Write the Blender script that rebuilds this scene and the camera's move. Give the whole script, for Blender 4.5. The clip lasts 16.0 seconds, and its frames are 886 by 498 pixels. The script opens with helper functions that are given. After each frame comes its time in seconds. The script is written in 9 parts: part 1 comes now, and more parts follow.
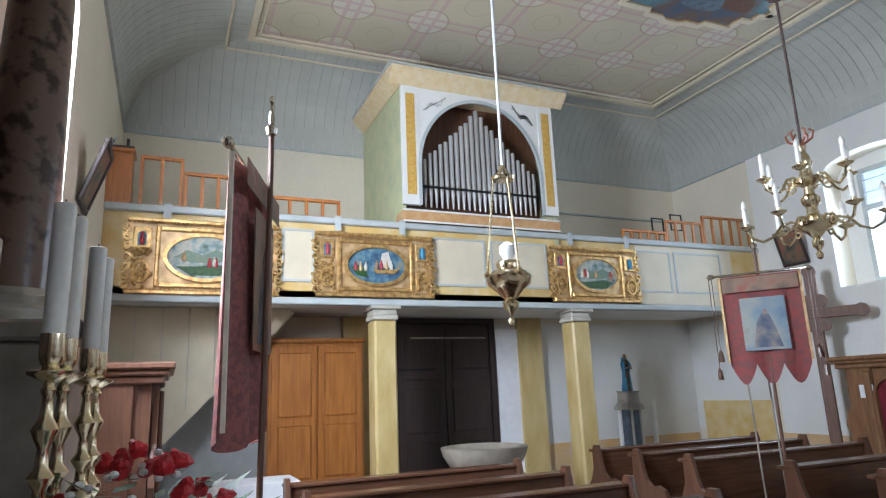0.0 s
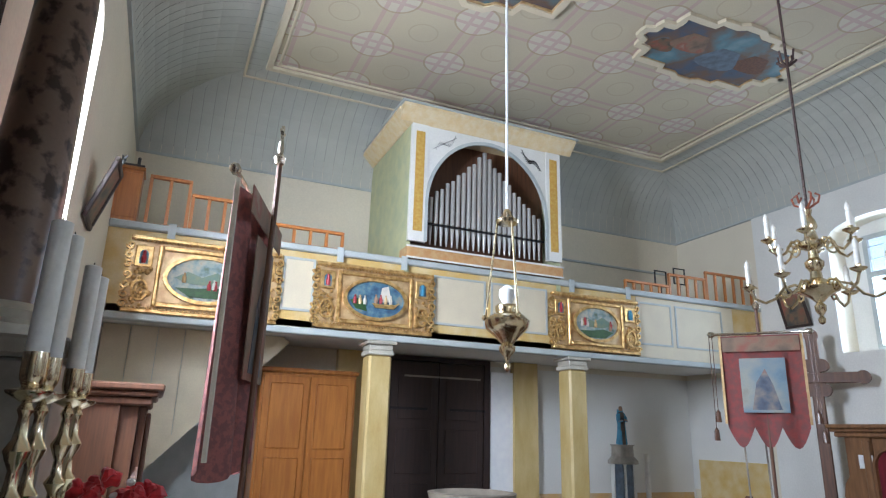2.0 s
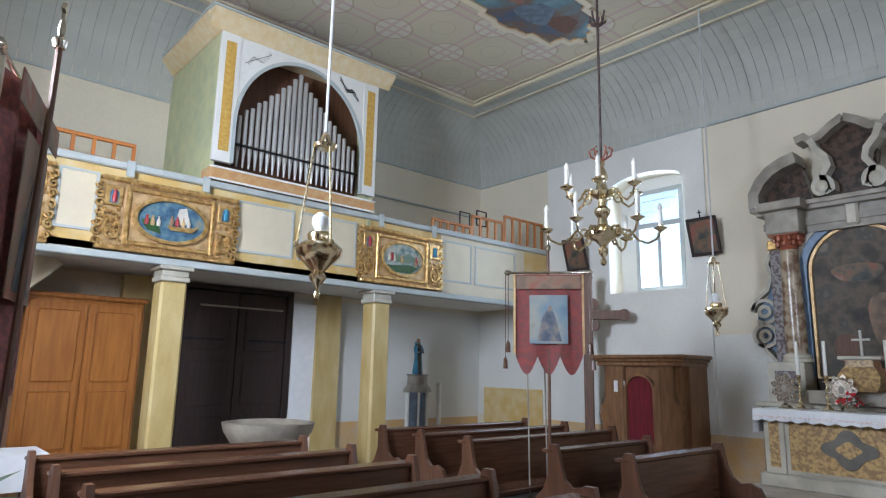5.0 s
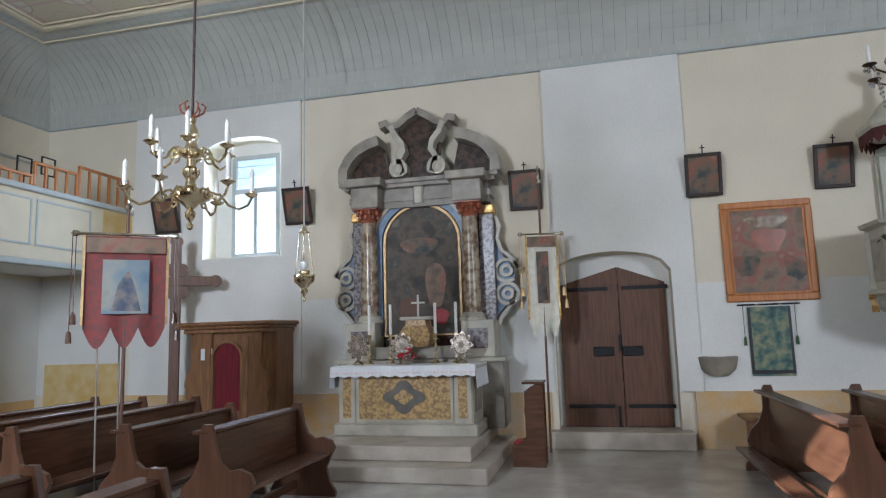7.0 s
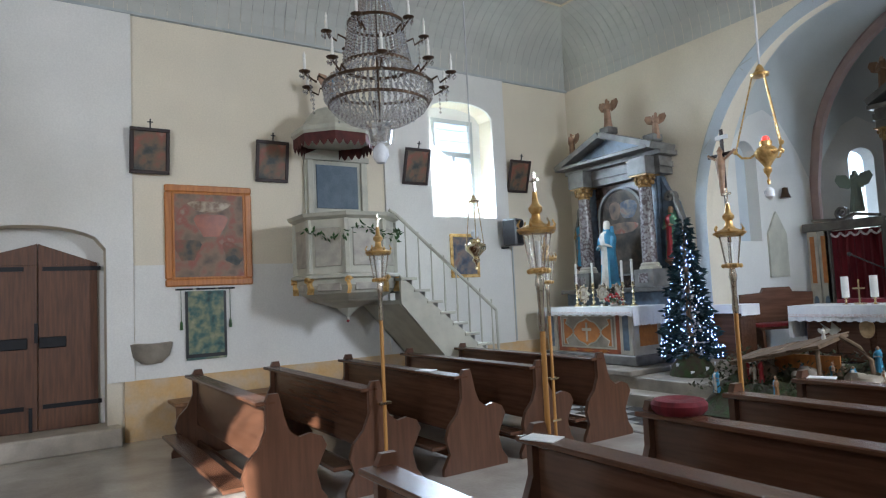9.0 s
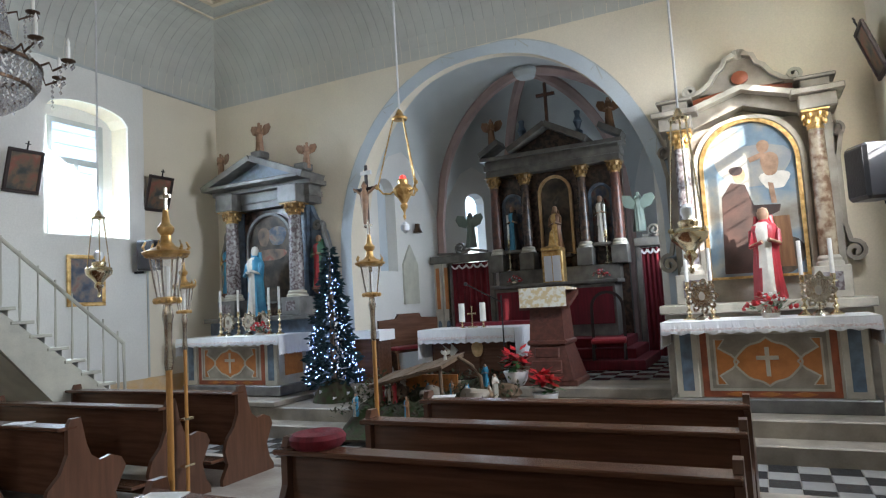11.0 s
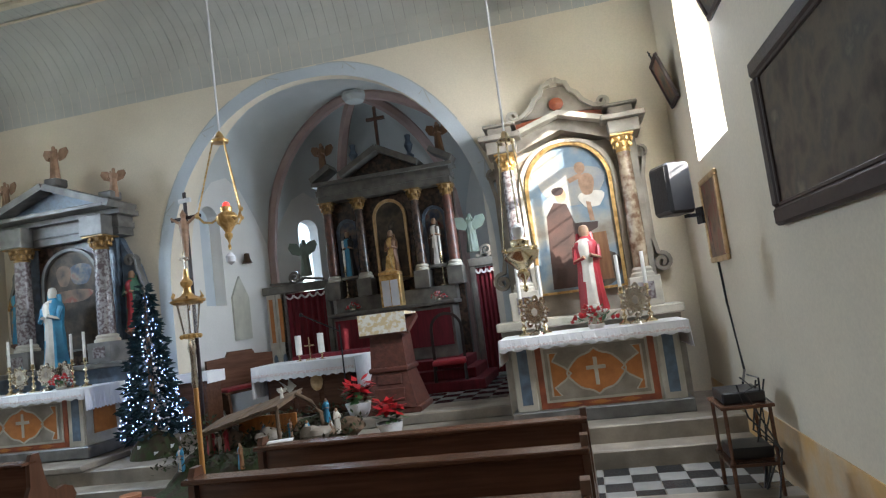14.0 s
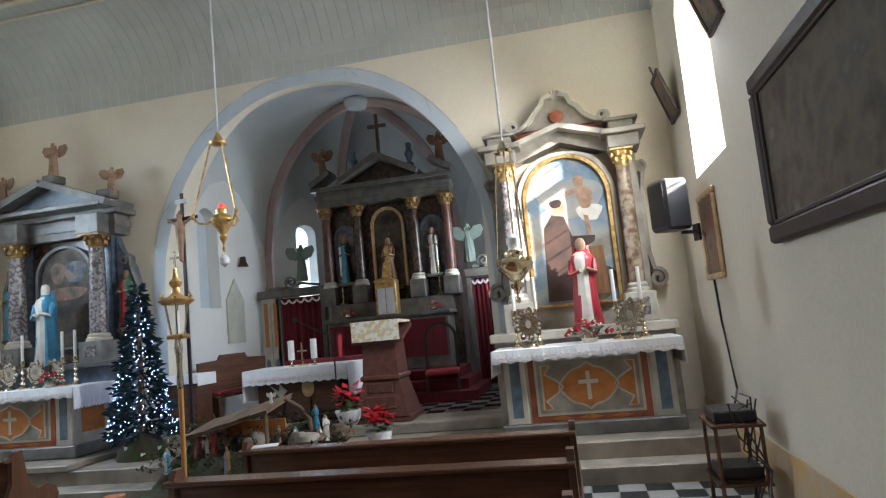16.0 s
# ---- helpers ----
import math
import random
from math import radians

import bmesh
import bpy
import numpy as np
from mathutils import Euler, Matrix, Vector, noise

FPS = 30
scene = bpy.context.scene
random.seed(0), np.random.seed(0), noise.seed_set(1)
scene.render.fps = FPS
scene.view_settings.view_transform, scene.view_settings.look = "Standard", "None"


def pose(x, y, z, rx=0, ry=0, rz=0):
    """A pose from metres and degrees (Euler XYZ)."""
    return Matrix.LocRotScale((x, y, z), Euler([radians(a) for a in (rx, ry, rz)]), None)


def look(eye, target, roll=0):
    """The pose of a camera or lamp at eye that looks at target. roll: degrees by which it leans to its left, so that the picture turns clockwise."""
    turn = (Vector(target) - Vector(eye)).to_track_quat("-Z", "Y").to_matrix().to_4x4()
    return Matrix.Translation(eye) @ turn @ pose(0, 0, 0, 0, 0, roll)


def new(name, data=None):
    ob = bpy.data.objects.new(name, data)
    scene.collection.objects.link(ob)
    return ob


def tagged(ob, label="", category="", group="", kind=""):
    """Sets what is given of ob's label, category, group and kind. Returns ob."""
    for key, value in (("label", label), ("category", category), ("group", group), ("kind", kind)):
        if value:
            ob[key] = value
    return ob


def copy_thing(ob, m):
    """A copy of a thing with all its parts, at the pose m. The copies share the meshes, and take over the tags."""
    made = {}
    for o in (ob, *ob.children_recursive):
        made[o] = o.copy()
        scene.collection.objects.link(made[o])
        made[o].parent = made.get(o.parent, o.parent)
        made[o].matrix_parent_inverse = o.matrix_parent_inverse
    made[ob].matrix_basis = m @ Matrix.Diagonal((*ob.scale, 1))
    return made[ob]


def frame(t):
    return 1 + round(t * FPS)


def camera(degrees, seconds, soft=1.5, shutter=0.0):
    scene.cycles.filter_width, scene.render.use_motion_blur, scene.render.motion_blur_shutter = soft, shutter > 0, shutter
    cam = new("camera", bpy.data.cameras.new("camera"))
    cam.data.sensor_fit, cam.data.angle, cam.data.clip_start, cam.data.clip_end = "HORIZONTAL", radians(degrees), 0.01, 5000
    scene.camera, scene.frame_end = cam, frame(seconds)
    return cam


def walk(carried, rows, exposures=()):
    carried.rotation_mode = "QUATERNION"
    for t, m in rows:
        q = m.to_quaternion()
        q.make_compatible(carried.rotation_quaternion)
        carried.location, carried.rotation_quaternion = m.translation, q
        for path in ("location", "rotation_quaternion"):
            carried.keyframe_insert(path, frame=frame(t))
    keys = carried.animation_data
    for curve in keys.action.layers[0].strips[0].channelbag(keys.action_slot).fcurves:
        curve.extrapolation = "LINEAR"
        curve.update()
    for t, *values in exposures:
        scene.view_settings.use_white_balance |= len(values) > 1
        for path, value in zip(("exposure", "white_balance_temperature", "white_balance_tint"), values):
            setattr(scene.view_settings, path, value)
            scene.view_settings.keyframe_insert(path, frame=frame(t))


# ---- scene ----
cam = camera(69.6, 16.0, soft=1.2)

PATH = [
    (0, (0.088, 0.103, 1.686), (0.866, 1.892, 2.125), -2.3),
    (0.5, (0.119, 0.127, 1.698), (0.953, 1.901, 2.091), -0.9),
    (1, (0.121, 0.112, 1.696), (0.951, 1.874, 2.15), -0.3),
    (1.5, (0.118, 0.106, 1.701), (0.898, 1.875, 2.214), 0.2),
    (2, (0.11, 0.108, 1.705), (0.868, 1.875, 2.258), 1.6),
    (2.5, (0.097, 0.133, 1.706), (0.848, 1.894, 2.287), 2.0),
    (3, (0.082, 0.136, 1.718), (0.867, 1.872, 2.327), 1.2),
    (3.2, (0.085, 0.141, 1.721), (0.894, 1.862, 2.341), 0.7),
    (5.3, (0.125, 0.236, 1.667), (1.521, 1.631, 1.987), 0.6),
    (5.5, (0.168, 0.187, 1.691), (1.638, 1.51, 1.989), -0.2),
    (6, (0.191, 0.203, 1.681), (1.871, 1.249, 1.969), -2.0),
    (6.5, (0.209, 0.221, 1.68), (2.047, 0.959, 1.956), -2.9),
    (7, (0.264, 0.223, 1.701), (2.191, 0.691, 1.961), -1.7),
    (7.5, (0.363, 0.272, 1.671), (2.344, 0.38, 1.926), -1.3),
    (8, (0.482, 0.179, 1.703), (2.436, -0.203, 1.894), -3.9),
    (8.5, (0.572, 0.131, 1.729), (2.427, -0.6, 1.889), -3.3),
    (9, (0.626, 0.046, 1.731), (2.297, -1.044, 1.871), -2.7),
    (9.5, (0.679, -0.041, 1.741), (2.154, -1.38, 1.907), -2.8),
    (10, (0.721, -0.131, 1.754), (1.973, -1.681, 1.933), -2.3),
    (10.2, (0.715, -0.135, 1.752), (1.879, -1.752, 1.927), -2.6),
    (12.3, (0.819, -0.36, 1.746), (1.452, -2.249, 1.923), -5.0),
    (12.5, (0.818, -0.39, 1.742), (1.433, -2.285, 1.915), -5.6),
    (13, (0.818, -0.372, 1.776), (1.41, -2.279, 1.896), -7.0),
    (13.5, (0.822, -0.404, 1.78), (1.285, -2.345, 1.914), -7.2),
    (14, (0.813, -0.398, 1.783), (1.205, -2.35, 1.979), -7.3),
    (14.5, (0.789, -0.427, 1.788), (1.162, -2.382, 1.985), -7.4),
    (15, (0.782, -0.446, 1.791), (1.147, -2.399, 2.02), -5.4),
    (15.5, (0.777, -0.448, 1.768), (1.143, -2.399, 2.008), -5.2),
    (16, (0.768, -0.443, 1.763), (1.156, -2.392, 1.991), -5.5),
]
walk(cam, [(t, look(eye, target, roll)) for t, eye, target, roll in PATH], exposures=[(0, 2.05, 5750, 14), (3, 2.02, 5750, 14), (6, 1.95, 5800, 14), (9, 1.92, 6000, 14), (12.5, 1.8, 6150, 14), (16, 1.8, 6200, 14)])

# ---- light ----
world = bpy.data.worlds.new("sky")
scene.world = world
world.use_nodes = True
_n = world.node_tree.nodes
_sky = _n.new("ShaderNodeTexSky")
_sky.sky_type = "NISHITA"
_sky.sun_disc = False
SUN_DIR = Vector((1.0, -0.82, -0.52)).normalized()
_sky.sun_elevation = math.asin(-SUN_DIR.z)
_sky.sun_rotation = math.atan2(-SUN_DIR.x, -SUN_DIR.y)
world.node_tree.links.new(_sky.outputs[0], _n["Background"].inputs[0])
_n["Background"].inputs[1].default_value = 0.12
sun = new("sun", bpy.data.lights.new("sun", "SUN"))
sun.data.energy, sun.data.angle, sun.data.color = 5.0, radians(0.6), (1.0, 0.93, 0.82)
sun.matrix_world = Matrix.Translation((-8, 9, 12)) @ SUN_DIR.to_track_quat("-Z", "Y").to_matrix().to_4x4()


def window_light(name, eye, toward, w, h, watts, col):
    d = bpy.data.lights.new(name, "AREA")
    d.shape, d.size, d.size_y, d.energy, d.color = "RECTANGLE", w, h, watts, col
    o = new(name, d)
    o.matrix_world = look(eye, toward)
    return o


DAY = (0.70, 0.86, 1.0)
window_light("window_sky_light", (10.48, 6.09, 4.05), (0, 4.6, 1.5), 0.86, 1.75, 32, DAY)
window_light("window_sky_light", (10.48, -6.62, 4.05), (5, -3.3, -1.8), 0.86, 1.75, 105, DAY)
WARM = (0.88, 0.95, 1.0)
window_light("window_sky_light", (-1.02, 4.58, 3.85), (4.0, 5.8, 2.0), 1.0, 1.9, 135, WARM)
window_light("window_sky_light", (-1.02, -7.15, 4.1), (5.2, -3.2, -0.9), 1.0, 1.9, 125, WARM)
window_light("window_sky_light", (6.52, -13.75, 3.3), (3.5, -8, 2.2), 0.4, 1.3, 6, DAY)
# The west chancel opening is unseen, added with this lamp to brighten the wall opposite.
window_light("window_sky_light", (1.78, -11.6, 3.25), (7, -11.2, 2.3), 0.85, 1.3, 12, DAY)

# ---- materials ----
MATS = {}


def mat(name, col, rough=0.6, metal=0.0, col2=None, scale=6.0, stretch=(1, 1, 1), bump=0.15, fine=60.0, spec=0.5, vary=0.0, contrast=(0.35, 0.65)):
    """A surface with broad patches between two colours, fine grain and a little relief."""
    m = bpy.data.materials.new(name)
    m.use_nodes = True
    nt = m.node_tree
    nd, lk = nt.nodes, nt.links
    b = nd["Principled BSDF"]
    b.inputs["Roughness"].default_value, b.inputs["Metallic"].default_value = rough, metal
    b.inputs["Specular IOR Level"].default_value = spec
    co = nd.new("ShaderNodeTexCoord")
    mp = nd.new("ShaderNodeMapping")
    mp.inputs["Scale"].default_value = stretch
    lk.new(co.outputs["Object"], mp.inputs["Vector"])
    n1, n2 = nd.new("ShaderNodeTexNoise"), nd.new("ShaderNodeTexNoise")
    n1.inputs["Scale"].default_value, n1.inputs["Detail"].default_value = scale, 6
    n2.inputs["Scale"].default_value, n2.inputs["Detail"].default_value = fine, 3
    lk.new(mp.outputs[0], n1.inputs["Vector"]), lk.new(mp.outputs[0], n2.inputs["Vector"])
    r = nd.new("ShaderNodeValToRGB")
    c2 = col2 or tuple(c * 0.82 for c in col)
    r.color_ramp.elements[0].position, r.color_ramp.elements[1].position = contrast
    r.color_ramp.elements[0].color, r.color_ramp.elements[1].color = (*c2, 1), (*col, 1)
    lk.new(n1.outputs[0], r.inputs[0])
    hsv = nd.new("ShaderNodeHueSaturation")
    mr = nd.new("ShaderNodeMapRange")
    mr.inputs["To Min"].default_value, mr.inputs["To Max"].default_value = 0.88, 1.1
    lk.new(n2.outputs[0], mr.inputs["Value"])
    val = mr.outputs[0]
    if vary:
        oi, m2, mu = nd.new("ShaderNodeObjectInfo"), nd.new("ShaderNodeMapRange"), nd.new("ShaderNodeMath")
        m2.inputs["To Min"].default_value, m2.inputs["To Max"].default_value = 1 - vary, 1 + vary
        lk.new(oi.outputs["Random"], m2.inputs["Value"])
        mu.operation = "MULTIPLY"
        lk.new(val, mu.inputs[0]), lk.new(m2.outputs[0], mu.inputs[1])
        val = mu.outputs[0]
    lk.new(val, hsv.inputs["Value"]), lk.new(r.outputs[0], hsv.inputs["Color"])
    lk.new(hsv.outputs[0], b.inputs["Base Color"])
    if bump:
        bp = nd.new("ShaderNodeBump")
        bp.inputs["Strength"].default_value, bp.inputs["Distance"].default_value = bump, 0.01
        lk.new(n2.outputs[0], bp.inputs["Height"]), lk.new(bp.outputs[0], b.inputs["Normal"])
    MATS[name] = m
    return m


def painted(name, cols, scale=2.2, rough=0.55):
    """An old picture: soft clouds of several pigments under a dull varnish."""
    m = mat(name, (0.3, 0.3, 0.3), rough, scale=scale, bump=0.08, fine=90)
    r = next(n for n in m.node_tree.nodes if n.type == "VALTORGB")
    e = r.color_ramp.elements
    while len(e) < len(cols):
        e.new(0.5)
    for k, c in enumerate(cols):
        e[k].position = 0.3 + 0.42 * k / (len(cols) - 1)
        e[k].color = (*c, 1)
    return m


def pattern_ceiling():
    """Stencilled ceiling: cream ground, pale circles and rose straps in two directions."""
    m = mat("stencilled_ceiling", (0.52, 0.46, 0.33), 0.8, col2=(0.48, 0.42, 0.31), scale=1.2, bump=0.05)
    nt = m.node_tree
    nd, lk = nt.nodes, nt.links
    co = next(n for n in nd if n.type == "TEX_COORD")
    sep = nd.new("ShaderNodeSeparateXYZ")
    lk.new(co.outputs["Object"], sep.inputs[0])

    def math_(op, a, b=None):
        q = nd.new("ShaderNodeMath")
        q.operation = op
        for k, v in enumerate((a, b)):
            if v is None:
                continue
            if isinstance(v, (int, float)):
                q.inputs[k].default_value = v
            else:
                lk.new(v, q.inputs[k])
        return q.outputs[0]

    P = 0.56
    a = math_("SUBTRACT", math_("PINGPONG", sep.outputs[0], P), 0.0)
    c = math_("SUBTRACT", math_("PINGPONG", sep.outputs[1], P), 0.0)
    # straps: near the cell edges; circle about the crossings; small rosette in the cell
    sx, sy = math_("LESS_THAN", math_("ABSOLUTE", math_("SUBTRACT", a, 0.085)), 0.03), math_("LESS_THAN", math_("ABSOLUTE", math_("SUBTRACT", c, 0.085)), 0.03)
    dist = math_("SQRT", math_("ADD", math_("POWER", a, 2.0), math_("POWER", c, 2.0)))
    ring = math_("LESS_THAN", math_("ABSOLUTE", math_("SUBTRACT", dist, 0.30)), 0.014)
    disc = math_("LESS_THAN", dist, 0.30)
    a2, c2 = math_("SUBTRACT", P, a), math_("SUBTRACT", P, c)
    dist2 = math_("SQRT", math_("ADD", math_("POWER", a2, 2.0), math_("POWER", c2, 2.0)))
    rose = math_("LESS_THAN", math_("ABSOLUTE", math_("SUBTRACT", dist2, 0.2)), 0.012)
    straps = math_("MAXIMUM", sx, sy)
    b = nd["Principled BSDF"]
    src = next(l.from_socket for l in lk if l.to_socket == b.inputs["Base Color"])

    def over(below, fac, col):
        q = nd.new("ShaderNodeMix")
        q.data_type = "RGBA"
        q.inputs[7].default_value = (*col, 1)
        lk.new(below, q.inputs[6]), lk.new(fac, q.inputs[0])
        return q.outputs[2]

    s = over(src, math_("MULTIPLY", disc, 0.55), (0.60, 0.57, 0.49))
    s = over(s, math_("MULTIPLY", straps, 0.65), (0.47, 0.31, 0.30))
    s = over(s, math_("MULTIPLY", ring, 0.7), (0.36, 0.27, 0.17))
    s = over(s, math_("MULTIPLY", rose, 0.5), (0.40, 0.33, 0.24))
    lk.new(s, b.inputs["Base Color"])
    return m


M_CREAM = mat("cream_plaster", (0.74, 0.67, 0.535), 0.85, col2=(0.69, 0.625, 0.50), scale=1.1, bump=0.12, fine=45, contrast=(0.3, 0.7))
M_WHITE = mat("white_plaster", (0.76, 0.75, 0.71), 0.85, col2=(0.68, 0.67, 0.63), scale=1.0, bump=0.12, fine=45, contrast=(0.3, 0.7))
M_BAND = mat("ochre_marbled_dado", (0.62, 0.38, 0.15), 0.7, col2=(0.56, 0.45, 0.31), scale=2.8, bump=0.2, fine=30)
M_BOARD = mat("pale_painted_boards", (0.49, 0.495, 0.45), 0.6, col2=(0.445, 0.45, 0.41), scale=2.0, bump=0.05)
M_GROOVE = mat("shadow_groove", (0.30, 0.30, 0.28), 0.9)
M_CEIL = pattern_ceiling()
M_GREY = mat("grey_blue_paint", (0.46, 0.49, 0.48), 0.6, col2=(0.40, 0.43, 0.42), scale=5)
M_YELLOW = mat("yellow_ochre_paint", (0.60, 0.40, 0.13), 0.55, col2=(0.66, 0.52, 0.27), scale=4.5, bump=0.08)
M_PALEPANEL = mat("pale_straw_paint", (0.66, 0.58, 0.42), 0.6, col2=(0.61, 0.53, 0.39), scale=3, bump=0.08)
M_GOLD = mat("gilded_wood", (0.80, 0.55, 0.23), 0.32, 0.72, col2=(0.46, 0.26, 0.08), scale=14, bump=0.5, fine=40)
M_GOLDPALE = mat("pale_gilding", (0.66, 0.47, 0.25), 0.42, 0.4, col2=(0.46, 0.29, 0.13), scale=10, bump=0.5, fine=30)
M_BRASS = mat("polished_brass", (0.90, 0.80, 0.58), 0.18, 1.0, col2=(0.76, 0.63, 0.40), scale=8, bump=0.03)
M_SILVER = mat("silvered_metal", (0.72, 0.68, 0.60), 0.2, 1.0, col2=(0.5, 0.44, 0.36), scale=12, bump=0.2, fine=50)
M_TIN = mat("organ_pipe_tin", (0.62, 0.61, 0.59), 0.34, 0.65, col2=(0.50, 0.49, 0.47), scale=4, stretch=(1, 1, 0.2), bump=0.03)
M_OAK = mat("orange_pine", (0.50, 0.19, 0.045), 0.42, col2=(0.38, 0.13, 0.03), scale=5, stretch=(5, 5, 0.5), bump=0.1)
M_DARKWOOD = mat("dark_brown_wood", (0.125, 0.057, 0.032), 0.26, col2=(0.085, 0.038, 0.021), scale=4, stretch=(0.5, 7, 7), bump=0.1, vary=0.12)
M_PEWEND = mat("dark_brown_end_grain_wood", (0.125, 0.057, 0.032), 0.28, col2=(0.085, 0.038, 0.021), scale=4, stretch=(5, 5, 0.5), bump=0.08, vary=0.15)
M_DOORWOOD = mat("reddish_brown_wood", (0.15, 0.065, 0.032), 0.5, col2=(0.095, 0.042, 0.023), scale=5, stretch=(6, 6, 0.5), bump=0.15)
M_BLACKDOOR = mat("almost_black_wood", (0.035, 0.018, 0.014), 0.55, col2=(0.022, 0.012, 0.01), scale=4, stretch=(6, 6, 0.5), bump=0.12)
M_CONF = mat("walnut_wood", (0.25, 0.125, 0.055), 0.42, col2=(0.16, 0.075, 0.033), scale=4, stretch=(5, 5, 0.6), bump=0.1)
M_IRON = mat("black_iron", (0.025, 0.025, 0.027), 0.5, 0.6, bump=0.3)
M_STONE = mat("worn_pale_stone", (0.36, 0.31, 0.245), 0.55, col2=(0.21, 0.18, 0.145), scale=3, bump=0.25, fine=40)
M_PALESTONE = mat("pale_worn_step_stone", (0.56, 0.50, 0.42), 0.5, col2=(0.40, 0.35, 0.29), scale=3, bump=0.2, fine=40)
M_FLOOR = mat("worn_stone_paving", (0.58, 0.54, 0.49), 0.18, col2=(0.42, 0.39, 0.35), scale=1.8, bump=0.2, fine=30)
M_TILEW = mat("pale_marble_tile", (0.34, 0.33, 0.31), 0.25, scale=5, bump=0.05, vary=0.1)
M_TILEB = mat("black_marble_tile", (0.035, 0.036, 0.038), 0.22, scale=5, bump=0.05, vary=0.2)
M_MARBLE = mat("white_altar_marble", (0.56, 0.52, 0.43), 0.35, col2=(0.40, 0.37, 0.30), scale=4, bump=0.06)
M_GREYMARBLE = mat("grey_altar_marble", (0.37, 0.33, 0.27), 0.4, col2=(0.21, 0.185, 0.15), scale=4, bump=0.08)
M_ORANGE = mat("orange_marble_inlay", (0.50, 0.19, 0.05), 0.3, col2=(0.40, 0.14, 0.035), scale=9, bump=0.04)
M_REDMARBLE = mat("red_marble", (0.36, 0.10, 0.045), 0.3, col2=(0.22, 0.065, 0.035), scale=7, bump=0.04)
M_BREC = mat("veined_grey_marble", (0.30, 0.28, 0.28), 0.25, col2=(0.13, 0.10, 0.10), scale=22, bump=0.04, contrast=(0.42, 0.56))
M_BRECBROWN = mat("veined_brown_marble", (0.42, 0.34, 0.24), 0.25, col2=(0.17, 0.10, 0.06), scale=9, bump=0.04, contrast=(0.4, 0.6))
M_BRECDARK = mat("dark_breccia_marble", (0.085, 0.048, 0.032), 0.25, col2=(0.028, 0.018, 0.014), scale=12, bump=0.04, contrast=(0.42, 0.6))
M_BRECGOLD = mat("golden_breccia_marble", (0.55, 0.37, 0.16), 0.3, col2=(0.30, 0.19, 0.095), scale=26, bump=0.05, contrast=(0.42, 0.58))
M_BLUEMARBLE = mat("blue_grey_marble", (0.13, 0.185, 0.245), 0.35, col2=(0.08, 0.10, 0.13), scale=9, bump=0.05)
M_LINEN = mat("white_altar_linen", (0.82, 0.82, 0.82), 0.85, col2=(0.76, 0.76, 0.78), scale=8, bump=0.3, fine=150)
M_LACE = mat("pink_lace_edge", (0.72, 0.60, 0.58), 0.9, col2=(0.84, 0.82, 0.82), scale=40, bump=0.5, fine=200, contrast=(0.45, 0.55))
M_WAX = mat("ivory_candle_wax", (0.84, 0.82, 0.76), 0.4, bump=0.02)
M_SKYMARBLE = mat("pale_blue_veined_marble", (0.20, 0.29, 0.42), 0.35, col2=(0.13, 0.18, 0.26), scale=9, bump=0.05)
M_OLDMARBLE = mat("smoky_altar_marble", (0.20, 0.195, 0.18), 0.4, col2=(0.105, 0.10, 0.092), scale=5, bump=0.1)
M_HIGHALTAR = mat("dark_aged_marble", (0.17, 0.155, 0.13), 0.45, col2=(0.09, 0.08, 0.068), scale=5, bump=0.12)
M_RED = mat("crimson_velvet", (0.17, 0.008, 0.016), 0.85, col2=(0.10, 0.005, 0.010), scale=4, stretch=(6, 6, 0.6), bump=0.2)
M_REDCLOTH = mat("red_damask", (0.23, 0.045, 0.04), 0.75, col2=(0.16, 0.05, 0.045), scale=16, bump=0.3, fine=90, contrast=(0.42, 0.58))
M_WHITESILK = mat("ivory_silk", (0.74, 0.70, 0.58), 0.55, scale=8, bump=0.15)
M_GREEN = mat("dark_fir_needles", (0.010, 0.042, 0.045), 0.7, col2=(0.005, 0.022, 0.026), scale=20, bump=0.3)
M_LEAF = mat("leaf_green", (0.04, 0.11, 0.025), 0.5, col2=(0.02, 0.06, 0.015), scale=20)
M_FLOWER = mat("red_petals", (0.55, 0.015, 0.02), 0.5, col2=(0.36, 0.008, 0.014), scale=30)
M_WFLOWER = mat("white_petals", (0.78, 0.78, 0.74), 0.6)
M_PULPIT = mat("pale_grey_green_paint", (0.52, 0.51, 0.42), 0.55, col2=(0.42, 0.41, 0.34), scale=4, bump=0.12)
M_BLACK = mat("black_plastic", (0.02, 0.02, 0.022), 0.35, bump=0.1, fine=200)
M_PAPER = mat("white_paper", (0.8, 0.8, 0.8), 0.8)
M_BULB = mat("white_glass_bulb", (0.85, 0.87, 0.9), 0.12, bump=0)
M_ROPE = mat("pale_cord", (0.55, 0.55, 0.55), 0.7)
M_VAULT = mat("vault_plaster", (0.60, 0.62, 0.60), 0.85, col2=(0.53, 0.55, 0.53), scale=1.2, bump=0.1)
M_RIB = mat("rose_painted_rib", (0.46, 0.33, 0.29), 0.8, col2=(0.40, 0.28, 0.25), scale=3)
M_BLUEPAINT = mat("pale_blue_paint", (0.52, 0.58, 0.62), 0.8, col2=(0.47, 0.53, 0.57), scale=2)
M_MOSS = mat("moss_and_bark", (0.030, 0.050, 0.012), 0.9, col2=(0.045, 0.028, 0.015), scale=9, bump=0.8, fine=30)
M_BARK = mat("raw_bark", (0.20, 0.13, 0.08), 0.85, col2=(0.11, 0.07, 0.04), scale=8, bump=0.5, fine=25)
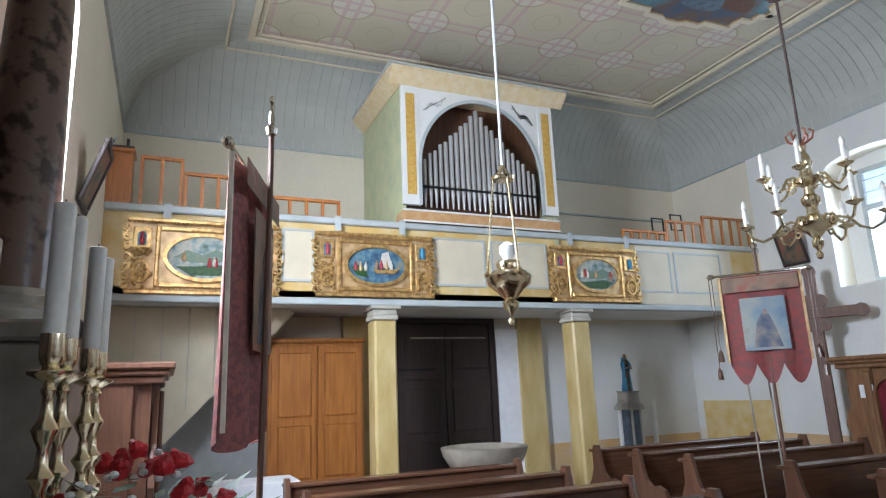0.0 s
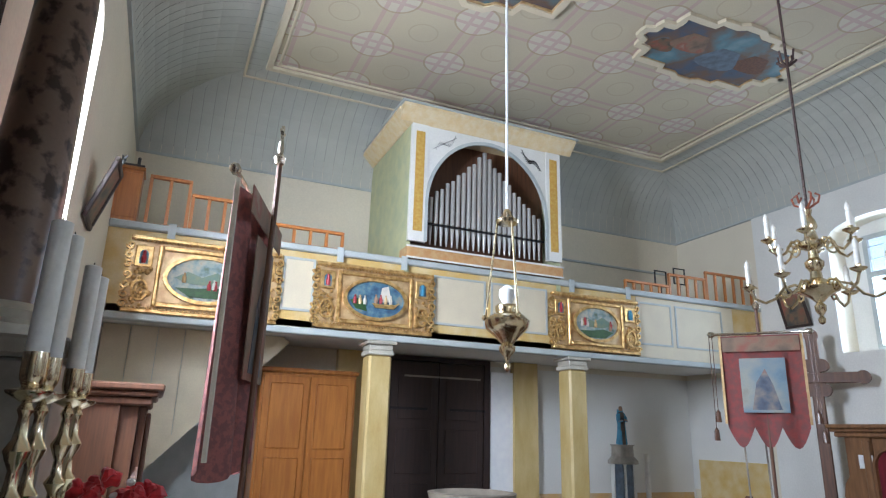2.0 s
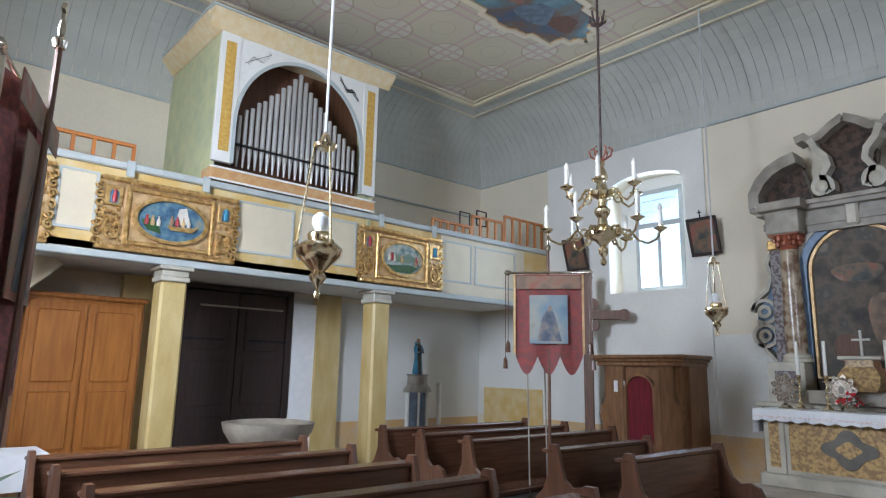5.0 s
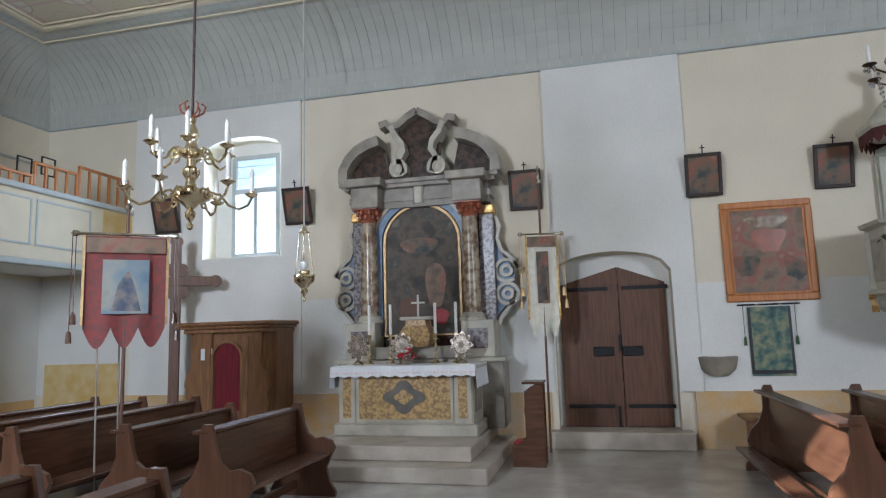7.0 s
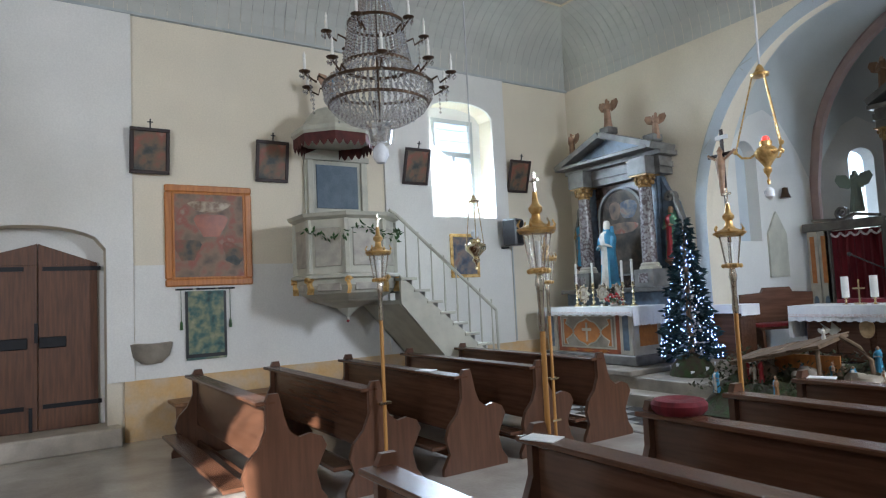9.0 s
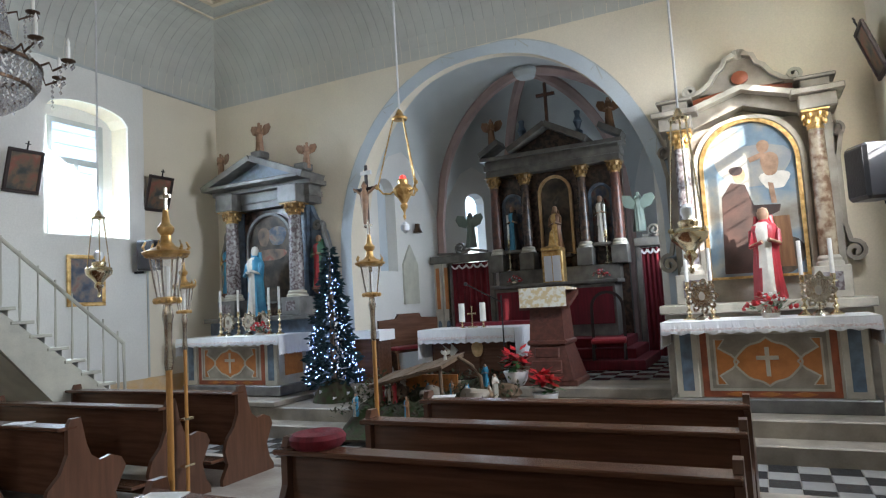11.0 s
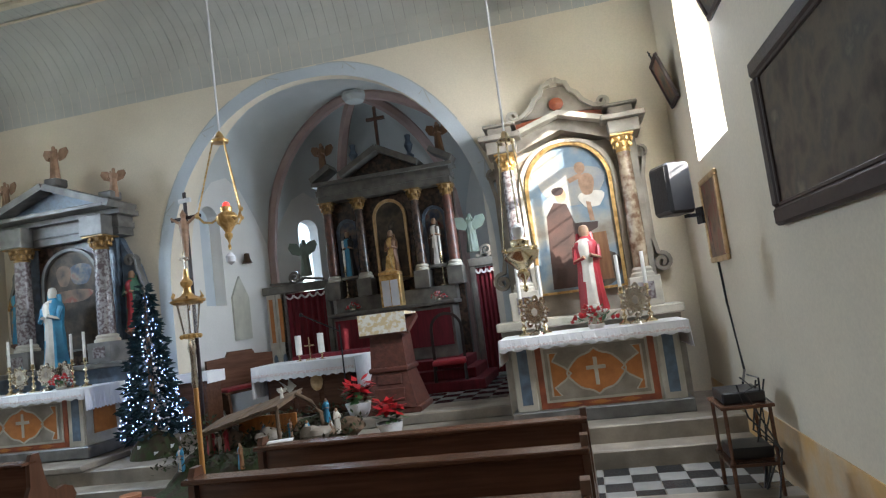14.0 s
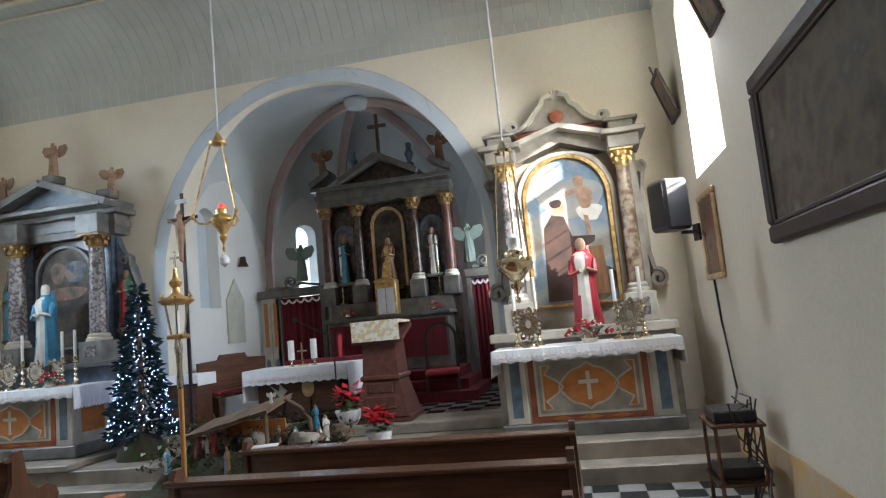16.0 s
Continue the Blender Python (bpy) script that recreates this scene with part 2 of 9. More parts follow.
M_FLESH = mat("painted_carved_wood", (0.40, 0.24, 0.15), 0.5, col2=(0.24, 0.14, 0.08), scale=9)
M_BLUEROBE = mat("sky_blue_paint", (0.05, 0.28, 0.44), 0.45, col2=(0.04, 0.2, 0.33), scale=9)
M_WHITEROBE = mat("ivory_paint", (0.66, 0.62, 0.54), 0.45, scale=9)
M_REDROBE = mat("carmine_paint", (0.40, 0.03, 0.04), 0.45, scale=9)
M_DARKPAINT = painted("dark_old_picture", [(0.014, 0.011, 0.009), (0.045, 0.032, 0.022), (0.10, 0.075, 0.05), (0.05, 0.044, 0.036), (0.17, 0.145, 0.105)], 3.4)
M_BROWNPAINT = painted("brown_red_old_picture", [(0.06, 0.05, 0.045), (0.16, 0.11, 0.075), (0.24, 0.15, 0.10), (0.28, 0.09, 0.06), (0.32, 0.27, 0.2)], 4.0)
M_STATION = painted("small_dark_picture", [(0.02, 0.022, 0.02), (0.05, 0.055, 0.05), (0.15, 0.10, 0.06), (0.24, 0.08, 0.05), (0.22, 0.19, 0.14)], 4.5)
M_SKYPAINT = painted("sky_picture", [(0.07, 0.11, 0.15), (0.15, 0.22, 0.28), (0.30, 0.30, 0.26), (0.20, 0.17, 0.13)], 2.2)
M_SEAPAINT = painted("sea_relief", [(0.03, 0.06, 0.11), (0.05, 0.12, 0.20), (0.12, 0.22, 0.26), (0.35, 0.25, 0.14)], 9.0)
M_LANDPAINT = painted("landscape_relief", [(0.06, 0.10, 0.05), (0.22, 0.30, 0.30), (0.46, 0.44, 0.36), (0.42, 0.3, 0.14)], 9.0)
M_CEILPAINT = painted("ceiling_picture", [(0.10, 0.06, 0.045), (0.06, 0.10, 0.16), (0.15, 0.09, 0.06), (0.10, 0.20, 0.24), (0.24, 0.32, 0.34)], 1.3)
M_MADONNA = painted("dark_blue_red_picture", [(0.03, 0.04, 0.06), (0.08, 0.10, 0.14), (0.25, 0.2, 0.17), (0.25, 0.05, 0.04)], 5.0)


def glass(name, col=(1, 1, 1), rough=0.02, alpha=0.25):
    m = bpy.data.materials.new(name)
    m.use_nodes = True
    b = m.node_tree.nodes["Principled BSDF"]
    b.inputs["Base Color"].default_value = (*col, 1)
    b.inputs["Roughness"].default_value = rough
    b.inputs["Alpha"].default_value = alpha
    b.inputs["Specular IOR Level"].default_value = 1.0
    return m


M_GLASS = glass("clear_pane", (0.9, 0.95, 1.0), 0.03, 0.12)
M_CRYSTAL = glass("cut_crystal", (0.92, 0.93, 0.95), 0.06, 0.7)
M_CRYSTAL.node_tree.nodes["Principled BSDF"].inputs["Metallic"].default_value = 0.8


def glow(name, col, s):
    m = bpy.data.materials.new(name)
    m.use_nodes = True
    b = m.node_tree.nodes["Principled BSDF"]
    b.inputs["Base Color"].default_value = (*col, 1)
    b.inputs["Emission Color"].default_value = (*col, 1)
    b.inputs["Emission Strength"].default_value = s
    return m


M_LED = glow("cold_white_fairy_light", (0.32, 0.48, 1.0), 5.0)
M_REDLIGHT = glow("red_lamp_glass", (0.8, 0.03, 0.02), 0.8)
M_FLAME = glow("candle_flame", (1.0, 0.6, 0.2), 8.0)

# ---- building helpers ----


def mesh_of(bm, material, smooth=False):
    me = bpy.data.meshes.new("mesh")
    bmesh.ops.recalc_face_normals(bm, faces=bm.faces)
    bm.to_mesh(me)
    bm.free()
    for mm in material if isinstance(material, (list, tuple)) else (material,):
        me.materials.append(mm)
    if smooth:
        me.polygons.foreach_set("use_smooth", [True] * len(me.polygons))
        me.set_sharp_from_angle(angle=radians(38))
    return me


def part(name, bm, material, parent=None, label="", smooth=False):
    ob = new(name, mesh_of(bm, material, smooth))
    ob.parent = parent
    return tagged(ob, label) if label else ob


def thing(name, label, category, m=None, group="", kind=""):
    e = new(name)
    e.matrix_world = m or Matrix.Identity(4)
    e.empty_display_size = 0.1
    return tagged(e, label, category, group, kind)


def solid(name, bm, material, label, category, m=None, group="", kind="", smooth=False):
    ob = part(name, bm, material, None, "", smooth)
    if m:
        ob.matrix_world = m
    return tagged(ob, label, category, group, kind)


def box(bm, x0, x1, y0, y1, z0, z1, bevel=0.0, m=None):
    vs = [bm.verts.new((x, y, z)) for x in (x0, x1) for y in (y0, y1) for z in (z0, z1)]
    fs = [bm.faces.new([vs[k] for k in q]) for q in ((0, 1, 3, 2), (4, 6, 7, 5), (0, 4, 5, 1), (2, 3, 7, 6), (0, 2, 6, 4), (1, 5, 7, 3))]
    if m:
        bmesh.ops.transform(bm, matrix=m, verts=vs)
    if bevel:
        es = list({e for f in fs for e in f.edges})
        bmesh.ops.bevel(bm, geom=es, offset=bevel, segments=1, affect="EDGES")
    return bm


def boxes(*specs, bevel=0.0):
    bm = bmesh.new()
    for s in specs:
        box(bm, *s, bevel=bevel)
    return bm


def lathe(bm, prof, seg=16, at=(0, 0, 0), m=None, squash=1.0):
    rings, made = [], []
    for r, z in prof:
        ring = [bm.verts.new((at[0] + r * math.cos(2 * math.pi * k / seg), at[1] + squash * r * math.sin(2 * math.pi * k / seg), at[2] + z)) for k in range(seg)] if r > 1e-5 else [bm.verts.new((at[0], at[1], at[2] + z))]
        rings.append(ring)
        made += ring
    for a, b in zip(rings, rings[1:]):
        if len(a) == 1 and len(b) == 1:
            continue
        for k in range(seg):
            q = [a[k % len(a)], a[(k + 1) % len(a)], b[(k + 1) % len(b)], b[k % len(b)]]
            q = list(dict.fromkeys(q))
            bm.faces.new(q)
    for ring in (rings[0], rings[-1]):
        if len(ring) > 2:
            bm.faces.new(ring)
    if m:
        bmesh.ops.transform(bm, matrix=m, verts=made)
    return bm


def lathed(prof, seg=16, at=(0, 0, 0), m=None, squash=1.0):
    return lathe(bmesh.new(), prof, seg, at, m, squash)


def prism(bm, pts, a, b, axis="y", m=None):
    """A polygon drawn in the two other axes, pushed from a to b along axis."""
    def at(p, w):
        u, v = p
        return {"x": (w, u, v), "y": (u, w, v), "z": (u, v, w)}[axis]
    lo, hi = [bm.verts.new(at(p, a)) for p in pts], [bm.verts.new(at(p, b)) for p in pts]
    n = len(pts)
    bm.faces.new(lo), bm.faces.new(hi)
    for k in range(n):
        bm.faces.new((lo[k], lo[(k + 1) % n], hi[(k + 1) % n], hi[k]))
    if m:
        bmesh.ops.transform(bm, matrix=m, verts=lo + hi)
    return bm


def prisms(*specs):
    bm = bmesh.new()
    for s in specs:
        prism(bm, *s)
    return bm


def band_along(bm, pts, w, a, b, axis="y"):
    """A strip of width w following a curve of points, pushed from a to b (mouldings, scrolls, arches)."""
    P = [Vector(p) for p in pts]
    L, R = [], []
    for k, p in enumerate(P):
        d = (P[min(k + 1, len(P) - 1)] - P[max(k - 1, 0)]).normalized()
        nrm = Vector((-d.y, d.x)) * w / 2
        L.append(p + nrm), R.append(p - nrm)
    def at(p, v):
        return {"x": (v, p.x, p.y), "y": (p.x, v, p.y), "z": (p.x, p.y, v)}[axis]
    closed = (P[0] - P[-1]).length < 1e-4
    if closed:
        d = (P[1] - P[-2]).normalized()
        nrm = Vector((-d.y, d.x)) * w / 2
        L[0], R[0] = P[0] + nrm, P[0] - nrm
        L, R = L[:-1], R[:-1]
    rows = [[bm.verts.new(at(p, v)) for p, v in ((l, a), (l, b), (r, b), (r, a))] for l, r in zip(L, R)]
    for k in range(len(rows) if closed else len(rows) - 1):
        p, q = rows[k], rows[(k + 1) % len(rows)]
        for j in range(4):
            bm.faces.new((p[j], p[(j + 1) % 4], q[(j + 1) % 4], q[j]))
    if not closed:
        bm.faces.new(rows[0]), bm.faces.new(rows[-1])
    return bm


def tube(bm, pts, r, seg=8, r_end=None):
    P = [Vector(p) for p in pts]
    rings = []
    up = Vector((0, 0, 1))
    for k, p in enumerate(P):
        d = (P[min(k + 1, len(P) - 1)] - P[max(k - 1, 0)]).normalized()
        s = d.cross(up if abs(d.z) < 0.95 else Vector((1, 0, 0))).normalized()
        t = s.cross(d)
        rr = r if r_end is None else r + (r_end - r) * k / (len(P) - 1)
        rings.append([bm.verts.new(p + rr * (math.cos(2 * math.pi * j / seg) * s + math.sin(2 * math.pi * j / seg) * t)) for j in range(seg)])
    for a, b in zip(rings, rings[1:]):
        for j in range(seg):
            bm.faces.new((a[j], a[(j + 1) % seg], b[(j + 1) % seg], b[j]))
    bm.faces.new(rings[0]), bm.faces.new(rings[-1])
    return bm


def tubes(*paths, r=0.01, seg=8):
    bm = bmesh.new()
    for p in paths:
        tube(bm, p, r, seg)
    return bm


def ball(bm, at, r, seg=10, sz=1.0):
    n = max(4, seg // 2)
    return lathe(bm, [(r * math.sin(math.pi * k / n), -r * sz * math.cos(math.pi * k / n)) for k in range(n + 1)], seg, at)


def arc(cx, cz, r, a0, a1, n=12, rz=None):
    return [(cx + r * math.cos(radians(a0 + (a1 - a0) * k / n)), cz + (rz or r) * math.sin(radians(a0 + (a1 - a0) * k / n))) for k in range(n + 1)]


def spiral(cx, cz, r0, r1, a0, turns, n=28):
    return [(cx + (r0 + (r1 - r0) * k / n) * math.cos(radians(a0) + turns * 2 * math.pi * k / n), cz + (r0 + (r1 - r0) * k / n) * math.sin(radians(a0) + turns * 2 * math.pi * k / n)) for k in range(n + 1)]


def lumpy(bm, amount, freq, seed=0.0):
    for v in bm.verts:
        v.co += amount * noise.noise_vector(v.co * freq + Vector((seed, seed * 2, 0)))
    return bm


# ---- the shell ----
XL, XR, YC, YB = -0.7, 10.0, -9.25, 10.3
ZW, ZC = 5.75, 7.0


def wall_mesh(fmap, u0, u1, z0, z1, v0, v1, openings=()):
    """A wall in u (along), v (through) and z, with openings (ua, ub, za, spring, rise) that go right through it."""
    bm = bmesh.new()

    def slab(ua, ub, zlo_a, zlo_b, zhi_a, zhi_b):
        c = [fmap(u, v, z) for u, zl, zh in ((ua, zlo_a, zhi_a), (ub, zlo_b, zhi_b)) for v in (v0, v1) for z in (zl, zh)]
        vs = [bm.verts.new(p) for p in c]
        for q in ((0, 1, 3, 2), (4, 6, 7, 5), (0, 4, 5, 1), (2, 3, 7, 6), (0, 2, 6, 4), (1, 5, 7, 3)):
            bm.faces.new([vs[k] for k in q])

    at = u0
    for ua, ub, za, zs, rise in sorted(openings):
        if ua > at:
            slab(at, ua, z0, z0, z1, z1)
        if za > z0:
            slab(ua, ub, z0, z0, za, za)
        n = 14 if rise else 1
        top = lambda w: zs + rise * math.sqrt(max(0.0, 1 - (2 * w - 1) ** 2)) if rise else zs
        for k in range(n):
            a, b = k / n, (k + 1) / n
            slab(ua + (ub - ua) * a, ua + (ub - ua) * b, top(a), top(b), z1, z1)
        at = ub
    if at < u1:
        slab(at, u1, z0, z0, z1, z1)
    return bm


EAST = lambda u, v, z: (XR + v, u, z)
WEST = lambda u, v, z: (XL - v, u, z)
NORTH = lambda u, v, z: (u, YB + v, z)
SOUTH = lambda u, v, z: (u, YC - v, z)

W1, W2, DOOR = (5.37, 6.88, 3.08, 4.96, 0.24), (-7.26, -5.86, 3.08, 4.96, 0.24), (-0.80, 0.90, 0.0, 2.52, 0.30)
W3, W4 = (-7.85, -6.45, 3.08, 5.0, 0.2), (3.9, 5.42, 2.7, 4.75, 0.2)
solid("wall_east", wall_mesh(EAST, YC, YB, 0, ZW + 0.4, 0, 0.55, (W1, W2, DOOR)), M_CREAM, "cream plaster side wall with deep window recesses", "wall", kind="structure")
solid("wall_west", wall_mesh(WEST, YC, YB, 0, ZW + 0.4, 0, 0.55, (W3, W4)), M_CREAM, "cream plaster side wall with sunny windows", "wall", kind="structure")
solid("wall_north", wall_mesh(NORTH, XL, XR, 0, ZW + 0.4, 0, 0.4), M_CREAM, "cream plaster wall behind the organ gallery", "wall", kind="structure")

# whiter bays, slightly proud of the cream fields
for nm, ua, ub, op in (("wall_bay_window_1", 5.02, 8.3, (W1,)), ("wall_bay_door", -1.12, 0.92, (DOOR,)), ("wall_bay_window_2", -7.56, -4.95, (W2,))):
    solid(nm, wall_mesh(EAST, ua, ub, 0.78, ZW, -0.05, -0.001, op), M_WHITE, "whitewashed wall bay, slightly proud", "wall", kind="structure")
solid("wall_bay_gallery", wall_mesh(EAST, 8.4, YB - 0.01, 0.78, 2.85, -0.02, -0.001), M_WHITE, "whitewashed wall under the gallery", "wall", kind="structure")
solid("wall_bay_pulpit", wall_mesh(EAST, -4.94, -1.13, 0.78, 2.3, -0.008, -0.001), M_WHITE, "whitewashed lower wall field by the pulpit", "wall", kind="structure")
solid("wall_bay_altar", wall_mesh(EAST, 0.93, 5.01, 0.78, 2.3, -0.008, -0.001), M_WHITE, "whitewashed lower wall field by the altar", "wall", kind="structure")
solid("wall_bay_north", wall_mesh(NORTH, 5.4, XR, 0.0, 2.85, -0.012, -0.001), M_WHITE, "whitewashed wall under the gallery", "wall", kind="structure")
# ochre dado
for ua, ub in ((1.0, 8.4), (-9.19, -1.0)):
    solid("dado_east", wall_mesh(EAST, ua, ub, 0, 0.78, -0.055, -0.001), M_BAND, "ochre marbled painted dado with worn patches", "dado", kind="structure")
solid("dado_west", wall_mesh(WEST, YC + 0.01, YB - 0.01, 0, 0.52, -0.012, -0.001), M_BAND, "ochre marbled painted dado", "dado", kind="structure")
solid("dado_north", wall_mesh(NORTH, 5.5, XR - 0.06, 0, 0.72, -0.03, -0.013), M_BAND, "ochre marbled painted dado", "dado", kind="structure")
# moulding at the foot of the cove
solid("cornice_trim", boxes((XR - 0.065, XR - 0.001, YC, YB, ZW - 0.012, ZW + 0.025), (XL + 0.001, XL + 0.04, YC, YB, ZW - 0.012, ZW + 0.025), (XL + 0.05, XR - 0.07, YB - 0.03, YB - 0.001, ZW - 0.012, ZW + 0.025)), M_GREY, "thin grey moulding under the boarded cove", "trim", kind="structure")

# chancel wall with its round arch
AX, AR, ASP, AZ = 4.39, 2.56, 2.7, 5.56


def arch_z(u):
    w = (u - AX) / AR
    return ASP + (AZ - ASP) * max(0.0, 1 - abs(w) ** 2.15) ** (1 / 1.9)


bm = bmesh.new()
N = 36
for v0, v1 in ((0, 0.6),):
    box(bm, XL, AX - AR, YC - 0.6, YC, 0, ZW + 0.4)
    box(bm, AX + AR, XR, YC - 0.6, YC, 0, ZW + 0.4)
    for k in range(N):
        a, b = AX - AR * math.cos(math.pi * k / N), AX - AR * math.cos(math.pi * (k + 1) / N)
        prism(bm, [(a, arch_z(a)), (b, arch_z(b)), (b, ZW + 0.4), (a, ZW + 0.4)], YC - 0.16, YC)
        prism(bm, [(a, arch_z(a) + 0.3), (b, arch_z(b) + 0.3), (b, ZW + 0.4), (a, ZW + 0.4)], YC - 0.6, YC - 0.16)
solid("wall_south", bm, M_CREAM, "cream plaster wall with the round chancel arch", "wall", kind="structure")
# painted pale border that follows the arch
bm = bmesh.new()
pts = [(AX - AR * math.cos(math.pi * k / 40), arch_z(AX - AR * math.cos(math.pi * k / 40))) for k in range(41)]
pts = [(AX - AR, 0.36)] + [(AX - AR, 0.36 + (ASP - 0.36) * k / 6) for k in range(1, 6)] + pts + [(AX + AR, 0.36 + (ASP - 0.36) * k / 6) for k in range(5, -1, -1)]
off = []
for k, p in enumerate(pts):
    d = (Vector(pts[min(k + 1, len(pts) - 1)]) - Vector(pts[max(k - 1, 0)])).normalized()
    off.append((p[0] - d.y * 0.21, min(p[1] + d.x * 0.21, ZW - 0.02)))
for k in range(len(pts) - 1):
    prism(bm, [pts[k], pts[k + 1], off[k + 1], off[k]], YC + 0.001, YC + 0.006)
solid("arch_border", bm, M_BLUEPAINT, "pale blue-grey painted border round the chancel arch", "trim", kind="structure")
bm = bmesh.new()
dash = off[8:-8]
for k in range(0, len(dash) - 1):
    if k % 6 != 5:
        band_along(bm, [dash[k], dash[k + 1]], 0.018, YC + 0.0065, YC + 0.009)
inn = [((a[0] + b[0]) / 2, (a[1] + b[1]) / 2) for a, b in zip(pts, off)][8:-8]
for k in range(2, len(inn) - 3, 6):
    band_along(bm, [inn[k], off[8 + k + 1], inn[k + 1]], 0.018, YC + 0.0065, YC + 0.009)
solid("arch_border_lines", bm, M_GREY, "grey zigzag lines painted on the arch border", "trim", kind="structure")

# boarded coves and flat ceiling
CX0, CX1, CY0, CY1 = 0.95, 8.63, -7.93, 9.13


def cove(fmap, u0, u1, k0, k1, depth, w=0.17, gap=0.006):
    bm = bmesh.new()
    S = 10
    curve = [(depth * (1 - math.cos(math.pi / 2 * s / S)), ZW + (ZC - ZW) * math.sin(math.pi / 2 * s / S)) for s in range(S + 1)]
    n = int((u1 - u0) / w) + 1
    for p in range(n + 1):
        for lift, ua, ub in ((0.0, u0 + p * w + gap / 2, u0 + (p + 1) * w - gap / 2), (-0.012, u0 + (p + 1) * w - gap / 2, u0 + (p + 1) * w + gap / 2)):
            for (va, za), (vb, zb) in zip(curve, curve[1:]):
                q = []
                for v, z in ((va, za), (vb, zb)):
                    lo, hi = u0 + v * k0, u1 - v * k1
                    q.append((min(max(ua, lo), hi), min(max(ub, lo), hi), v + lift, z - lift))
                if q[0][1] - q[0][0] < 1e-4 and q[1][1] - q[1][0] < 1e-4:
                    continue
                vs = [fmap(q[0][0], -q[0][2], q[0][3]), fmap(q[0][1], -q[0][2], q[0][3]), fmap(q[1][1], -q[1][2], q[1][3]), fmap(q[1][0], -q[1][2], q[1][3])]
                out = []
                for c in vs:
                    if not out or (Vector(c) - Vector(out[-1])).length > 1e-5:
                        out.append(c)
                if (Vector(out[0]) - Vector(out[-1])).length < 1e-5:
                    out.pop()
                if len(out) > 2:
                    f = bm.faces.new([bm.verts.new(c) for c in out])
                    f.material_index = 1 if lift else 0
    return bm


dE, dW, dN, dS = XR - CX1, CX0 - XL, YB - CY1, CY0 - YC
for nm, fm, a, b, k0, k1, d in (("ceiling_cove_east", EAST, YC, YB, dS / dE, dN / dE, dE), ("ceiling_cove_west", WEST, YC, YB, dS / dW, dN / dW, dW), ("ceiling_cove_north", NORTH, XL, XR, dW / dN, dE / dN, dN), ("ceiling_cove_south", SOUTH, XL, XR, dW / dS, dE / dS, dS)):
    solid(nm, cove(fm, a, b, k0, k1, d), (M_BOARD, M_GROOVE), "pale grey-white boarded curved cove of the ceiling", "ceiling", kind="structure")
solid("ceiling", boxes((CX0 - 0.02, CX1 + 0.02, CY0 - 0.02, CY1 + 0.02, ZC, ZC + 0.1)), M_CEIL, "cream ceiling stencilled with circles and rose straps", "ceiling", kind="structure")
solid("roof_slab", boxes((XL - 0.6, XR + 0.6, YC - 0.6, YB + 0.5, ZC + 0.12, ZC + 0.3)), M_GROOVE, "dark closed roof above the ceiling", "roof", kind="structure")
solid("roof_side", boxes((XL - 0.6, XL - 0.5, YC - 0.6, YB + 0.5, ZW + 0.3, ZC + 0.12), (XR + 0.5, XR + 0.6, YC - 0.6, YB + 0.5, ZW + 0.3, ZC + 0.12), (XL - 0.5, XR + 0.5, YB + 0.4, YB + 0.5, ZW + 0.3, ZC + 0.12), (XL - 0.5, XR + 0.5, YC - 0.6, YC - 0.5, ZW + 0.3, ZC + 0.12)), M_GROOVE, "dark roof side above the walls", "roof", kind="structure")
bm = bmesh.new()
for ins, w, dp in ((0.0, 0.10, 0.05), (0.16, 0.035, 0.03), (-0.30, 0.04, 0.03)):
    x0, x1, y0, y1 = CX0 + ins, CX1 - ins, CY0 + ins, CY1 - ins
    zt = ZC - (0.001 if ins >= 0 else 0.055)
    for b_ in ((x0, x1, y0, y0 + w), (x0, x1, y1 - w, y1), (x0, x0 + w, y0 + w, y1 - w), (x1 - w, x1, y0 + w, y1 - w)):
        box(bm, *b_, zt - dp, zt, 0.008)
solid("ceiling_frame_trim", bm, M_PALEPANEL, "pale moulded frame round the flat ceiling", "trim", kind="structure")


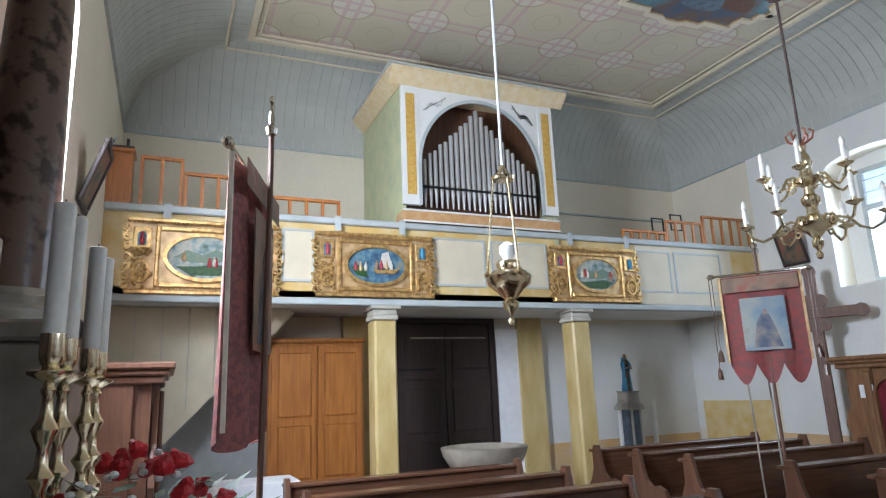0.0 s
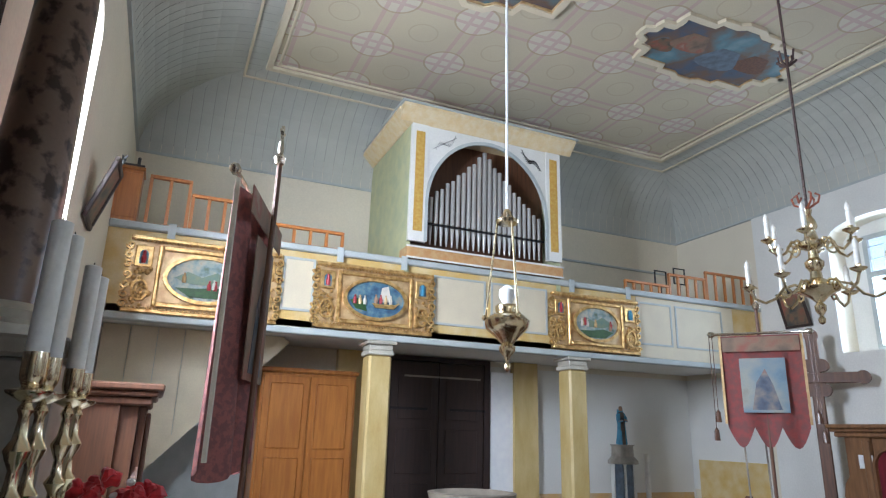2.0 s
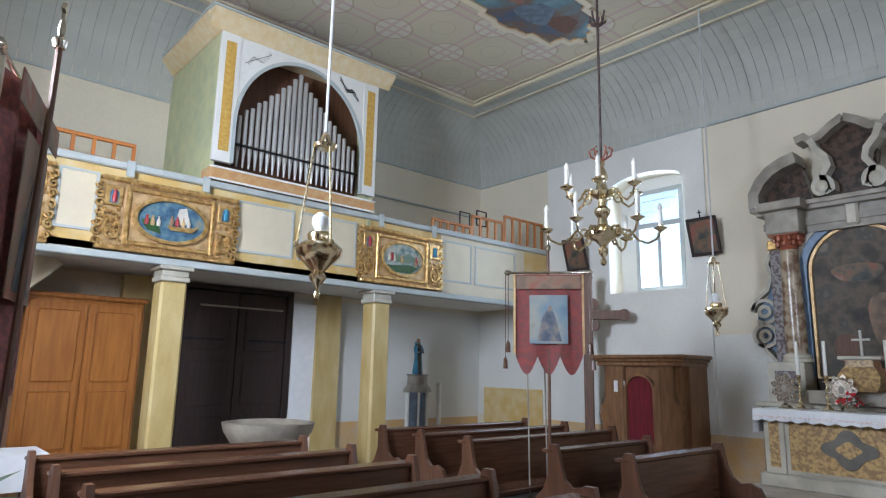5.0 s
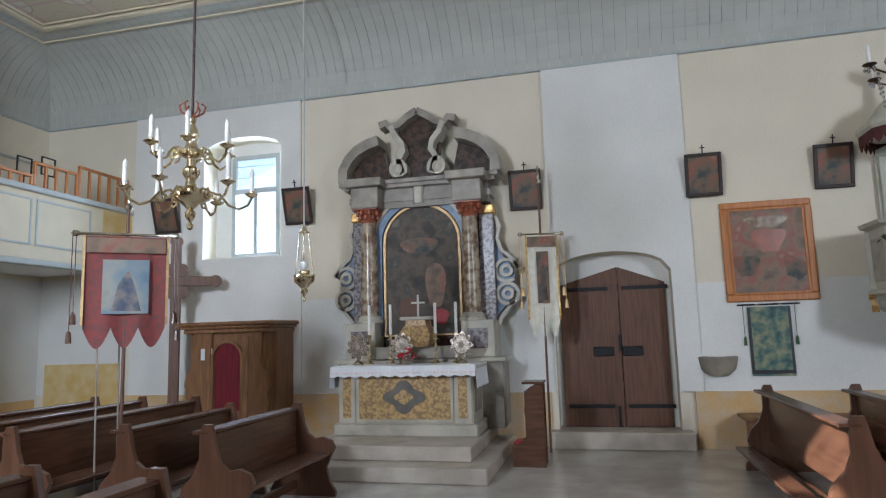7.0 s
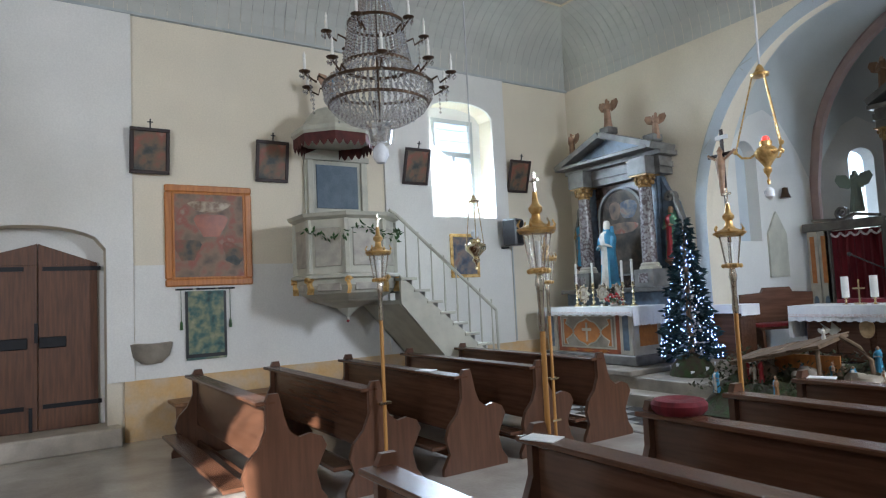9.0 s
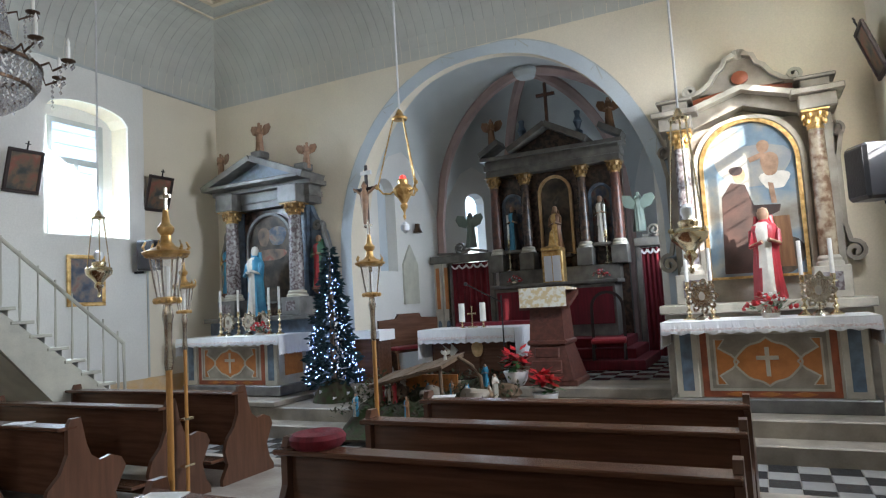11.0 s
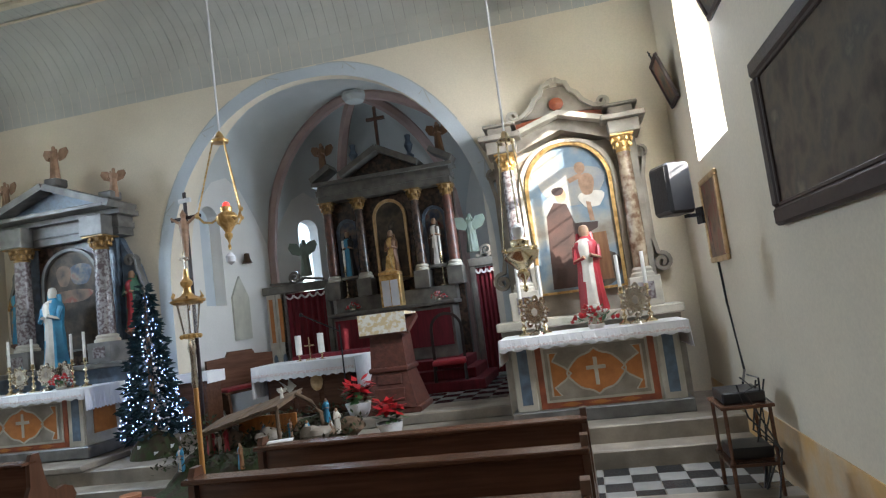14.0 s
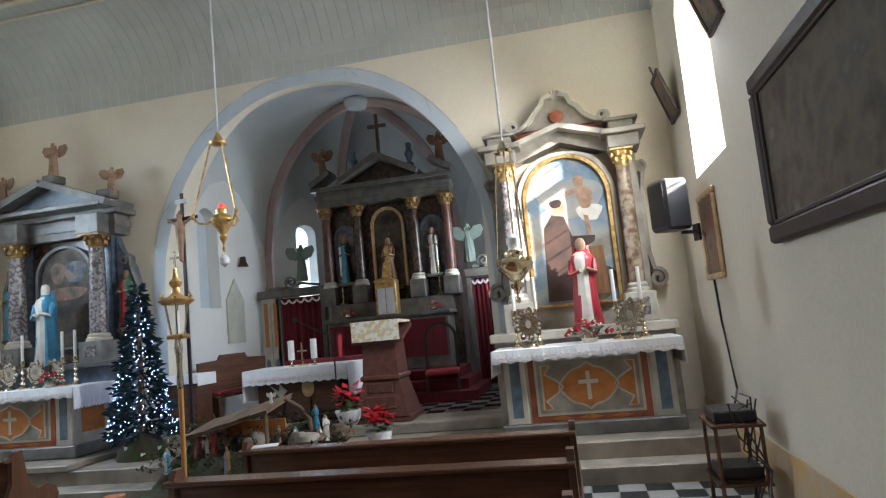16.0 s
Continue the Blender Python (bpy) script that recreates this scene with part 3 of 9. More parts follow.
def ceiling_picture(cx, cy, w, h, label):
    """A flat picture in a lobed moulded frame."""
    e = thing("ceiling_painting", label, "painting", pose(cx, cy, ZC))
    out = []
    for k in range(64):
        a = 2 * math.pi * k / 64
        r = 1 / max(abs(math.cos(a)), abs(math.sin(a)))
        lob = 1.0 - 0.16 * (abs(math.sin(2 * a)) > 0.8) + 0.10 * (abs(math.sin(2 * a)) < 0.35)
        out.append((w / 2 * r * lob * math.cos(a) * 0.92, h / 2 * r * lob * math.sin(a) * 0.92))
    bm = bmesh.new()
    prism(bm, out, -0.02, -0.004, "z")
    part("canvas", bm, M_CEILPAINT, e)
    bm = band_along(bmesh.new(), out + out[:2], 0.1, -0.055, -0.004, "z")
    part("frame", bm, M_PALEPANEL, e)
    band_along(bm := bmesh.new(), [(x * 0.955, y * 0.93) for x, y in out + out[:2]], 0.03, -0.04, -0.021, "z")
    part("gilt_line", bm, M_GOLDPALE, e)
    # plain shapes of the painted scene
    for sx, sy, rr, mm in ((-0.2, -0.05, 0.2, M_BROWNPAINT), (0.05, 0.05, 0.24, M_BLUEMARBLE), (-0.33, 0.1, 0.14, M_STATION), (0.25, -0.02, 0.2, M_DOORWOOD)):
        b2 = bmesh.new()
        prism(b2, [(sx * w + rr * w * 0.5 * math.cos(t) * (1 + 0.25 * math.sin(3 * t)), sy * h + rr * h * 0.9 * math.sin(t) * (1 + 0.2 * math.cos(2 * t))) for t in [2 * math.pi * k / 20 for k in range(20)]], -0.0215 - rr * 0.004, -0.019, "z")
        part("painted_shape", b2, mm, e)


ceiling_picture(6.75, 5.9, 2.6, 1.35, "lobed ceiling painting with blue sky and dark figures")
ceiling_picture(3.15, 5.25, 2.6, 2.3, "lobed ceiling painting in browns and turquoise, moulded frame")

# floors
ZP = 0.36
solid("floor", boxes((XL, XR, -6.05, YB, -0.2, 0.0)), M_FLOOR, "worn brown-grey stone floor of the nave", "floor", kind="structure")
chk = new("floor_front")
chk["kind"] = "structure"
tagged(chk, "black and white chequered tile floor before the altars", "floor")
part("joint_bed", boxes((XL, XR, -7.2, -6.05, -0.2, -0.012)), M_STONE, chk)
solid("kerb_front", boxes((XL, XR, -6.18, -5.92, -0.05, 0.03), bevel=0.012), M_STONE, "worn stone kerb at the edge of the chequered floor", "kerb", kind="structure")
solid("platform", boxes((XL, XR, -7.55, -7.2, -0.2, 0.18), (XL, XR, YC - 0.6, -7.55, -0.2, ZP), bevel=0.015), M_STONE, "two worn stone steps up to the side altars", "step", kind="structure")
solid("chancel_step", boxes((AX - AR, AX + AR, -9.85, -8.72, ZP, 0.5), bevel=0.015), M_STONE, "stone step under the chancel arch", "step", kind="structure")

# chancel
CPL = [(7.06, -9.8), (7.06, -12.9), (5.95, -14.45), (3.1, -14.45), (1.98, -12.9), (1.98, -9.8)]
ZS, KEY = 3.5, (4.52, -12.0, 6.25)
solid("floor_chancel", prisms(([*CPL], 0.0, 0.49, "z")), M_STONE, "stone floor bed of the chancel", "floor", kind="structure")


def chancel_wall(a, b, opening=None):
    A, B = Vector((*a, 0)), Vector((*b, 0))
    d = (B - A)
    L = d.length
    d.normalize()
    nrm = Vector((d.y, -d.x, 0))
    mid = Vector((4.52, -11.8, 0))
    if nrm.dot((A + B) / 2 - mid) < 0:
        nrm = -nrm
    return wall_mesh(lambda u, v, z: tuple(A + d * u + nrm * v + Vector((0, 0, z))), -0.05, L + 0.05, 0.3, 6.6, 0.0, 0.35, (opening,) if opening else ())


# The last wall's opening is unseen, cut for the lamp added on the west side.
for k, op in enumerate(((0.55, 1.2, 2.4, 3.9, 0.3), (0.72, 1.22, 2.45, 4.0, 0.22), None, None, (0.8, 1.8, 2.5, 3.8, 0.25))):
    solid(f"wall_chancel_{k}", chancel_wall(CPL[k], CPL[k + 1], op), M_WHITE, "whitewashed chancel wall", "wall", kind="structure")
solid("wall_chancel_side", boxes((AX + AR, 7.4, -9.85, -9.79, 0, 6.6), (1.6, AX - AR, -9.85, -9.79, 0, 6.6)), M_WHITE, "whitewashed chancel wall return", "wall", kind="structure")
bm = bmesh.new()
S = 14
ring = CPL
for (ax_, ay_), (bx_, by_) in zip(ring, ring[1:]):
    for i in range(S):
        for j in range(6):
            q = []
            for s, t in ((i, j), (i + 1, j), (i + 1, j + 1), (i, j + 1)):
                px, py = ax_ + (bx_ - ax_) * t / 6, ay_ + (by_ - ay_) * t / 6
                ky = min(-9.8, max(KEY[1], py)) if abs(ax_ - bx_) < 0.01 else KEY[1]
                w = s / S
                lun = 1.35 * math.sin(math.pi * t / 6) * (1 - w) ** 1.5
                q.append((px + (KEY[0] - px) * w, py + (ky - py) * w, ZS + (KEY[2] - ZS) * math.sqrt(1 - (1 - w) ** 2) + lun))
            vs = [bm.verts.new(c) for c in q]
            try:
                bm.faces.new(vs)
            except ValueError:
                pass
bmesh.ops.remove_doubles(bm, verts=bm.verts, dist=1e-4)
solid("ceiling_vault", bm, M_VAULT, "pale plaster ribbed vault over the chancel", "ceiling", kind="structure", smooth=True)
for px, py in ring[1:-1]:
    path = [(px + (KEY[0] - px) * s / 16, py + (KEY[1] - py) * s / 16, ZS + (KEY[2] - ZS) * math.sqrt(1 - (1 - s / 16) ** 2) - 0.03) for s in range(17)]
    inner = Vector((4.52 - px, -11.8 - py, 0)).normalized() * 0.04
    path = [(px + inner.x, py + inner.y, 0.5)] + [(p[0] + inner.x * (1 - k / 16), p[1] + inner.y * (1 - k / 16), p[2]) for k, p in enumerate(path)]
    solid("vault_rib", tubes(path, r=0.11, seg=6), M_RIB, "rose-painted rib of the chancel vault", "rib", kind="structure", smooth=True)
solid("keystone", lathed([(0.0, -0.12), (0.18, -0.1), (0.24, 0.0), (0.24, 0.06)], 16, (KEY[0], KEY[1], KEY[2] - 0.08)), M_VAULT, "round plaster keystone boss", "keystone", kind="structure")
solid("roof_chancel", boxes((1.4, 7.6, -15.0, -9.7, 6.7, 6.8)), M_GROOVE, "closed roof over the chancel", "roof", kind="structure")
# ground outside, to the horizon
solid("ground", boxes((-400, 400, -400, 400, -0.5, -0.25)), M_FLOOR, "plain ground outside the church", "ground", kind="structure")


# Closes the window opening; its pale blue colour stands in for daylight on the reveal.
solid("blind_window", boxes((7.28, 7.34, -11.1, -10.25, 2.3, 4.3)), M_BLUEPAINT, "pale blue panel standing in for daylight in a chancel window niche", "niche", kind="structure")


# windows
def window(name, fmap, ua, ub, za, zb, v, mat_frame, bars_u=1, bars_z=(0.62,), small=0):
    e = thing(name, "white-painted window with panes, bright daylight behind", "window", kind="structure")
    bm = bmesh.new()
    w = 0.075

    def bar(u0, u1, z0, z1, vv=0.05):
        a, b = fmap(u0, v, z0), fmap(u1, v + vv, z1)
        box(bm, min(a[0], b[0]), max(a[0], b[0]), min(a[1], b[1]), max(a[1], b[1]), z0, z1)
    bar(ua, ub, za, za + w), bar(ua, ub, zb - w, zb), bar(ua, ua + w, za + w, zb - w), bar(ub - w, ub, za + w, zb - w)
    part("window_frame", bm, mat_frame, e)
    zt = za + (zb - za) * bars_z[0]
    bm = bmesh.new()
    bar(ua + w, ub - w, zt, zt + 0.09)
    part("transom", bm, mat_frame, e)
    bm = bmesh.new()
    um = (ua + ub) / 2
    bar(um - 0.035, um + 0.035, za + w, zt)
    part("mullion", bm, mat_frame, e)
    bm = bmesh.new()
    for k in range(1, 9):
        z = za + (zb - za) * k / 9
        bar(ua + w, ub - w, z, z + 0.008, 0.02)
    part("glazing_bars", bm, mat_frame, e)
    bm = bmesh.new()
    a, b = fmap(ua, v + 0.02, za), fmap(ub, v + 0.025, zb)
    box(bm, min(a[0], b[0]), max(a[0], b[0]), min(a[1], b[1]), max(a[1], b[1]), za, zb)
    p = part("pane", bm, M_GLASS, e)
    p.visible_shadow = False


window("window_1", EAST, 5.62, 6.56, 3.12, 4.98, 0.34, M_GREY)
window("window_2", EAST, -7.08, -6.15, 3.12, 4.98, 0.34, M_GREY)
# Pieces 3 and 4 are unseen, added only to block light beside the frames.
for nm, ua, ub in (("1", 6.56, 6.92), ("2", -7.28, -7.08), ("3", -6.15, -5.82), ("4", 5.33, 5.62)):
    solid("window_reveal_" + nm, wall_mesh(EAST, ua, ub, 3.0, 5.3, 0.36, 0.54), M_WHITE, "whitewashed reveal infill closing the gap round the window", "wall", kind="structure")
solid("window_head_1", wall_mesh(EAST, 5.62, 6.56, 4.985, 5.3, 0.36, 0.54), M_WHITE, "whitewashed reveal infill closing the gap round the window", "wall", kind="structure")
solid("window_head_2", wall_mesh(EAST, -7.08, -6.15, 4.985, 5.3, 0.36, 0.54), M_WHITE, "whitewashed reveal infill closing the gap round the window", "wall", kind="structure")
window("window_3", WEST, -7.8, -6.5, 3.12, 5.15, 0.4, M_GREY)
window("window_4", WEST, 3.95, 5.37, 2.75, 4.9, 0.4, M_GREY)

# side door
d = thing("door_east", "closed reddish-brown double door with iron straps", "door", kind="structure")
for s in (-1, 1):
    y0, y1 = (-0.72, -0.054) if s < 0 else (-0.046, 0.82)
    lf = boxes((XR + 0.24, XR + 0.30, y0, y1, 0.25, 2.34), bevel=0.006)
    prism(lf, [(y0, 2.34), (y1, 2.34), (y1, 2.34 + (0.27 if s < 0 else 0.02)), (y0, 2.34 + (0.02 if s < 0 else 0.27))], XR + 0.24, XR + 0.30, "x")
    leaf = part("door_leaf", lf, M_DOORWOOD, d)
    for z in (0.52, 2.26):
        part("strap_hinge", boxes((XR + 0.225, XR + 0.239, min(0.1 * s, 0.76 * s), max(0.1 * s, 0.76 * s), z, z + 0.055)), M_IRON, leaf, "black iron strap hinge")
    part("lock_plate", boxes((XR + 0.215, XR + 0.239, min(0.06 * s, 0.36 * s), max(0.06 * s, 0.36 * s), 1.28, 1.42), bevel=0.01), M_IRON, leaf)
    part("bolt", boxes((XR + 0.21, XR + 0.239, 0.03 * s - 0.02, 0.03 * s + 0.02, 1.35, 1.6) if s < 0 else (XR + 0.21, XR + 0.239, 0.01, 0.05, 0.25, 0.55)), M_IRON, leaf)
solid("door_closing_wall", wall_mesh(EAST, -0.80, 0.90, 0.0, 2.85, 0.31, 0.54), M_WHITE, "white plaster field above the door", "wall", kind="structure")
solid("door_step", boxes((XR - 0.28, XR + 0.32, -0.95, 1.05, 0.0, 0.245), bevel=0.02), M_PALESTONE, "worn grey stone doorstep", "step", kind="structure")

# ---- gallery and organ ----
GY = 8.38
gal = thing("organ_gallery", "ochre and straw panelled wooden gallery on columns", "gallery", kind="structure")
part("gallery_floor", boxes((XL, XR, GY, YB, 2.95, 3.05)), M_WHITE, gal)
part("edge_beam", boxes((XL, XR, GY - 0.06, GY + 0.1, 2.87, 2.96), bevel=0.012), M_GREY, gal)
part("parapet_board", boxes((XL, XR, GY, GY + 0.06, 2.961, 3.97)), M_YELLOW, gal)
part("top_rail", boxes((XL, XR, GY - 0.07, GY + 0.14, 3.97, 4.06), bevel=0.015), M_GREY, gal)
for x in (0.0, 2.12, 3.04, 5.85, 6.95):
    part("rail_bracket", boxes((x - 0.045, x + 0.045, GY - 0.085, GY - 0.071, 3.88, 4.08)), M_GREY, gal)
for x0, x1 in ((1.42, 1.78), (3.56, 4.33), (4.48, 5.4), (7.22, 7.86), (8.0, 9.0)):
    p = part("panel", boxes((x0, x1, GY - 0.012, GY - 0.001, 3.2, 3.85)), M_PALEPANEL, gal)
    fr = boxes((x0 - 0.03, x1 + 0.03, GY - 0.022, GY - 0.001, 3.17, 3.2), (x0 - 0.03, x1 + 0.03, GY - 0.022, GY - 0.001, 3.85, 3.88), (x0 - 0.03, x0, GY - 0.022, GY - 0.001, 3.2, 3.85), (x1, x1 + 0.03, GY - 0.022, GY - 0.001, 3.2, 3.85))
    part("panel_moulding", fr, M_GREY, p)
part("pale_field", boxes((7.16, 9.3, GY - 0.008, GY - 0.0005, 2.97, 3.96)), M_PALEPANEL, gal)
M_YMARB = mat("yellow_marbled_paint", (0.60, 0.47, 0.22), 0.45, col2=(0.48, 0.34, 0.12), scale=2.6, stretch=(2, 2, 0.6), bump=0.05)
for x in (2.78, 5.95):
    c = thing("gallery_column", "square wooden column painted as yellow marble, grey capital", "column", pose(x, 8.5, 0), "columns under the gallery", kind="structure")
    part("shaft", boxes((-0.16, 0.16, -0.16, 0.16, 0.25, 2.68), bevel=0.03), M_YMARB, c)
    part("base", boxes((-0.2, 0.2, -0.2, 0.2, 0, 0.25), bevel=0.02), M_BAND, c)
    part("capital", boxes((-0.18, 0.18, -0.18, 0.18, 2.68, 2.74), (-0.165, 0.165, -0.165, 0.165, 2.741, 2.82), (-0.21, 0.21, -0.21, 0.21, 2.821, 2.868), bevel=0.01), M_MARBLE, c)
for x in (2.9, 6.1):
    solid("pilaster", boxes((x - 0.24, x + 0.24, YB - 0.16, YB - 0.013, 0.3, 2.94), (x - 0.28, x + 0.28, YB - 0.2, YB - 0.013, 0, 0.3)), M_YMARB, "wall pilaster painted as yellow marble", "pilaster", kind="structure")

# carved gilded panels on the parapet
M_GREENHILL = mat("blue_green_hill_paint", (0.12, 0.20, 0.16), 0.5, col2=(0.20, 0.24, 0.14), scale=14)


def relief_panel(x0, x1, z0, z1, pic, label):
    e = thing("carved_relief", label, "relief", pose((x0 + x1) / 2, GY - 0.013, (z0 + z1) / 2), "gilded reliefs on the gallery")
    w, h = x1 - x0, z1 - z0
    part("backboard", boxes((-w / 2, w / 2, -0.03, 0.0, -h / 2, h / 2)), M_GOLDPALE, e)
    iw = w * 0.30
    fr = bmesh.new()
    for a, b, c, d_ in ((-iw, iw, h * 0.36, h * 0.43), (-iw, iw, -h * 0.43, -h * 0.36), (-iw - 0.05, -iw, -h * 0.43, h * 0.43), (iw, iw + 0.05, -h * 0.43, h * 0.43)):
        box(fr, a, b, -0.07, -0.03, c, d_, 0.012)
    part("inner_frame", fr, M_GOLD, e)
    bm = bmesh.new()
    prism(bm, arc(0, 0, iw * 0.86, 0, 360, 40, h * 0.31)[:-1], -0.05, -0.031)
    part("oval_scene", bm, pic, e)
    part("oval_frame", band_along(bmesh.new(), arc(0, 0, iw * 0.88, 0, 360, 40, h * 0.325), 0.045, -0.085, -0.031), M_GOLD, e)
    rnd = random.Random(int(x0 * 10) + 40)
    for s in (-1, 1):
        xs = s * (iw + 0.05 + (w / 2 - iw - 0.05) / 2)
        bm = boxes((xs - 0.1, xs + 0.1, -0.06, -0.03, h * 0.1, h * 0.4), bevel=0.01)
        part("niche_panel", bm, M_GOLD, e)
        bm = bmesh.new()
        prism(bm, [(xs - 0.05, h * 0.14), (xs + 0.05, h * 0.14)] + arc(xs, h * 0.28, 0.05, 0, 180, 8), -0.064, -0.061)
        ni = part("niche", bm, M_SEAPAINT, e)
        b2 = lathed([(0.0, 0), (0.022, 0.0), (0.03, 0.06), (0.018, 0.11), (0.02, 0.14), (0.0, 0.165)], 8, (xs, -0.07, h * 0.15))
        part("tiny_figure", b2, M_REDROBE if s < 0 else M_BLUEROBE, ni)
        bm = bmesh.new()
        for k in range(26):
            z = rnd.uniform(-h * 0.42, h * 0.08)
            ball(bm, (xs + rnd.uniform(-0.1, 0.1), -0.045, z), rnd.uniform(0.015, 0.04), 7)
        band_along(bm, arc(xs, -h * 0.22, 0.085, 0, 360, 18, 0.12), 0.025, -0.075, -0.03)
        band_along(bm, spiral(xs, -h * 0.22, 0.05, 0.01, 90, 1.5, 16), 0.016, -0.07, -0.03)
        tagged(part("foliage_carving", bm, M_GOLD, e, smooth=True), kind="stuff")
        bm = bmesh.new()
        edge = s * w / 2
        for k in range(7):
            zc = -h * 0.42 + k * h * 0.135
            band_along(bm, spiral(edge + s * 0.01, zc, 0.055, 0.012, 90 * k, 1.2, 12), 0.022, -0.065, -0.01)
        tagged(part("scroll_edge", bm, M_GOLD, e, smooth=True), kind="stuff")
    for z in (-1, 1):
        bm = boxes((-w / 2 - 0.02, w / 2 + 0.02, -0.09, -0.0, z * h / 2 - 0.025, z * h / 2 + 0.025), bevel=0.01)
        for k in range(int(w / 0.045)):
            ball(bm, (-w / 2 + 0.03 + k * 0.045, -0.085, z * (h / 2 - 0.035)), 0.014, 6)
        part("beaded_moulding", bm, M_GOLD, e)
    # the carved scene: hills or waves, a boat or trees, small standing shapes
    fx, fz = iw * 0.8, h * 0.28
    if pic == M_SEAPAINT:
        part("boat", prism(bmesh.new(), [(-0.05, -0.05), (0.0, -0.11), (0.26, -0.11), (0.34, -0.02), (0.26, -0.05), (0.04, -0.06)], -0.075, -0.05), M_GOLD, e)
        part("sail", prism(bmesh.new(), [(0.05, -0.03), (0.22, -0.01), (0.17, 0.2), (0.08, 0.17)], -0.068, -0.05), M_WHITEROBE, e)
        part("bank", prism(bmesh.new(), [(-fx * 0.92, -0.03), (-fx * 0.7, -0.14), (-fx * 0.3, -0.17), (-fx * 0.4, -0.04), (-fx * 0.7, 0.0)], -0.062, -0.05), M_LEAF, e)
    else:
        part("hill", prism(bmesh.new(), [(-fx * 0.8, -0.12), (-fx * 0.4, -0.22), (fx * 0.4, -0.22), (fx * 0.8, -0.12), (fx * 0.3, -0.08), (-fx * 0.2, -0.11)], -0.06, -0.05), M_LEAF, e)
        part("hill", prism(bmesh.new(), [(-fx * 0.85, 0.0), (-fx * 0.5, 0.09), (-fx * 0.1, 0.03), (fx * 0.3, 0.11), (fx * 0.85, 0.0), (fx * 0.3, -0.06), (-fx * 0.4, -0.06)], -0.056, -0.05), M_GREENHILL, e)
    for k in range(7):
        px, pz = (rnd.uniform(-fx * 0.75, fx * 0.75), rnd.uniform(-h * 0.16, -h * 0.04)) if pic != M_SEAPAINT else ((-fx * 0.75 + 0.07 * k, -0.08) if k < 3 else (0.0 + 0.07 * (k - 3), -0.05))
        part("carved_shape", lathed([(0.0, 0), (0.022, 0.0), (0.026, 0.05), (0.018, 0.085), (0.008, 0.095), (0.016, 0.115), (0.0, 0.13)], 8, (px, -0.062, pz)), (M_REDROBE, M_GOLDPALE, M_WHITEROBE, M_FLESH)[k % 4], e, smooth=True)


relief_panel(-0.41, 1.33, 2.98, 3.86, M_LANDPAINT, "gilded carved relief panel with an oval landscape scene")
relief_panel(1.84, 3.47, 3.0, 3.83, M_SEAPAINT, "gilded carved relief panel with a boat on a blue sea")
relief_panel(5.50, 7.11, 3.0, 3.83, M_LANDPAINT, "gilded carved relief panel with an oval crowd scene")

# pine rails on the parapet


def pine_rail(x0, x1, ztop, n):
    e = thing("gallery_rail", "orange pine railing standing on the parapet", "railing", pose(x0, GY + 0.05, 4.06), "pine rails")
    w, h = x1 - x0, ztop - 4.11
    part("hand_rail", boxes((0, w, -0.025, 0.025, h - 0.045, h), bevel=0.006), M_OAK, e)
    part("foot_rail", boxes((0, w, -0.025, 0.025, 0.0, 0.03), bevel=0.006), M_OAK, e)
    for k in range(n):
        x = 0.02 + (w - 0.04) * k / (n - 1)
        part("rail_post", boxes((x - 0.02, x + 0.02, -0.018, 0.018, 0.03, h - 0.045)), M_OAK, e)


pine_rail(-0.34, 0.16, 4.77, 3), pine_rail(0.17, 0.80, 4.60, 4), pine_rail(0.81, 2.18, 4.38, 7)
pine_rail(6.99, 7.93, 4.30, 6), pine_rail(7.94, 8.78, 4.52, 5), pine_rail(8.79, 9.92, 4.66, 6)
cb = thing("gallery_cupboard", "small orange pine cupboard on the gallery parapet", "cupboard", pose(-0.62, GY + 0.12, 4.06) @ Matrix.Diagonal((1, 1, 1.06, 1)))
part("body", boxes((-0.2, 0.2, -0.15, 0.15, 0, 0.62), bevel=0.006), M_OAK, cb)
part("door", boxes((-0.18, 0.18, -0.165, -0.151, 0.04, 0.58), bevel=0.006), M_OAK, cb)
part("top", boxes((-0.22, 0.22, -0.18, 0.17, 0.62, 0.66), bevel=0.006), M_OAK, cb)
solid("black_case", boxes((-0.78, -0.42, GY + 0.05, GY + 0.2, 4.762, 4.83), bevel=0.01), M_BLACK, "flat black case on the pine cupboard", "case")
for x in (-0.7, -0.5):
    solid("candle_stub", lathed([(0.0, 0), (0.02, 0), (0.02, 0.11), (0, 0.11)], 8, (x, GY + 0.12, 4.83)), M_BLACK, "short dark stub on the case", "candle")
for x0, x1 in ((0.9, 3.0), (5.75, 7.2)):
    solid("gallery_bench", boxes((x0, x1, GY + 0.3, GY + 0.6, 3.96, 4.13)), M_DARKWOOD, "dark wooden bench back behind the gallery rail", "bench")
for x, zz in ((8.3, 4.62), (8.75, 4.72)):
    e = thing("music_stand", "thin black music stand frame", "stand", pose(x, 9.0, 3.05))
    part("desk_frame", boxes((-0.14, 0.14, -0.01, 0.01, zz - 3.3, zz - 3.28), (-0.14, 0.14, -0.01, 0.01, zz - 3.01, zz - 2.99), (-0.14, -0.12, -0.01, 0.01, zz - 3.28, zz - 3.01), (0.12, 0.14, -0.01, 0.01, zz - 3.28, zz - 3.01)), M_IRON, e)
    part("pole", lathed([(0.012, 0), (0.012, zz - 3.3)], 8), M_IRON, e)

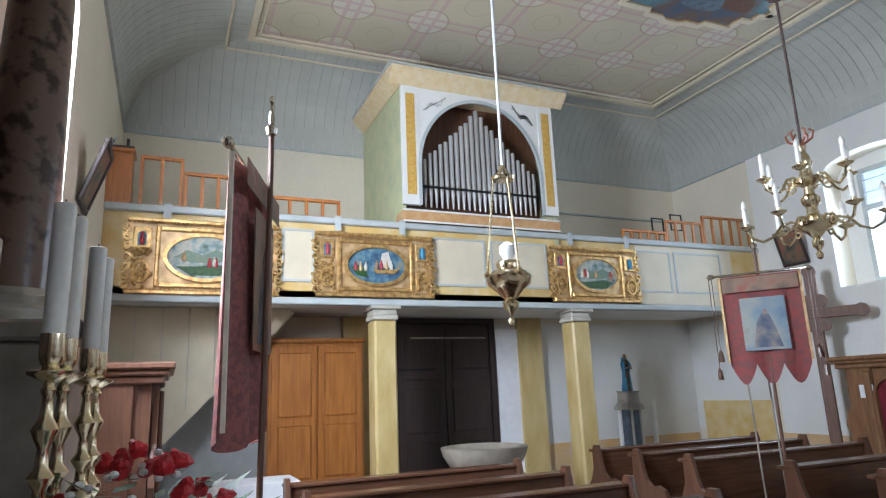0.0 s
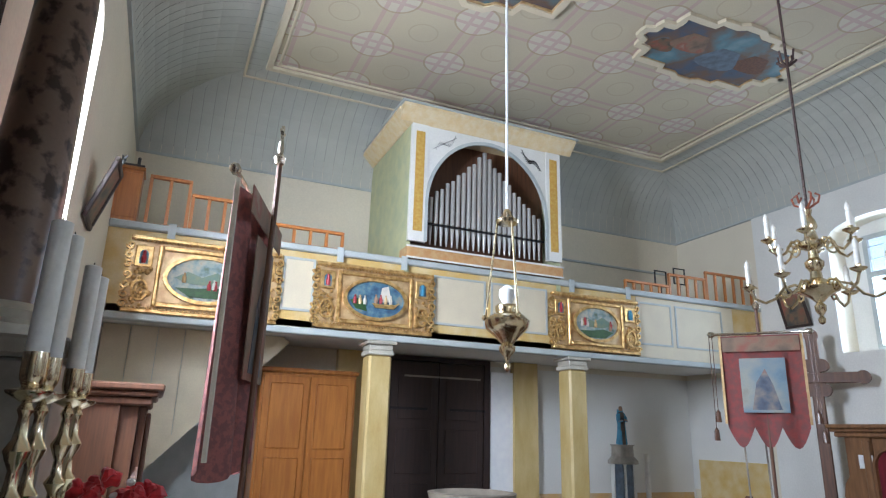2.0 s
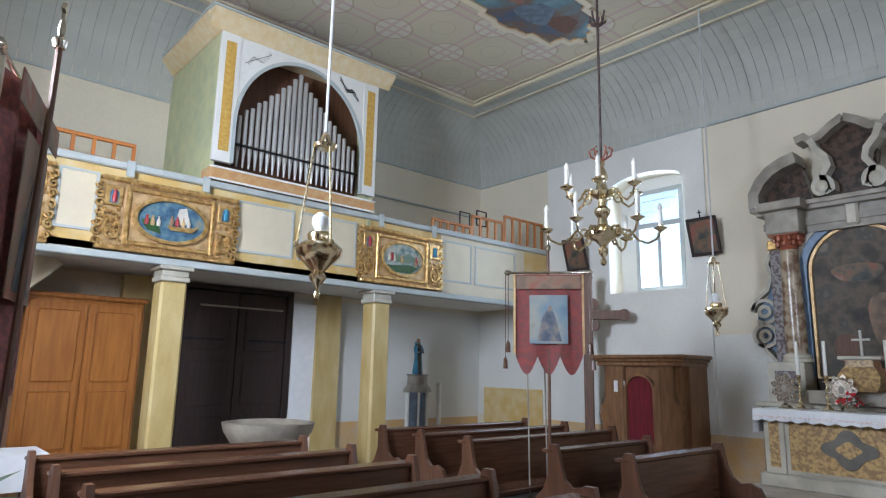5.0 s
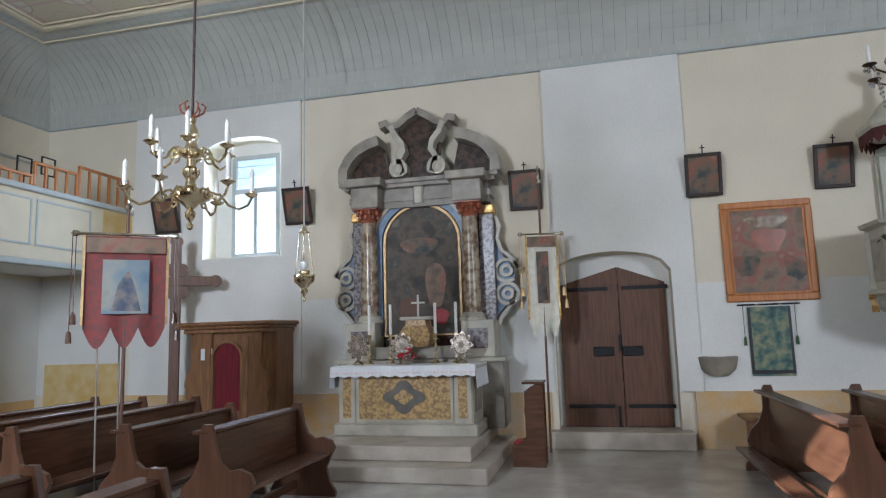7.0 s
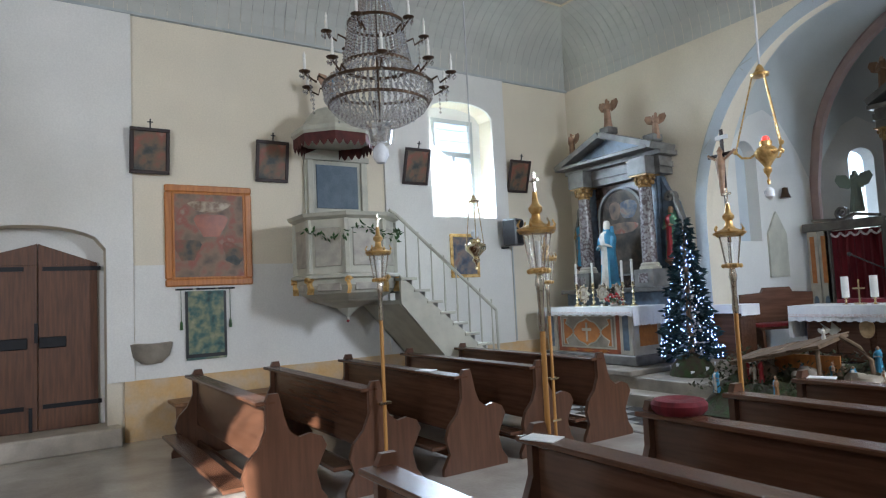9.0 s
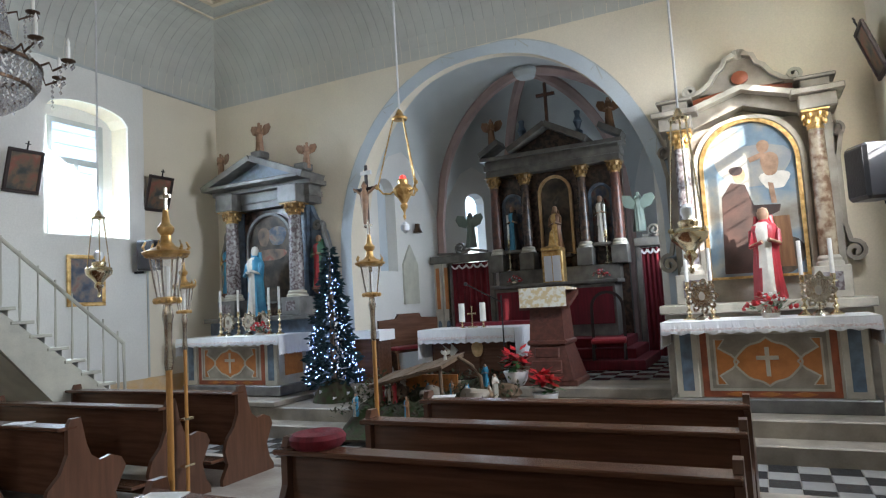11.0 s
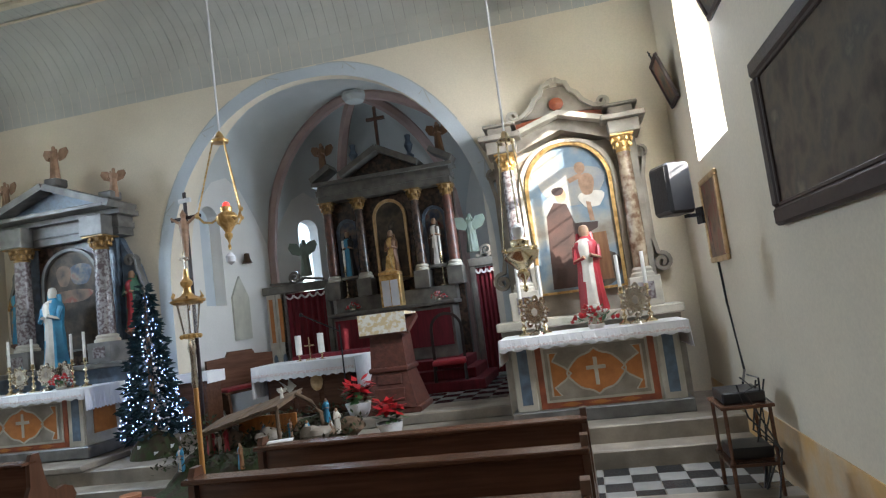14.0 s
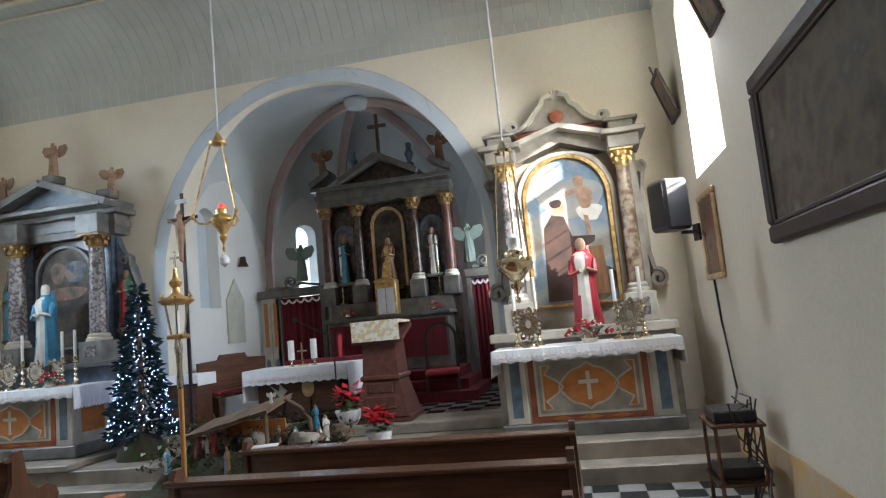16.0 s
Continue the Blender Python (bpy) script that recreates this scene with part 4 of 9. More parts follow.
org = thing("pipe_organ", "marbled organ case with tin pipes in a round arch", "organ")
OX0, OX1, OY, OZ0, OZ1 = 3.07, 5.67, 8.30, 4.075, 6.17
M_OGREEN = mat("green_marbled_paint", (0.50, 0.50, 0.28), 0.55, col2=(0.40, 0.43, 0.27), scale=5, bump=0.08)
M_OCREAM = mat("ochre_cream_marbled_paint", (0.62, 0.46, 0.24), 0.55, col2=(0.66, 0.55, 0.36), scale=9, bump=0.05)
M_OORANGE = mat("orange_marbled_paint", (0.50, 0.26, 0.10), 0.5, col2=(0.56, 0.36, 0.17), scale=12, bump=0.05)
part("case_side", boxes((OX0, OX0 + 0.06, OY + 0.05, YB - 0.02, 3.06, OZ1)), M_OGREEN, org)
part("case_side", boxes((OX1 - 0.06, OX1, OY + 0.05, YB - 0.02, 3.06, OZ1)), M_OGREEN, org)
part("case_back", boxes((OX0 + 0.07, OX1 - 0.07, OY + 0.45, OY + 0.5, 4.2, OZ1)), M_DOORWOOD, org)
part("plinth", boxes((OX0 - 0.01, OX1 + 0.01, OY - 0.02, OY + 0.3, OZ0, OZ0 + 0.17), bevel=0.008), M_OORANGE, org)
part("plinth_line", boxes((OX0 - 0.02, OX1 + 0.02, OY - 0.035, OY - 0.021, OZ0 - 0.01, OZ0 + 0.015), (OX0 - 0.02, OX1 + 0.02, OY - 0.035, OY - 0.021, OZ0 + 0.155, OZ0 + 0.18)), M_WHITE, org)
acx, ahw, asp, arz = (OX0 + OX1) / 2, 1.035, 4.92, 1.16
bm = bmesh.new()
for k in range(28):
    a, b = acx - ahw * math.cos(math.pi * k / 28), acx - ahw * math.cos(math.pi * (k + 1) / 28)
    za, zb = (asp + arz * math.sqrt(max(0, 1 - ((u - acx) / ahw) ** 2)) for u in (a, b))
    prism(bm, [(a, za), (b, zb), (b, OZ1), (a, OZ1)], OY, OY + 0.05)
part("arch_spandrel", bm, M_WHITE, org)
arcpts = [(acx - ahw, 4.34)] + [(acx - ahw * math.cos(math.pi * k / 40), asp + arz * math.sin(math.pi * k / 40)) for k in range(41)] + [(acx + ahw, 4.34)]
part("arch_moulding", band_along(bmesh.new(), arcpts, 0.05, OY - 0.02, OY + 0.02), M_GREY, org)
for s in (-1, 1):
    x = acx + s * 1.165
    q = part("pilaster", boxes((x - 0.135, x + 0.135, OY - 0.015, OY + 0.05, 4.33, OZ1)), M_WHITE, org)
    part("pilaster_field", boxes((x - 0.07, x + 0.07, OY - 0.022, OY - 0.0155, 4.48, OZ1 - 0.12)), mat("gold_stencil", (0.52, 0.28, 0.05), 0.5, col2=(0.60, 0.40, 0.10), scale=22, bump=0.05), q)
    bm = bmesh.new()
    for k in range(16):
        t = k / 15
        px, pz = acx + s * (0.92 - 0.32 * t), 5.84 + 0.22 * t + 0.05 * math.sin(7 * t)
        for dz in (0.026, -0.026):
            prism(bm, [(px, pz), (px + 0.012, pz + dz * 0.5), (px + 0.03 * s * -1, pz + dz * 1.3)], OY - 0.006, OY - 0.001)
    band_along(bm, [(acx + s * (0.95 - 0.38 * t / 8), 5.82 + 0.25 * t / 8) for t in range(9)], 0.005, OY - 0.006, OY - 0.001)
    part("leaf_spray", bm, M_IRON, org, "painted black olive spray")
part("cornice", prisms(([(OX0 - 0.02, OZ1), (OX1 + 0.02, OZ1), (OX1 + 0.22, OZ1 + 0.17), (OX1 + 0.22, OZ1 + 0.22), (OX0 - 0.22, OZ1 + 0.22), (OX0 - 0.22, OZ1 + 0.17)], OY - 0.02, YB - 0.05)), M_OCREAM, org)
part("cornice_front", prisms(([(OY - 0.02, OZ1 + 0.002), (OY - 0.20, OZ1 + 0.17), (OY - 0.20, OZ1 + 0.22), (OY - 0.021, OZ1 + 0.22)], OX0 - 0.20, OX1 + 0.20, "x")), M_OCREAM, org)
part("cornice_cap", boxes((OX0 - 0.24, OX1 + 0.24, OY - 0.23, YB - 0.05, OZ1 + 0.221, OZ1 + 0.245)), M_GREY, org)
NP = 23
for k in range(NP):
    x = acx - ahw + 0.05 + (2 * ahw - 0.10) * k / (NP - 1)
    t = abs(k - (NP - 1) / 2) / ((NP - 1) / 2)
    top = 6.03 - 0.98 * t ** 0.85 - (0.03 if k % 2 else 0)
    r = 0.036 - 0.008 * t
    pp = part("pipe", lathed([(0.012, 4.36), (r, 4.62), (r, 4.625), (r, top), (r * 0.8, top), (r * 0.8, top - 0.02)], 12, (x, OY + 0.16, 0)), M_TIN, org, smooth=True)
    part("pipe_mouth", prisms(([(x - r * 0.55, 4.70), (x + r * 0.55, 4.70), (x, 4.60 - 0.03)], OY + 0.16 - r - 0.004, OY + 0.16 - r + 0.006)), M_GREYMARBLE, pp)
part("pipe_rail", boxes((acx - ahw, acx + ahw, OY + 0.09, OY + 0.11, 4.64, 4.67)), M_IRON, org)
solid("pipe_conduit", boxes((5.9, XR - 0.05, YB - 0.06, YB - 0.005, 5.02, 5.05), (5.92, 6.3, YB - 0.10, YB - 0.005, 4.93, 5.0)), M_GREY, "grey conduit along the wall behind the organ", "conduit")

# under the gallery
d = thing("door_main", "tall almost black double entrance door, closed", "door", kind="structure")
for s in (-1, 1):
    x0, x1 = (3.58, 4.43) if s < 0 else (4.44, 5.28)
    lf = part("door_leaf", boxes((x0, x1, YB - 0.10, YB - 0.03, 0.0, 2.84), bevel=0.008), M_BLACKDOOR, d)
    for z0, z1 in ((0.2, 0.9), (1.05, 1.75), (1.9, 2.6)):
        part("door_panel", boxes((x0 + 0.12, x1 - 0.12, YB - 0.115, YB - 0.101, z0, z1), bevel=0.01), M_BLACKDOOR, lf)
    part("strap_hinge", boxes((min(4.43 + s * 0.2, 4.43 + s * 0.88), max(4.43 + s * 0.2, 4.43 + s * 0.88), YB - 0.125, YB - 0.116, 2.05, 2.09)), M_IRON, lf)
part("rail", boxes((3.8, 5.2, YB - 0.14, YB - 0.126, 2.58, 2.61)), M_STONE, d)
part("door_casing", boxes((3.48, 3.57, YB - 0.12, YB - 0.013, 0, 2.93), (5.29, 5.4, YB - 0.12, YB - 0.013, 0, 2.93), (3.57, 5.29, YB - 0.12, YB - 0.013, 2.85, 2.93)), M_BLACKDOOR, d)
wd = thing("wardrobe", "tall orange-brown two-door wardrobe on a low plinth", "wardrobe", pose(2.11, 9.75, 0) @ Matrix.Diagonal((0.91, 1, 0.97, 1)))
M_WARD = mat("honey_wood", (0.44, 0.17, 0.035), 0.38, col2=(0.33, 0.115, 0.022), scale=4, stretch=(5, 5, 0.5), bump=0.08)
part("plinth", boxes((-0.95, 0.95, -0.5, 0.5, 0.0, 0.42), bevel=0.01), M_CONF, wd)
part("body", boxes((-0.76, 0.76, -0.22, 0.5, 0.42, 2.55), bevel=0.01), M_WARD, wd)
part("cornice", boxes((-0.8, 0.8, -0.26, 0.5, 2.55, 2.62), bevel=0.02), M_WARD, wd)
for s in (-1, 1):
    dr = part("door", boxes((0.01 if s > 0 else -0.72, 0.72 if s > 0 else -0.01, -0.25, -0.221, 0.5, 2.5), bevel=0.006), M_WARD, wd)
    for z0, z1 in ((0.62, 1.35), (1.47, 2.4)):
        part("door_panel", boxes((0.10 * s if s > 0 else -0.62, 0.62 if s > 0 else -0.10, -0.268, -0.251, z0, z1), bevel=0.02), M_WARD, dr)
    part("knob", lathed([(0.0, 0), (0.016, 0.01), (0.0, 0.03)], 8, m=pose(0.05 * s, -0.25, 1.4, 90)), M_BRASS, dr)
st = thing("stair_enclosure", "straw-yellow plank side of the gallery stair", "stair", kind="structure")
for k in range(7):
    a, b = -0.65 + k * 0.33, -0.65 + (k + 1) * 0.33 - 0.008
    zl = lambda u: 1.2 + (u - 0.0) * 1.05
    lo_a, lo_b = max(0.0, zl(a)), max(0.0, zl(b))
    if lo_a < 2.9:
        part("plank", prisms(([(a, lo_a), (b, min(2.93, lo_b)), (b, 2.94), (a, 2.94)], 9.28, 9.31)), M_PALEPANEL, st)
part("string_board", prisms(([(-0.6, 0.45), (-0.6, 0.60), (1.62, 2.93), (1.72, 2.87)], 9.25, 9.34)), M_PALEPANEL, st)
part("stair_back", boxes((XL + 0.02, 1.4, 10.0, 10.05, 0, 2.94)), M_GREY, st)
ct = thing("covered_table", "low table under a white cloth", "table", pose(0.98, 8.0, 0))
for sx in (-0.45, 0.45):
    for sy in (-0.25, 0.25):
        part("leg", boxes((sx - 0.03, sx + 0.03, sy - 0.03, sy + 0.03, 0, 0.74)), M_DARKWOOD, ct)
part("tabletop", boxes((-0.52, 0.52, -0.32, 0.32, 0.74, 0.78), bevel=0.005), M_DARKWOOD, ct)
solid("tablecloth", boxes((-0.54, 0.54, -0.34, 0.34, 0.781, 0.79), (-0.54, 0.54, -0.345, -0.335, 0.45, 0.785), (-0.548, -0.535, -0.34, 0.34, 0.45, 0.785), (0.535, 0.548, -0.34, 0.34, 0.45, 0.785)), M_LINEN, "white cloth hanging over the low table", "tablecloth", pose(0.98, 8.0, 0))
fo = thing("baptismal_font", "shallow stone baptismal font on a pedestal", "font", pose(4.0, 8.0, 0))
part("pedestal", lathed([(0.32, 0), (0.32, 0.1), (0.2, 0.16), (0.17, 0.4), (0.24, 0.62), (0.34, 0.68)], 20), M_STONE, fo, smooth=True)
part("bowl", lathed([(0.3, 0.66), (0.46, 0.72), (0.55, 0.86), (0.57, 0.93), (0.58, 0.97), (0.5, 0.98), (0.44, 0.9), (0.0, 0.82)], 28), M_STONE, fo, smooth=True)
pd = thing("statue_pedestal", "grey painted round pedestal with columns", "pedestal", pose(7.92, 9.85, 0))
part("base", lathed([(0.28, 0), (0.28, 0.5), (0.24, 0.55)], 16), M_GREYMARBLE, pd)
part("drum", lathed([(0.17, 0.55), (0.17, 1.25)], 16), M_BLUEMARBLE, pd)
for k in range(6):
    part("small_column", lathed([(0.03, 0.55), (0.022, 0.6), (0.022, 1.2), (0.03, 1.25)], 8, (0.21 * math.cos(k * 1.047), 0.21 * math.sin(k * 1.047), 0)), M_WHITE, pd)
part("top", lathed([(0.27, 1.25), (0.27, 1.3), (0.2, 1.38), (0.19, 1.55), (0.22, 1.58), (0.0, 1.58)], 16), M_GREYMARBLE, pd)


def statue(name, label, m, h=1.0, robe=M_BLUEROBE, under=M_WHITEROBE, skin=M_FLESH, lean=0.0, wings=False):
    """A draped standing figure as one plain mesh: robe with folds, shoulders, head, one arm forward."""
    bm = lathed([(0.0, 0), (0.145, 0.0), (0.155, 0.04), (0.135, 0.2), (0.125, 0.35), (0.112, 0.52), (0.125, 0.64), (0.14, 0.74), (0.115, 0.80), (0.06, 0.835), (0.045, 0.86), (0.055, 0.89), (0.058, 0.935), (0.042, 0.98), (0.0, 0.995)], 28, squash=0.75)
    for v in bm.verts:
        a = math.atan2(v.co.y, v.co.x)
        if v.co.z < 0.7:
            fold = 1 + 0.09 * math.sin(8 * a + 5 * v.co.z) + 0.04 * math.sin(13 * a - 4 * v.co.z)
            v.co.x *= fold
            v.co.y *= fold
        v.co.x += lean * v.co.z
    tube(bm, [(0.115, -0.02, 0.74), (0.13, -0.07, 0.6), (0.03, -0.13, 0.64)], 0.04, 8, 0.024)
    tube(bm, [(-0.115, -0.02, 0.74), (-0.135, -0.06, 0.58), (-0.03, -0.13, 0.62)], 0.04, 8, 0.024)
    tube(bm, [(0.06, 0.03, 0.9), (0.075, 0.03, 0.82), (0.09, 0.02, 0.7)], 0.03, 8, 0.02), tube(bm, [(-0.06, 0.03, 0.9), (-0.075, 0.03, 0.82), (-0.09, 0.02, 0.7)], 0.03, 8, 0.02)
    if wings:
        for s in (-1, 1):
            prism(bm, [(s * 0.05, 0.72), (s * 0.16, 0.9), (s * 0.36, 0.93), (s * 0.42, 0.8), (s * 0.32, 0.62), (s * 0.12, 0.55)], 0.06, 0.09)
    for f in bm.faces:
        c = f.calc_center_median()
        f.material_index = 2 if (c.z > 0.865 and c.y < 0.015) or (c.y < -0.11 and c.z > 0.58) else (1 if (-0.075 < c.x - lean * c.z + 0.05 * (c.z - 0.5) < 0.05 and c.y < 0 and c.z < 0.82) else 0)
    bmesh.ops.scale(bm, vec=(h, h, h), verts=bm.verts)
    return solid(name, bm, (robe, under, skin), label, "statue", m, smooth=True)


statue("statue", "small dark painted statue in blue on the pedestal", pose(7.92, 9.85, 1.58), 0.68, M_BLUEROBE, M_DARKPAINT, M_FLESH)
pc = thing("paschal_candle", "tall white candle standing by the wall", "candle", pose(8.38, 9.75, 0))
part("shaft", lathed([(0.0, 0.3), (0.045, 0.3), (0.045, 1.42), (0.0, 1.43)], 12), M_WAX, pc)
part("stand", lathed([(0.15, 0), (0.15, 0.03), (0.03, 0.06), (0.03, 0.25), (0.07, 0.3), (0.0, 0.3)], 12), M_BRASS, pc)
solid("ochre_board", boxes((XR - 0.05, XR - 0.021, 8.5, 10.1, 0.25, 1.33), bevel=0.006), M_YELLOW, "ochre painted board against the wall", "board")
solid("curtain", boxes((5.42, 5.9, 10.2, 10.26, 0.3, 2.75)), M_LINEN, "plain white curtain beside the entrance", "curtain")

# ---- altars: local x to the right seen from the front, wall at y = 0, front towards -y ----


def altar_table(e, w, y0, y1, z0, z1, style):
    """The altar block with inlaid front, plinth and slab."""
    h = z1 - z0
    part("block", boxes((-w / 2 + 0.06, w / 2 - 0.06, y0 + 0.06, y1, z0, z1 - 0.06)), M_MARBLE, e)
    part("plinth", boxes((-w / 2, w / 2, y0, y1, z0 - 0.1, z0 + 0.06), bevel=0.015), M_MARBLE if style == "gold" else M_OLDMARBLE, e)
    part("slab", boxes((-w / 2 - 0.02, w / 2 + 0.02, y0 - 0.02, y1, z1 - 0.06, z1), bevel=0.015), M_MARBLE, e)
    fy = y0 + 0.06
    for s in (-1, 1):
        x = s * (w / 2 - 0.19)
        p = part("front_pilaster", boxes((x - 0.12, x + 0.12, fy - 0.03, fy, z0 + 0.061, z1 - 0.061), bevel=0.008), M_MARBLE, e)
        part("pilaster_inlay", boxes((x - 0.06, x + 0.06, fy - 0.034, fy - 0.0301, z0 + 0.14, z1 - 0.13)), M_BRECGOLD if style == "gold" else M_BLUEMARBLE, p)
        # side face panels
        part("side_inlay", boxes((s * (w / 2 - 0.058) - 0.004, s * (w / 2 - 0.058) + 0.004, y0 + 0.2, min(y1 - 0.1, y0 + 0.75), z0 + 0.2, z1 - 0.2)), M_ORANGE if style != "gold" else M_GREYMARBLE, e)
    iw = w / 2 - 0.36
    if style == "gold":
        part("front_inlay", boxes((-iw, iw, fy - 0.012, fy, z0 + 0.12, z1 - 0.13)), M_BRECGOLD, e)
        q = part("cartouche", prisms(([(0.25 * math.cos(t) * (1 + 0.18 * math.cos(4 * t)), (z0 + z1) / 2 + 0.19 * math.sin(t) * (1 + 0.2 * math.cos(4 * t))) for t in [2 * math.pi * k / 40 for k in range(40)]], fy - 0.03, fy - 0.012)), M_HIGHALTAR, e)
        part("cartouche_field", prisms(([(0.12 * math.cos(t) * (1 + 0.12 * math.cos(4 * t)), (z0 + z1) / 2 + 0.085 * math.sin(t) * (1 + 0.15 * math.cos(4 * t))) for t in [2 * math.pi * k / 32 for k in range(32)]], fy - 0.034, fy - 0.0301)), M_BRECGOLD, q)
        fr = boxes((-iw - 0.04, iw + 0.04, fy - 0.02, fy, z0 + 0.08, z0 + 0.119), (-iw - 0.04, iw + 0.04, fy - 0.02, fy, z1 - 0.129, z1 - 0.09), (-iw - 0.04, -iw, fy - 0.02, fy, z0 + 0.12, z1 - 0.13), (iw, iw + 0.04, fy - 0.02, fy, z0 + 0.12, z1 - 0.13))
        part("front_moulding", fr, M_MARBLE, e)
    else:
        part("red_border", boxes((-iw - 0.02, iw + 0.02, fy - 0.008, fy, z0 + 0.07, z1 - 0.07)), M_REDMARBLE, e)
        part("front_inlay", boxes((-iw + 0.05, iw - 0.05, fy - 0.014, fy - 0.0081, z0 + 0.14, z1 - 0.13)), M_MARBLE, e)
        part("veined_field", boxes((-iw + 0.08, iw - 0.08, fy - 0.018, fy - 0.0141, z0 + 0.17, z1 - 0.16)), M_GREYMARBLE, e)
        zc = (z0 + z1) / 2
        rz = h * 0.27

        def soft(v, p):
            return math.copysign(abs(v) ** p, v)
        for k in (-1, 0, 1):
            ts = [2 * math.pi * j / 40 for j in range(40)]
            if k == 0:
                pts = [(0.33 * soft(math.cos(t), 1.5), zc + rz * soft(math.sin(t), 1.25) * (1 + 0.06 * math.cos(8 * t))) for t in ts]
            else:
                x0, x1 = iw * 0.44, iw - 0.13
                pts = [(k * x1, zc - rz), (k * x1, zc + rz), (k * (x1 - 0.1), zc + rz), (k * (x0 + 0.2), zc + rz * 0.62), (k * (x0 + 0.07), zc + rz * 0.3), (k * x0, zc), (k * (x0 + 0.07), zc - rz * 0.3), (k * (x0 + 0.2), zc - rz * 0.62), (k * (x1 - 0.1), zc - rz)]
            q = part("inlay_medallion", prisms((pts, fy - 0.024, fy - 0.0181)), M_ORANGE, e)
            part("medallion_edge", band_along(bmesh.new(), pts + pts[:1], 0.022, fy - 0.028, fy - 0.0181), M_MARBLE, q)
        part("inlay_cross", boxes((-0.022, 0.022, fy - 0.03, fy - 0.0241, zc - 0.16, zc + 0.16), (-0.11, 0.11, fy - 0.0305, fy - 0.0241, zc + 0.02, zc + 0.065), bevel=0.004), M_MARBLE, e)
        for cx in (-iw * 0.5, 0, iw * 0.5):
            for z in (z0 + 0.105, z1 - 0.1):
                part("lozenge", prisms(([(cx - 0.13, z), (cx, z - 0.028), (cx + 0.13, z), (cx, z + 0.028)], fy - 0.013, fy - 0.0081)), M_ORANGE, e)


def altar_cloth(m, w, y0, y1, z, drop=0.13, label="white linen altar cloth with lace edge"):
    e = thing("altar_cloth", label, "altar cloth", m)
    bm = boxes((-w / 2 - 0.05, w / 2 + 0.05, y0 - 0.045, y1, z + 0.001, z + 0.008))
    part("cloth", bm, M_LINEN, e)
    bm = bmesh.new()
    n = 60

    def hang(p, q, nx, ny, dr):
        for k in range(n):
            c = []
            for t in (k, k + 1):
                x, y = p[0] + (q[0] - p[0]) * t / n, p[1] + (q[1] - p[1]) * t / n
                wv = 0.008 * math.sin(t * 0.9) + 0.004 * math.sin(t * 2.3)
                lo = dr + 0.012 * math.sin(t * 1.3)
                c.append(((x, y, z + 0.006), (x + nx * (0.012 + wv), y + ny * (0.012 + wv), z - lo)))
            for o in (0.0, 0.004):
                bm.faces.new([bm.verts.new(Vector(v) + Vector((nx * o, ny * o, 0))) for v in (c[0][0], c[1][0], c[1][1], c[0][1])])
    hang((-w / 2 - 0.05, y0 - 0.045), (w / 2 + 0.05, y0 - 0.045), 0, -1, drop)
    for s in (-1, 1):
        hang((s * (w / 2 + 0.05), y0 - 0.045), (s * (w / 2 + 0.05), y1), s, 0, drop * 2.2)
    part("overhang", bm, M_LINEN, e)
    bm = boxes((-w / 2 - 0.04, w / 2 + 0.04, y0 - 0.075, y0 - 0.07, z - drop * 0.72, z - drop * 0.52))
    part("lace_band", bm, M_LACE, e)
    return e


def column(e, x, y, z0, z1, r, shaft, cap=M_GOLD, red=False):
    """Base, tapered shaft with entasis, leafy capital."""
    part("column_base", lathed([(r * 1.45, z0), (r * 1.45, z0 + 0.04), (r * 1.25, z0 + 0.06), (r * 1.3, z0 + 0.09), (r * 1.05, z0 + 0.12)], 20, (x, y, 0)), M_MARBLE, e, smooth=True)
    H = z1 - z0
    part("column_shaft", lathed([(r, z0 + 0.12), (r * 1.02, z0 + H * 0.3), (r * 0.84, z1 - 0.22)], 24, (x, y, 0)), shaft, e, smooth=True)
    bm = lathed([(r * 0.9, z1 - 0.22), (r * 0.95, z1 - 0.2), (r * 0.85, z1 - 0.18), (r * 1.0, z1 - 0.08), (r * 1.35, z1 - 0.02)], 16, (x, y, 0))
    for ring_, zz, rr in ((8, z1 - 0.13, r * 1.08), (8, z1 - 0.06, r * 1.28)):
        for k in range(ring_):
            a = 2 * math.pi * (k + (0.5 if zz > z1 - 0.1 else 0)) / ring_
            ball(bm, (x + rr * math.cos(a), y + rr * math.sin(a), zz), r * 0.24, 7, 1.5)
    box(bm, x - r * 1.45, x + r * 1.45, y - r * 1.45, y + r * 1.45, z1 - 0.02, z1)
    part("capital", bm, M_REDMARBLE if red else cap, e, smooth=True)


def stepped(w, y0, y1, zs):
    """Mouldings: (z, out) levels joined into a stepped entablature, running round front and ends."""
    bm = bmesh.new()
    for (za, oa), (zb, ob_) in zip(zs, zs[1:]):
        box(bm, -w / 2 - oa, w / 2 + oa, y0 - oa, y1, za, zb)
    return bm


